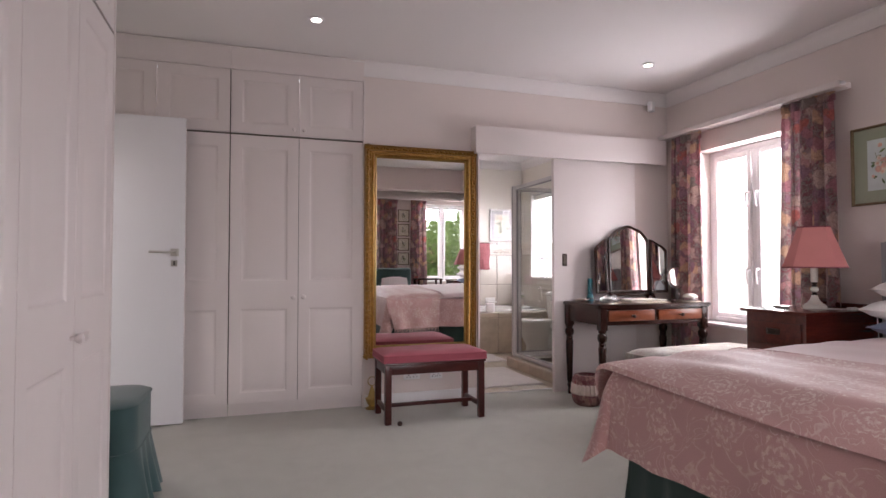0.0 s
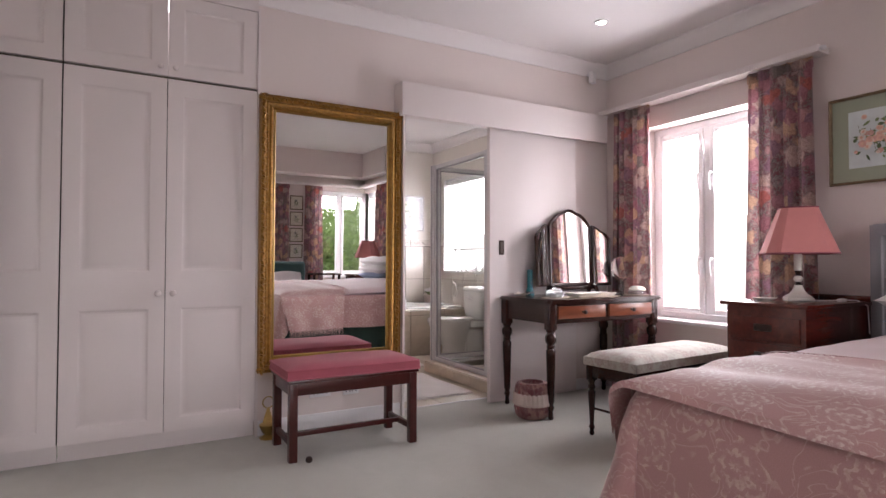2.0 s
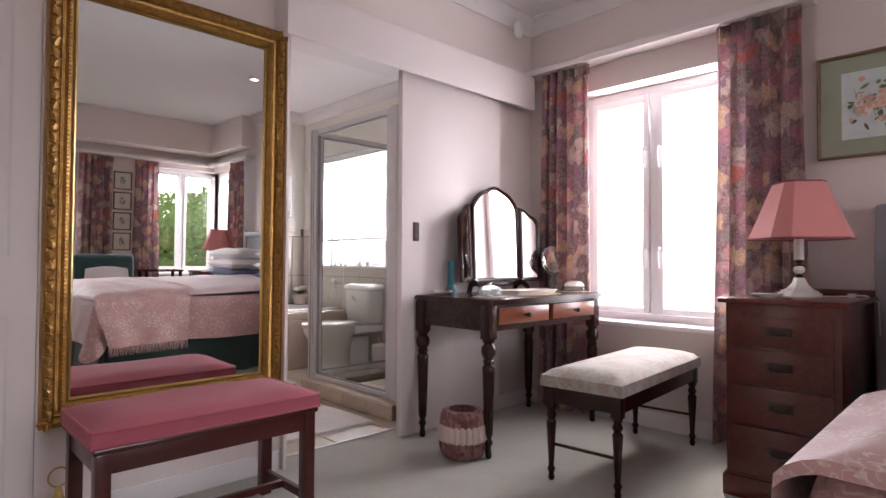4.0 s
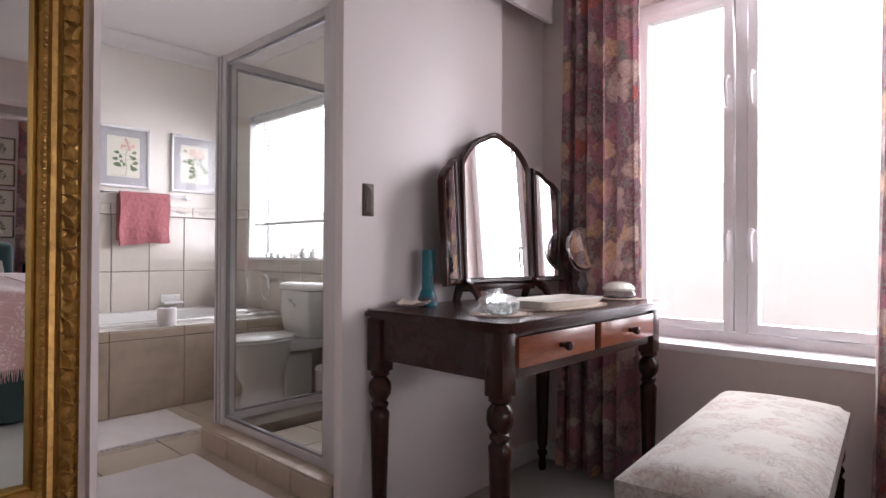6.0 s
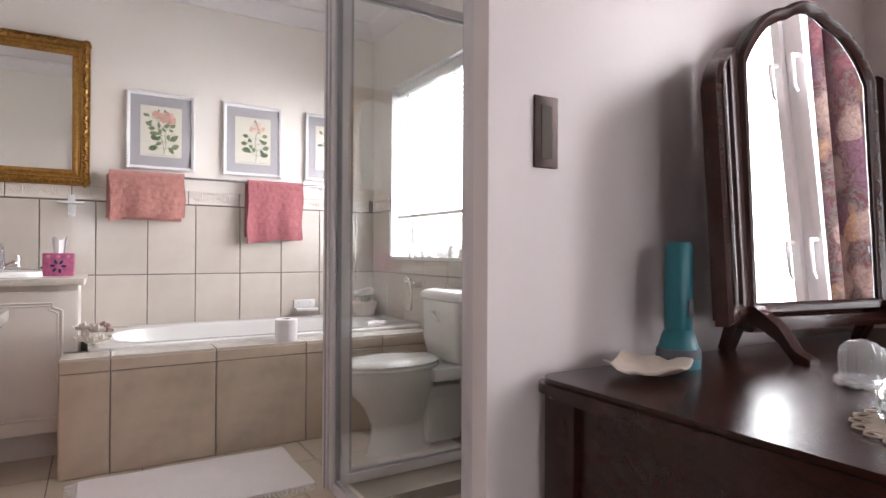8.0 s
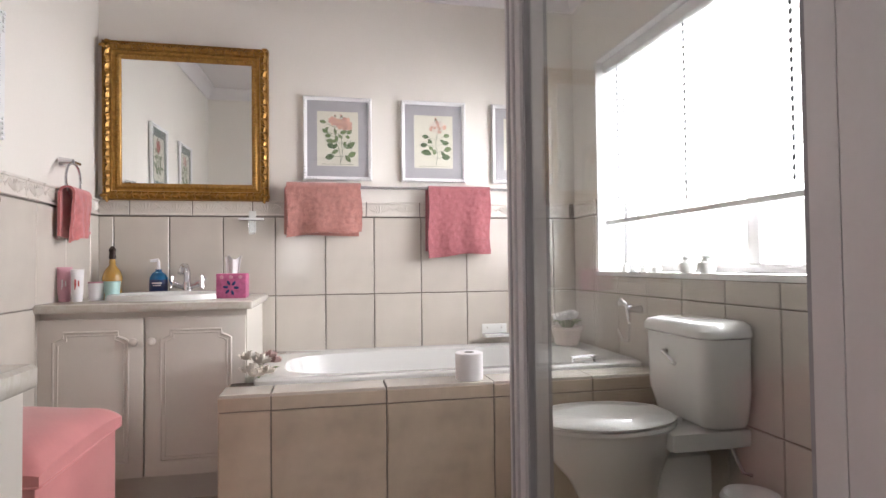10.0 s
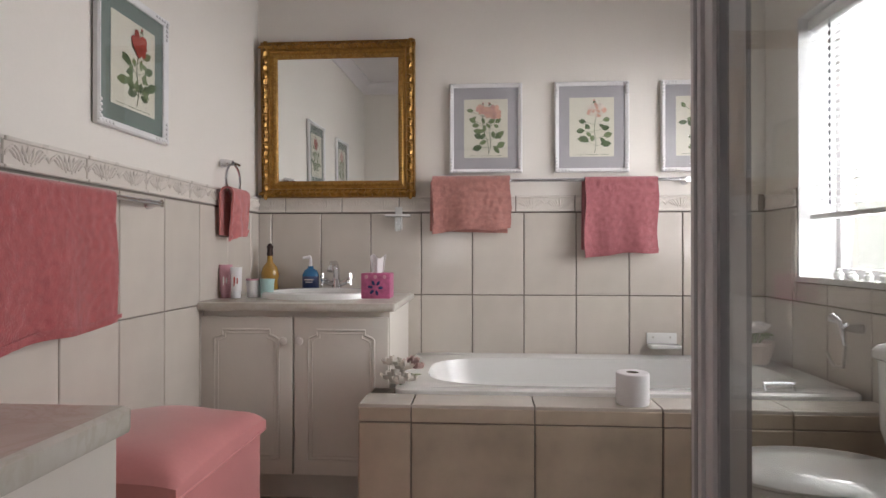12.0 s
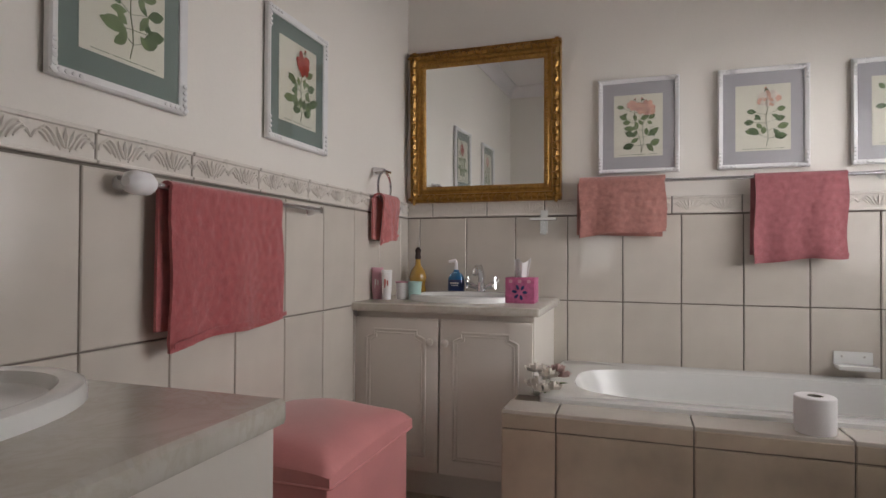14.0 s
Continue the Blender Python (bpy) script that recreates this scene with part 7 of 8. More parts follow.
# ---- bathroom: shower ----
def shower():
    t = thing("shower_enclosure", 2.62, 4.36, 0.10, 0, "aluminium-framed glass shower enclosure on a tiled kerb", "shower")
    L, W, H = 0.93, 0.91, 1.775

    def panel(name, x0, y0, x1, y1, s=0.034):
        dx, dy = x1 - x0, y1 - y0
        along = "y" if abs(dy) > abs(dx) else "x"

        def bar(a0, a1, z0, z1, th):
            return (x0 - th, y0 + a0, z0, x0 + th, y0 + a1, z1) if along == "y" else (x0 + a0, y0 - th, z0, x0 + a1, y0 + th, z1)

        n = abs(dy) if along == "y" else abs(dx)
        p = part(name, boxes(bar(0, s, 0, H, 0.016), bar(n - s, n, 0, H, 0.016), bar(s, n - s, 0, s, 0.014), bar(s, n - s, H - s, H, 0.014), bevel=0.003), M["alu"], t)
        part("inner_bead", boxes(bar(s, s + 0.012, s, H - s, 0.008), bar(n - s - 0.012, n - s, s, H - s, 0.008), bar(s + 0.012, n - s - 0.012, s, s + 0.012, 0.008), bar(s + 0.012, n - s - 0.012, H - s - 0.012, H - s, 0.008)), M["bead_grey"], p, "grey rubber glazing bead", False)
        g = part("pane", boxes(bar(s + 0.006, n - s - 0.006, s + 0.006, H - s - 0.006, 0.002)), M["shower_glass"], p, "", False)
        g.visible_shadow = False
        return p

    panel("door_panel", 0, 0.035, 0, L - 0.03)
    panel("side_panel", 0.03, L, W, L)
    part("corner_post", boxes((-0.022, L - 0.026, -0.002, 0.026, L + 0.024, H + 0.004), bevel=0.004), M["alu"], t)
    part("corner_groove", boxes((-0.0235, L - 0.012, 0.0, -0.0205, L + 0.002, H), (-0.004, L - 0.0275, 0.0, 0.01, L - 0.0245, H)), M["bead_grey"], t, "grey seal groove", False)
    part("wall_post", boxes((-0.024, -0.075, -0.002, 0.024, 0.028, H + 0.004), (-0.03, -0.05, 0, -0.024, -0.03, H), bevel=0.004), M["alu"], t)
    part("wall_channel", one(W, L - 0.02, 0, W + 0.018, L + 0.02, H, 0.003), M["alu"], t)
    return t


shower()
kerb = thing("shower_kerb", 2.53, 4.285, 0, 0, "sand-tiled shower kerb and tray", "shower tray")
part("core", boxes((0.008, 0, 0, 0.17, 1.012, 0.09), (0.17, 0.85, 0, 1.015, 1.012, 0.09), (0.17, 0, 0, 1.015, 0.85, 0.035)), M["grout"], kerb, "grouted core", False)
for k in range(4):
    tile(kerb, 0.255 * k + 0.002, 0.002, 0.255 * (k + 1) - 0.002, 0.088, pose(0.008, 1.012, 0, 0, 0, -90), M["bath_tile"])
    tile(kerb, 0.255 * k + 0.002, 0.0, 0.255 * (k + 1) - 0.002, 0.158, pose(0.003, 1.012, 0.09, 0, 0, -90) @ pose(0, 0, 0, -90, 0, 0), M["bath_tile"])
for k in range(4):
    tile(kerb, 0.25 * k + 0.004, 0.002, 0.25 * (k + 1), 0.088, pose(1.012, 1.004, 0, 0, 0, 180), M["bath_tile"])
for i in range(3):
    for j in range(3):
        tile(kerb, 0.28 * i, 0.28 * j, 0.28 * i + 0.274, 0.28 * j + 0.274, pose(0.173, 0.003, 0.035, -90, 0, 0), M["floor_tile"])

# ---- bathroom: window, blind and sill ----
bw = thing("window_5", 0, 0, 0, 0, "white-reveal aluminium sliding window, overlit by daylight", "window", kind="structure")
fx = EAST + 0.15
part("window_frame", boxes((fx, 5.30, 0.89, fx + 0.05, 5.335, 1.99), (fx, 6.685, 0.89, fx + 0.05, 6.72, 1.99), (fx, 5.335, 0.89, fx + 0.05, 6.685, 0.925), (fx, 5.335, 1.955, fx + 0.05, 6.685, 1.99), (fx, 5.77, 0.925, fx + 0.05, 5.83, 1.955), bevel=0.004), M["alu"], bw)
for y0, y1 in ((5.335, 5.77), (5.83, 6.685)):
    p = part("pane", one(fx + 0.02, y0, 0.925, fx + 0.024, y1, 1.955), M["glass"], bw, "", False)
    p.visible_shadow = False
part("window_sill", one(EAST - 0.012, 5.29, 0.868, fx, 6.73, 0.892, 0.004), M["ceramic"], bw, "white tiled sill")
part("reveal", boxes((EAST - 0.004, 6.712, 0.892, fx, 6.72, 1.99), (EAST - 0.004, 5.30, 0.892, fx, 5.308, 1.99), (EAST - 0.004, 5.308, 1.982, fx, 6.712, 1.99)), M["pvc"], bw, "white plastered reveal", False)

blind = thing("venetian_blind", EAST + 0.06, 5.32, 1.13, 0, "white venetian blind lowered three-quarters, slats open", "blind")
part("headrail", one(-0.03, 0, 0.795, 0.03, 1.385, 0.845, 0.004), M["blind"], blind)
rail = part("bottom_rail", one(-0.024, 0, 0, 0.024, 1.385, 0.022, 0.005), M["blind"], blind)
slat_mesh = None
for k in range(25):
    if slat_mesh is None:
        bm = sheet(1, 4, lambda u, v: (-0.022 + 0.044 * v, 1.38 * u + 0.0025, 0.004 * math.sin(math.pi * v)), 0.0012)
        slat_mesh = mesh_of("slat", bm)
        slat_mesh.materials.append(M["slat"])
    s = new("slat", slat_mesh)
    s.parent = blind
    s.matrix_local = pose(0, 0, 0.05 + 0.0305 * k, 0, -10, 0)
for y in (0.16, 0.70, 1.24):
    cord = part("ladder_cord", tube([(-0.026, y, 0.02), (-0.026, y, 0.80)], 0.0016, 5), M["grey_mat"], blind, "thin blind cord")
    part("cord_knots", boxes(*[(-0.030, y - 0.004, 0.056 + 0.0305 * k, -0.0245, y + 0.004, 0.072 + 0.0305 * k) for k in range(24)]), M["grey_plastic"], cord, "short dark ladder loops", False)

rng = random.Random(9)
for k, (y, r, hgt) in enumerate(((6.50, 0.018, 0.04), (6.42, 0.02, 0.03), (6.33, 0.016, 0.035), (6.24, 0.022, 0.04), (6.02, 0.035, 0.075), (5.90, 0.034, 0.08))):
    o = thing("sill_ornament", EAST + 0.03, y, 0.892, rng.uniform(0, 90), "small cream shell or pottery ornament on the sill", "ornament", "sill ornaments")
    part("figure", lathe([(r * 0.7, 0), (r, hgt * 0.25), (r * 0.95, hgt * 0.5), (r * 0.5, hgt * 0.68), (r * 0.62, hgt * 0.82), (r * 0.2, hgt)], 14), M["ceramic"], o)

# ---- bathroom: rails, towels, mirror and prints ----
def wall_rail(x, y, z, rz, length, knob_end=False):
    """A towel rail on a wall; local -y faces the room."""
    t = thing("towel_rail", x, y, z, rz, "chrome towel rail on the tiled wall", "rail", "towel rails")
    part("bar", tube([(0.01, -0.055, 0), (length - 0.01, -0.055, 0)], 0.008, 10), M["chrome"], t)
    for k, px in enumerate((0.0, length)):
        if knob_end and k == 0:
            part("end_knob", moved(lathe([(0.012, 0), (0.024, 0.01), (0.028, 0.03), (0.026, 0.06), (0.016, 0.075)], 16), pose(px - 0.03, -0.055, 0, 0, 90, 0)), M["pvc"], t, "rounded white plastic end cap")
        part("bracket", tube([(px, 0, 0), (px, -0.03, 0), (px, -0.055, 0)], [0.022, 0.011, 0.013], 12), M["chrome"], t)
    return t


wall_rail(2.30, 6.992, 1.335, 0, 0.87)
wall_rail(1.093, 5.225, 1.155, 90, 0.80, True)


def towel(x, y, z, rz, width, front, back, material, seed, label, group="towels"):
    """A folded towel over a bar along local x; it hangs to local -y in front and +y behind."""
    t = thing("towel", x, y, z, rz, label, "towel", group)
    rng = random.Random(seed)
    p1, p2 = rng.uniform(0, 6), rng.uniform(0, 6)
    r = 0.016
    total = front + back + math.pi * r

    def f(u, v):
        s = v * total
        px = (u - 0.5) * width
        if s < front:
            d = front - s
            q = d / front
            w = 0.012 * math.sin(7 * u + p1) * q + 0.008 * math.sin(15 * u + p2) * q 
            fluff = 0.003 * noise.noise((45 * px, 45 * d, seed)) + 0.0016 * noise.noise((170 * px, 170 * d, seed))
            return (px * (1 + 0.03 * d) + 0.02 * d * math.sin(p1) + 0.004 * math.sin(22 * d + p2), -r - 0.004 + w * 0.8 - 0.01 * d - fluff, -d - (0.022 * (0.5 - u) + 0.006 * math.sin(9 * u + p1)) * q * (0.4 + front) - 0.012 * q * (1 - u) ** 6)
        if s < front + math.pi * r:
            a = (s - front) / r
            return (px, -r * math.cos(a) - 0.004 * math.cos(a), r * math.sin(a))
        d = s - front - math.pi * r
        return (px * (1 + 0.05 * d) - 0.012, r + 0.003 - 0.004 * math.sin(6 * u) * d, -d - 0.01 * u)

    cloth = part("cloth", sheet(64, 80, f, 0.009), material, t)
    hem = sheet(20, 1, lambda u, v: ((u - 0.5) * width * (1 + 0.03 * front) + 0.02 * front * math.sin(p1), -r - 0.014 - 0.01 * front + 0.8 * (0.010 * math.sin(7 * u + p1) + 0.006 * math.sin(15 * u + p2)), -front + 0.012 + 0.012 * v - (0.022 * (0.5 - u) + 0.006 * math.sin(9 * u + p1)) * (0.4 + front) - 0.012 * (1 - u) ** 6), 0.002)
    part("hem", hem, material, cloth, "stitched hem band")
    return t


towel(2.155, 6.937, 1.335, 0, 0.37, 0.235, 0.24, M["towel_pale"], 1, "faded salmon-pink towel folded over the rail")
towel(2.86, 6.937, 1.335, 0, 0.335, 0.35, 0.33, M["towel_plum"], 2, "dusty rose towel folded over the rail")
towel(1.148, 5.535, 1.155, 90, 0.45, 0.372, 0.345, M["towel"], 3, "large coral-rose bath towel over the rail")
ring_ = thing("towel_ring", 1.093, 6.58, 1.375, 90, "chrome towel ring on the wall", "ring")
part("bracket", tube([(0, 0, 0), (0, -0.05, 0)], [0.02, 0.012], 10), M["chrome"], ring_)
part("arm", tube([(0, -0.05, 0.0), (0.06, -0.05, 0.0)], 0.007, 8), M["chrome"], ring_)
part("hoop", tube([(0.07 * math.sin(a), -0.05, -0.075 + 0.07 * math.cos(a)) for a in [2 * math.pi * k / 20 for k in range(20)]], 0.005, 6, closed=True), M["chrome"], ring_)
towel(1.145, 6.60, 1.245, 90, 0.17, 0.185, 0.18, M["hand_towel"], 4, "small coral-rose hand towel in the ring")

gm = thing("wall_mirror", 1.118, 6.992, 1.262, 0, "square carved gilt mirror above the basin", "mirror")
gm.matrix_world = pose(1.118, 6.990, 1.262, 1.5, 0, 0)
ornate_frame(gm, 0.765, 0.765, 0.088, 0.036, M["gilt"], 0.034)
part("glass", one(0.083, -0.014, 0.083, 0.682, -0.009, 0.682), M["mirror"], gm, "clear silvered mirror glass", False)

PRINTS = ((M["petal_peach"], M["petal_pink"]), (M["petal_white"], M["petal_peach"]), (M["petal_peach"], M["petal_white"]))
for k, x in enumerate((2.05, 2.558, 3.06)):
    framed_print(x, 6.994, 1.378, 0, 0.352, 0.436, 0.02, M["white_frame"], M["grey_mat"], 0.05, PRINTS[k], 20 + k, "white-framed botanical rose print in a grey mount", 2 - (k == 1), True, "rose prints")
framed_print(1.091, 5.765, 1.368, 90, 0.37, 0.435, 0.022, M["white_frame"], M["green_mat"], 0.048, (M["petal_red"], M["petal_red"]), 31, "white-framed red rose print in a green mount", 1, True, "rose prints")
framed_print(1.091, 5.05, 1.355, 90, 0.37, 0.435, 0.022, M["white_frame"], M["green_mat"], 0.048, (M["petal_pink"], M["petal_peach"]), 32, "white-framed pink rose print in a green mount", 1, True, "rose prints")

# a white soap dish on the wall, and a tumbler holder
sd = thing("soap_dish", 3.06, 6.99, 0.555, 0, "white ceramic soap dish fixed to the tiles", "dish")
part("plate", one(-0.07, -0.012, 0, 0.07, 0, 0.055, 0.005), M["ceramic"], sd)
part("tray", one(-0.07, -0.085, -0.012, 0.07, -0.012, 0.006, 0.006), M["ceramic"], sd)
for dx in (-0.04, 0.04):
    part("screw", moved(lathe([(0.005, 0), (0.003, 0.003)], 8), pose(dx, -0.012, 0.035, 90, 0, 0)), M["steel"], sd)
th = thing("toothbrush_holder", 1.80, 6.99, 1.165, 0, "white toothbrush holder on the tiled wall", "holder")
part("shelf", one(-0.06, -0.07, 0.0, 0.06, 0, 0.012, 0.004), M["ceramic"], th)
part("stem", one(-0.018, -0.012, -0.06, 0.018, 0, 0.05, 0.004), M["ceramic"], th)
part("cup", lathe([(0.014, -0.07), (0.016, 0.0)], 12, at=(0, -0.04, 0)), M["crystal"], th)

# ---- bathroom: small things ----
M["tissue"] = plain("white_tissue", (0.82, 0.8, 0.8), 0.9, 0.03, 200, 8, 0.2)
M["hot_pink"] = plain("pink_patterned_card", (0.50, 0.12, 0.25), 0.5, 0.35, 90, 40, 0.02)
M["soap_blue"] = plain("blue_soap_liquid", (0.02, 0.16, 0.36), 0.2, 0.1, 30, 8, 0.0, coat=0.4)
M["amber"] = plain("amber_oil", (0.44, 0.25, 0.05), 0.15, 0.1, 20, 8, 0.0, coat=0.6)
M["pale_pink"] = plain("pale_pink_plastic", (0.62, 0.32, 0.38), 0.4, 0.05, 40, 8, 0.0)
M["mint"] = plain("pale_mint_plastic", (0.42, 0.62, 0.58), 0.4, 0.05, 40, 8, 0.0)
M["navy"] = plain("navy_label", (0.01, 0.03, 0.12), 0.4, 0.05, 40, 8, 0.0)

roll = thing("toilet_roll", 2.71, 6.16, BATH_TOP + 0.001, 0, "white toilet roll standing on the bath ledge", "toilet roll")
part("paper", lathe([(0.052, 0), (0.054, 0.003), (0.054, 0.102), (0.051, 0.105), (0.021, 0.105), (0.02, 0.09)], 32, cap=False), M["tissue"], roll)
part("core", lathe([(0.0205, 0.0), (0.0205, 0.1045), (0.019, 0.1045), (0.019, 0.0)], 20, cap=False), M["grout"], roll, "brown card core")


def rose_flower(parent, c, r, material, rng, name="flower"):
    bm = bmesh.new()
    for ringk, (rad, cnt, tilt) in enumerate(((1.0, 6, 0.35), (0.7, 5, 0.7), (0.4, 4, 1.1))):
        for i in range(cnt):
            a = 2 * math.pi * i / cnt + ringk * 0.5
            base = Vector(c)
            d = Vector((math.cos(a), math.sin(a), 0))
            side = Vector((-math.sin(a), math.cos(a), 0))
            up = Vector((0, 0, 1))
            tip = base + d * r * rad * math.cos(tilt) + up * r * (0.3 + math.sin(tilt) * 0.6)
            mid = base + d * r * rad * 0.6
            v = [bm.verts.new(p) for p in (base, mid - side * r * 0.42 * rad + up * r * 0.15, tip - side * r * 0.3 * rad, tip + side * r * 0.3 * rad, mid + side * r * 0.42 * rad + up * r * 0.15)]
            bm.faces.new(v)
    return part(name, bm, material, parent)


M["shell_white"] = plain("cream_white_petal", (0.82, 0.77, 0.70), 0.8, 0.12, 70, 20, 0.2)
M["shell_pink"] = plain("dusty_pink_petal", (0.58, 0.40, 0.37), 0.8, 0.15, 70, 20, 0.2)
posy = thing("flower_posy", 1.885, 6.29, BATH_TOP + 0.02, 0, "posy of cream and pink artificial roses on the bath corner", "flowers")
rng = random.Random(4)
for p, r, mm in (((0, -0.02, 0.02), 0.052, "shell_white"), ((0.035, 0.0, 0.055), 0.045, "shell_white"), ((-0.015, 0.03, 0.065), 0.045, "shell_white"), ((0.06, 0.045, 0.07), 0.036, "shell_pink"), ((0.02, -0.05, 0.015), 0.04, "shell_white"), ((0.075, 0.07, 0.045), 0.036, "shell_pink"), ((0.055, -0.03, 0.02), 0.038, "shell_white")):
    rose_flower(posy, p, r, M[mm], rng)
bm = bmesh.new()
for k in range(4):
    a = rng.uniform(0, 6.28)
    tube([(0.02, 0, 0.0), (0.02 + 0.03 * math.cos(a), 0.02 + 0.04 * math.sin(a), 0.03), (0.03 + 0.07 * math.cos(a), 0.02 + 0.06 * math.sin(a), 0.02 + 0.03 * rng.random())], [0.002, 0.006, 0.001], 4, bm)
part("leaves", bm, M["leaf"], posy, kind="stuff")

pot = thing("flower_pot", 3.41, 6.82, BATH_TOP + 0.02, 0, "cream ribbed pot of white flowers on the bath corner", "plant pot")
part("pot", cut_ribs(lathe([(0.055, 0), (0.06, 0.01), (0.075, 0.075), (0.08, 0.08), (0.08, 0.095), (0.07, 0.095), (0.06, 0.06)], 40), 12, 0.03), M["cream_frill"], pot)
for k in range(9):
    a = 2 * math.pi * k / 9
    rr = 0.045 if k % 2 else 0.02
    rose_flower(pot, (rr * math.cos(a), rr * math.sin(a), 0.125 + 0.03 * rng.random()), 0.042, M["tissue"], rng)
bm = bmesh.new()
for k in range(16):
    a, rr = rng.uniform(0, 6.28), rng.uniform(0.03, 0.09)
    tube([(0.2 * rr * math.cos(a), 0.2 * rr * math.sin(a), 0.08), (0.6 * rr * math.cos(a), 0.6 * rr * math.sin(a), 0.13), (rr * math.cos(a), rr * math.sin(a), 0.10 + 0.05 * rng.random())], [0.002, 0.009, 0.001], 4, bm)
part("leaves", bm, M["leaf"], pot, kind="stuff")

bath_tap = thing("bath_mixer", 3.54, 6.52, 0.61, 90, "chrome wall-mounted bath mixer with two handles", "tap")
for dx in (-0.09, 0.09):
    part("handle", moved(lathe([(0.034, 0), (0.034, 0.006), (0.016, 0.02), (0.014, 0.04), (0.026, 0.045), (0.024, 0.06), (0.006, 0.066)], 16), pose(dx, 0, 0, 90, 0, 0) @ Matrix.Diagonal((1, 1, 1, 1))), M["chrome"], bath_tap)
part("spout", tube([(0, 0, -0.04), (0, -0.05, -0.04), (0, -0.10, -0.05), (0, -0.13, -0.07)], [0.018, 0.013, 0.012, 0.013], 10), M["chrome"], bath_tap)
for ob in bath_tap.children:
    ob.matrix_local = pose(0, 0, 0, 0, 0, 180) @ ob.matrix_local
hand = thing("hand_shower", 3.54, 6.30, 0.725, 0, "chrome hand-shower holder with its hose", "shower")
part("bracket", tube([(0, 0, 0), (-0.05, 0, 0.0), (-0.06, 0, 0.01)], [0.02, 0.011, 0.016], 10), M["chrome"], hand)
part("handset", tube([(-0.06, 0.0, -0.06), (-0.062, 0.02, 0.02), (-0.065, 0.06, 0.03)], [0.008, 0.011, 0.02], 10), M["chrome"], hand)
part("hose", tube([(-0.06, 0, -0.06), (-0.055, 0.02, -0.14), (-0.04, 0.10, -0.15), (-0.02, 0.18, -0.11)], 0.006, 8), M["steel"], hand)

box_t = thing("tissue_box", 1.765, 6.60, VAN_TOP + 0.001, 0, "pink patterned tissue box with a tissue pulled up", "tissue box")
part("carton", one(-0.06, -0.055, 0, 0.06, 0.055, 0.105, 0.003), M["hot_pink"], box_t)
for sx in (-1, 0, 1):
    part("dot", moved(lathe([(0.008, 0), (0.007, 0.0015)], 10), pose(sx * 0.038, -0.055, 0.09, 90, 0, 0)), M["pale_pink"], box_t, "pale printed dot")
for a in range(6):
    part("printed_petal", moved(lathe([(0.011, 0), (0.009, 0.0012)], 10, sx=1.0, sy=0.55), pose(0.022 * math.cos(a), -0.055, 0.045 + 0.022 * math.sin(a), 90, 0, 0) @ pose(0, 0, 0, 0, 0, 57 * a)), M["navy"], box_t, "dark printed flower petal")
part("tissue", sheet(8, 8, lambda u, v: ((u - 0.5) * (0.05 + 0.02 * v), 0.012 * math.sin(9 * u) + 0.01 * v, 0.10 + 0.075 * v + 0.01 * math.sin(8 * u)), 0.0015), M["tissue"], box_t, "crumpled white tissue")

pump = thing("soap_pump", 1.385, 6.90, VAN_TOP + 0.001, 0, "blue liquid soap pump bottle", "bottle")
part("bottle", lathe([(0.036, 0), (0.04, 0.006), (0.04, 0.085), (0.03, 0.105), (0.014, 0.115), (0.014, 0.125)], 24, sy=0.65), M["soap_blue"], pump)
part("label", lathe([(0.0405, 0.02), (0.0412, 0.022), (0.0412, 0.075), (0.0405, 0.077)], 24, sy=0.66, cap=False), M["navy"], pump, "dark blue label")
part("lettering", boxes((-0.022, -0.0285, 0.058, 0.022, -0.0275, 0.064), (-0.018, -0.0285, 0.048, 0.018, -0.0275, 0.052)), M["tissue"], pump, "white unreadable lettering", False)
part("pump_head", tube([(0, 0, 0.125), (0, 0, 0.165), (0, -0.004, 0.17), (-0.035, -0.01, 0.165)], [0.009, 0.006, 0.009, 0.006], 8), M["pvc"], pump, "clear white pump")
oil = thing("oil_bottle", 1.185, 6.90, VAN_TOP + 0.001, 0, "amber bath-oil bottle with a wax-capped stopper", "bottle")
part("body", lathe([(0.038, 0), (0.043, 0.01), (0.036, 0.05), (0.044, 0.085), (0.034, 0.12), (0.015, 0.145), (0.012, 0.175)], 20), M["amber"], oil)
part("stopper", lathe([(0.014, 0.175), (0.016, 0.185), (0.013, 0.205), (0.017, 0.22), (0.006, 0.235)], 10), M["bronze"], oil)
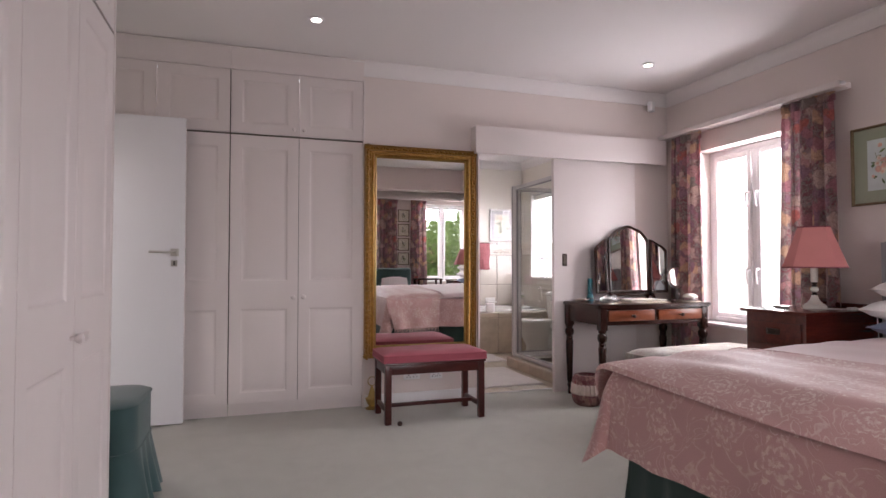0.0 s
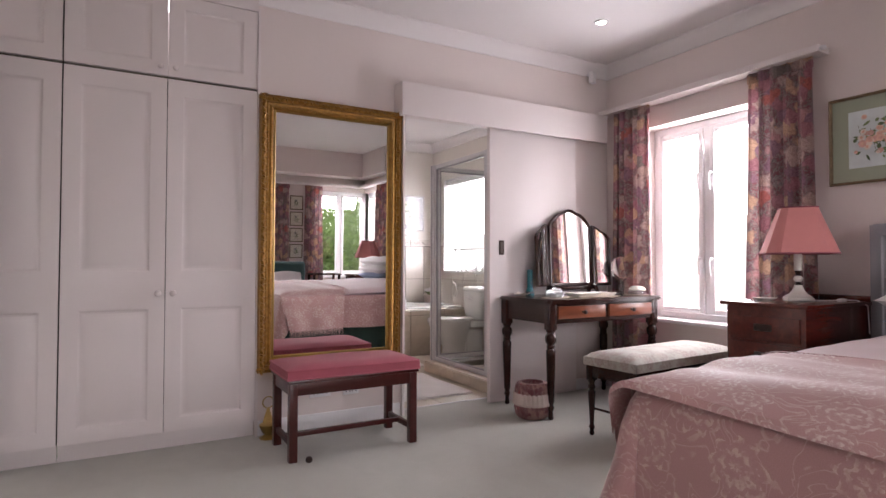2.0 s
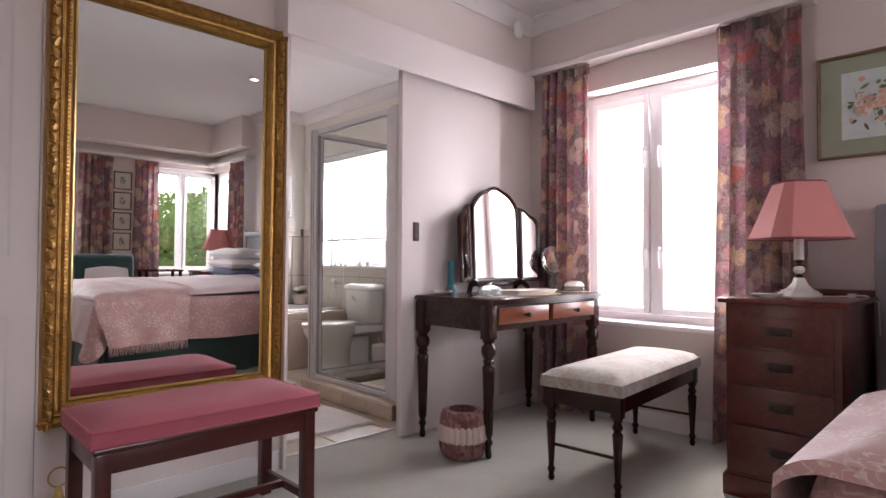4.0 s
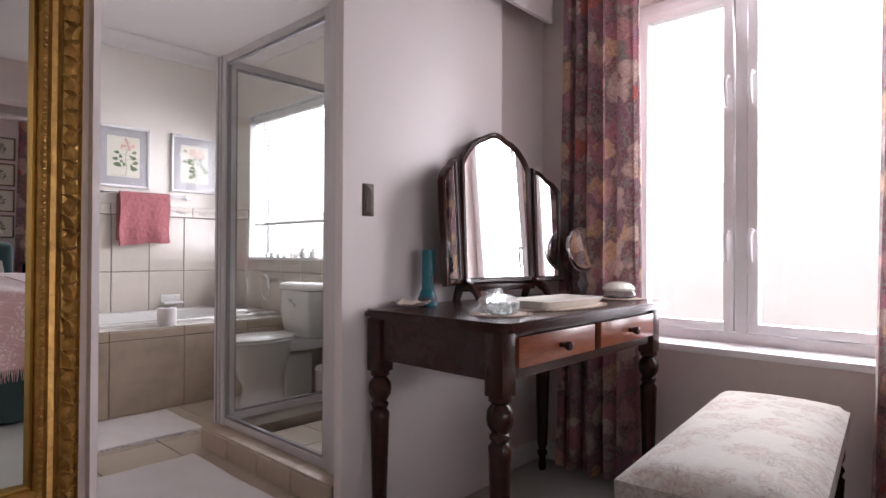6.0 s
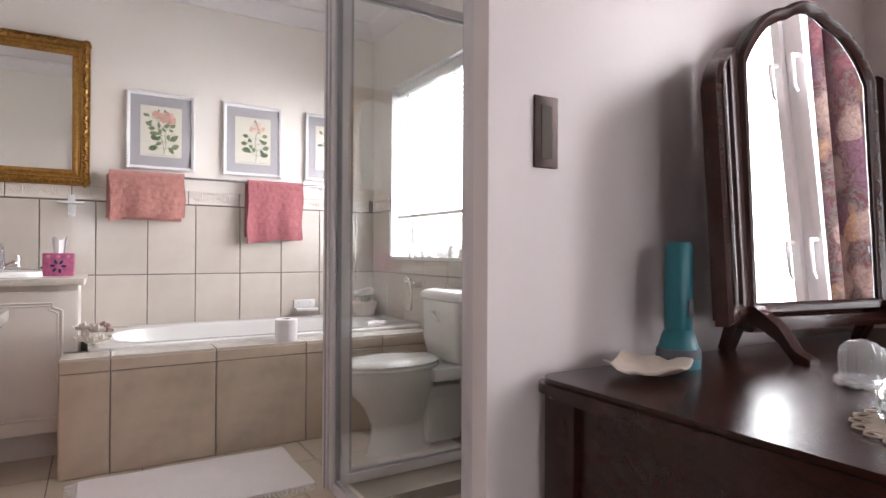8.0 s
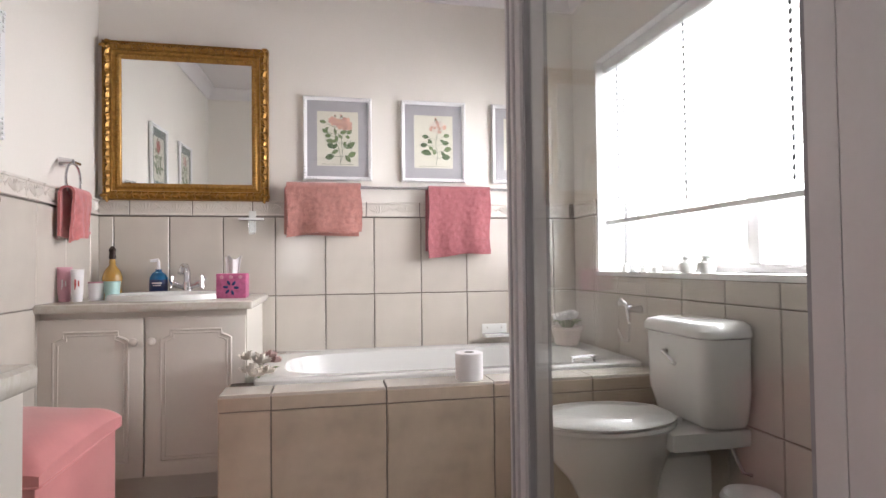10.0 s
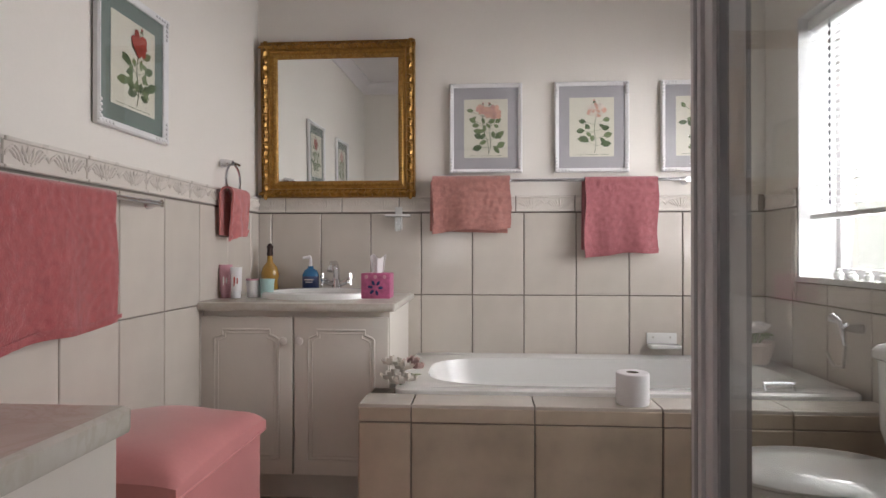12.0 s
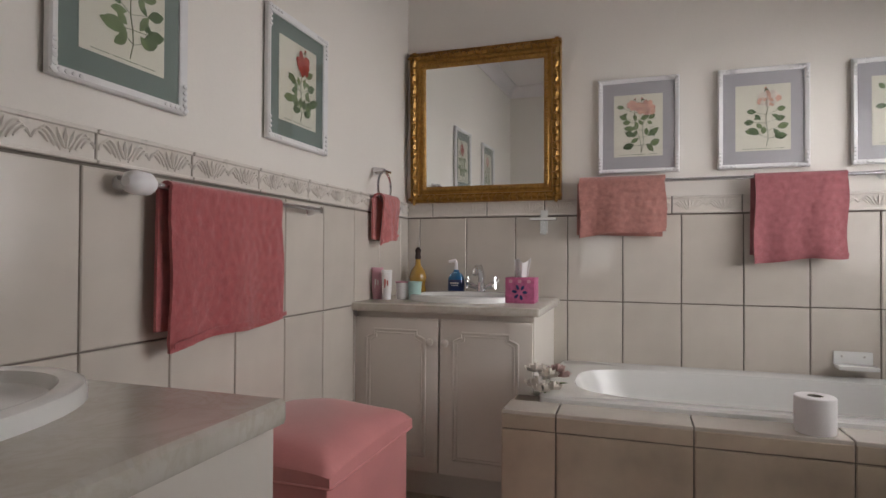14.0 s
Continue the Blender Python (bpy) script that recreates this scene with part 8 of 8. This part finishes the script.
for k, (x, y, r, hgt, mm, nm, lb) in enumerate(((1.125, 6.55, 0.024, 0.14, "pale_pink", "lotion_tube", "pale pink lotion tube on its cap"), (1.18, 6.53, 0.021, 0.13, "tissue", "cream_tube", "white cream tube with faint print"))):
    o = thing(nm, x, y, VAN_TOP + 0.001, 20, lb, "tube")
    part("cap", lathe([(r * 0.85, 0), (r * 0.9, 0.03)], 14), M["pvc"] if k else M["pale_pink"], o)
    bm = bmesh.new()
    rows = []
    for f, z in ((1, 0.03), (0.9, 0.06), (0.5, hgt - 0.02), (0.12, hgt)):
        rows.append([bm.verts.new((r * (1 + 0.15 * (1 - f)) * math.cos(2 * math.pi * i / 14), r * f * math.sin(2 * math.pi * i / 14), z)) for i in range(14)])
    for a, b in zip(rows, rows[1:]):
        for i in range(14):
            bm.faces.new((a[i], a[(i + 1) % 14], b[(i + 1) % 14], b[i]))
    bm.faces.new(rows[-1])
    part("tube", bm, M[mm], o)
    part("print", boxes((-0.010, -r * 0.86, 0.05, -0.004, -r * 0.80, 0.09), (0.002, -r * 0.86, 0.06, 0.007, -r * 0.80, 0.085)), M["rose_paint"] if k else M["tissue"], o, "faint printed lettering", False)
for x, mm, lb in ((1.225, "tissue", "white plastic tumbler with a pink band"), (1.285, "mint", "pale mint plastic tumbler")):
    o = thing("tumbler", x, 6.60, VAN_TOP + 0.001, 0, lb, "tumbler", "bathroom tumblers")
    part("cup", lathe([(0.026, 0), (0.031, 0.075), (0.029, 0.075), (0.024, 0.004)], 20), M[mm], o)
    part("rim", lathe([(0.0315, 0.072), (0.0325, 0.078), (0.029, 0.078)], 20, cap=False), M["pale_pink"] if mm == "tissue" else M["mint"], o)
plug = thing("basin_plug", 1.70, 6.79, VAN_TOP + 0.03, 0, "small dark basin plug on the rim", "plug")
part("disc", lathe([(0.02, 0), (0.021, 0.006), (0.008, 0.012), (0.006, 0.018)], 14), M["bronze"], plug)


def bath_mat(x0, y0, x1, y1, label, seed):
    t = thing("bath_mat", x0, y0, 0.003, 0, label, "mat", "white bath mats")
    w, d = x1 - x0, y1 - y0
    part("mat_body", sheet(30, 20, lambda u, v: (w * u, d * v, 0.008 + 0.003 * math.sin(20 * u) * math.sin(9 * v)), 0.010), M["rug"], t)
    r = random.Random(seed)
    bm = bmesh.new()
    for k in range(int(w / 0.011)):
        x = (k + 0.5) * 0.011
        tube([(x, 0, 0.006), (x + r.uniform(-0.006, 0.006), -0.022, 0.004), (x + r.uniform(-0.012, 0.012), -0.045, 0.002)], [0.003, 0.0025, 0.001], 4, bm)
    for k in range(int(d / 0.011)):
        y = (k + 0.5) * 0.011
        tube([(0, y, 0.006), (-0.022, y + r.uniform(-0.006, 0.006), 0.004), (-0.045, y + r.uniform(-0.012, 0.012), 0.002)], [0.003, 0.0025, 0.001], 4, bm)
    part("fringe", bm, M["rug"], t, "white knotted fringe", kind="stuff")
    return t


bath_mat(1.86, 5.56, 2.66, 6.04, "white cotton bath mat with fringe before the bath", 1)
bath_mat(1.80, 4.36, 2.45, 5.20, "white cotton bath mat with fringe inside the door", 2)

# ---- bathroom: tiles, laid last ----
north, west_, east_, fl = (bpy.data.objects[n] for n in ("wall_bath_north", "wall_bath_west", "wall_bath_east", "bathroom_floor"))
TW, TH, G = 0.25, 0.40, 0.0022


def lay(parent, m, a0, a1, first, rows, holes=(), material=None, backing=None):
    """Tiles in columns from a0 to a1, the joints at first + k * TW; rows of (z0, z1); openings are left out."""
    k0 = math.floor((a0 - first) / TW)
    a = first + k0 * TW
    while a < a1:
        for z0, z1 in rows:
            p0, p1 = max(a, a0), min(a + TW, a1)
            cells = [(p0, p1, z0, z1)]
            for h0, h1, g0, g1 in holes:
                nxt = []
                for c0, c1, d0, d1 in cells:
                    if c1 <= h0 or c0 >= h1 or d1 <= g0 or d0 >= g1:
                        nxt.append((c0, c1, d0, d1))
                        continue
                    if c0 < h0:
                        nxt.append((c0, h0, d0, d1))
                    if c1 > h1:
                        nxt.append((h1, c1, d0, d1))
                    if d0 < g0:
                        nxt.append((max(c0, h0), min(c1, h1), d0, g0))
                    if d1 > g1:
                        nxt.append((max(c0, h0), min(c1, h1), g1, d1))
                cells = nxt
            for c0, c1, d0, d1 in cells:
                if c1 - c0 > 0.02 and d1 - d0 > 0.012:
                    tile(parent, c0 + G, d0 + G, c1 - G, d1 - G, m, material or M["tile"])
        a += TW


def grout_bed(name, bm, label):
    return structure(name, bm, M["grout"], label, "grout")


ROWS_ = [(0.0, 0.385), (0.385, 0.785), (0.785, 1.185)]
grout_bed("trim_grout_north", one(BATH_W, 6.9945, 0, EAST, 6.9995, 1.268), "grout behind the wall tiles")
grout_bed("trim_grout_west", one(BATH_W + 0.0005, 4.285, 0, BATH_W + 0.0055, 6.9945, 1.268), "grout behind the wall tiles")
grout_bed("trim_grout_east", boxes((EAST - 0.0055, 4.285, 0, EAST - 0.0005, 5.30, 1.268), (EAST - 0.0055, 5.30, 0, EAST - 0.0005, 6.72, 0.868), (EAST - 0.0055, 6.72, 0, EAST - 0.0005, 6.9945, 1.268)), "grout behind the wall tiles")
NM = Matrix.Translation((0, 6.995, 0))
WM = pose(BATH_W + 0.005, 0, 0, 0, 0, 90)
EM = pose(EAST - 0.005, 0, 0, 0, 0, -90)
lay(north, NM, BATH_W + 0.008, EAST - 0.008, 1.16, ROWS_)
lay(west_, WM, 4.29, 6.985, 5.13, ROWS_)
lay(east_, EM, -6.985, -4.29, -6.50, ROWS_, [(-6.72, -5.30, 0.868, 2.0)])


def band_tile(parent, a0, a1, m):
    """A moulded border tile with scrolled leaves in relief."""
    w = a1 - a0 - 2 * G
    if w < 0.03:
        return
    key = ("band", round(w, 3))
    if key not in SHARED:
        h, d = 0.076, 0.014
        bm = bmesh.new()
        box(bm, 0, -d * 0.5, 0, w, 0, h, 0.002, 1)
        box(bm, 0, -d, h - 0.011, w, -d * 0.5 + 0.001, h, 0.002, 1)
        box(bm, 0, -d, 0, w, -d * 0.5 + 0.001, 0.009, 0.002, 1)
        n = max(1, int(round(w / 0.1425)))
        s = w / n
        for i in range(n):
            cx = (i + 0.5) * s
            for sg in (-1, 1):
                # three flowing lines that rise from the foot and curl over at the tile's side
                for j in range(3):
                    pts = []
                    for q in range(9):
                        f = q / 8
                        px = cx + sg * (0.010 + 0.013 * j + (s / 2 - 0.026) * f * (1 - 0.12 * j))
                        pts.append((max(0.004, min(w - 0.004, px)), -d * 0.60, 0.015 + 0.006 * j * (1 - f) + (0.043 - 0.008 * j) * math.sin(min(1.0, f * 1.25) * 1.62) - 0.012 * max(0.0, f - 0.8) / 0.2))
                    tube(pts, [0.0022, 0.0036, 0.0042, 0.0042, 0.004, 0.0038, 0.0036, 0.003, 0.002], 5, bm)
                tube([(cx + sg * 0.004, -d * 0.7, 0.022), (cx + sg * 0.013, -d * 0.72, 0.040), (cx + sg * 0.019, -d * 0.7, 0.060)], [0.003, 0.0055, 0.001], 5, bm)
            tube([(cx, -d * 0.72, 0.020), (cx, -d * 0.76, 0.042), (cx, -d * 0.72, 0.063)], [0.003, 0.0065, 0.001], 5, bm)
        me = mesh_of("border_tile", bm)
        shade_by_angle(me, 30)
        me.materials.append(M["band"])
        SHARED[key] = me
    ob = new("border_tile", SHARED[key])
    ob.parent = parent
    ob.matrix_local = m @ Matrix.Translation((a0 + G, 0, 1.1905))


def band_run(parent, m, a0, a1, first, step=0.285):
    a = first + math.floor((a0 - first) / step) * step
    while a < a1:
        band_tile(parent, max(a, a0), min(a + step, a1), m)
        a += step


band_run(north, NM, BATH_W + 0.008, EAST - 0.008, 1.23)
band_run(west_, WM, 4.29, 6.985, 5.165)
band_run(east_, EM, -6.985, -6.725, -6.985)
band_run(east_, EM, -5.295, -4.29, -5.295)

# the bath's front and ledge
J = [0.0, 0.178, 0.589, 1.002, 1.41, TUB_X1]
for a, b in zip(J, J[1:]):
    tile(tub_thing, a + G, 0.002, b - G, BATH_TOP - 0.064, pose(0, 0.008, 0), M["bath_tile"])
    tile(tub_thing, a + G, BATH_TOP - 0.060, b - G, BATH_TOP - 0.012, pose(0, 0.008, 0), M["bath_tile"])
    tile(tub_thing, a + G, 0.0, b - G, 0.142, pose(0, 0.002, BATH_TOP - 0.012, -90, 0, 0), M["tile"], "tile", 0.012)
for z0, z1 in ((0.002, BATH_TOP - 0.064), (BATH_TOP - 0.060, BATH_TOP - 0.012)):
    tile(tub_thing, 0.0, z0, 0.26, z1, pose(0.006, 0.268, 0, 0, 0, -90), M["bath_tile"])
for i in range(8):
    for j in range(9):
        x, y = 1.09 + 0.333 * i, 4.17 + 0.333 * j
        if x + 0.33 < EAST + 0.02 and y + 0.33 < 7.02:
            tile(fl, x + G, y + G, x + 0.333 - G, y + 0.333 - G, pose(0, 0, -0.006) @ Matrix(((1, 0, 0, 0), (0, 0, 1, 0), (0, -1, 0, 0), (0, 0, 0, 1))), M["floor_tile"], "tile", 0.006, 0.0015)
structure("threshold", one(1.715, 4.158, 0.0, 2.585, 4.175, 0.005, 0.002), M["alu"], "metal carpet edging strip", "trim")
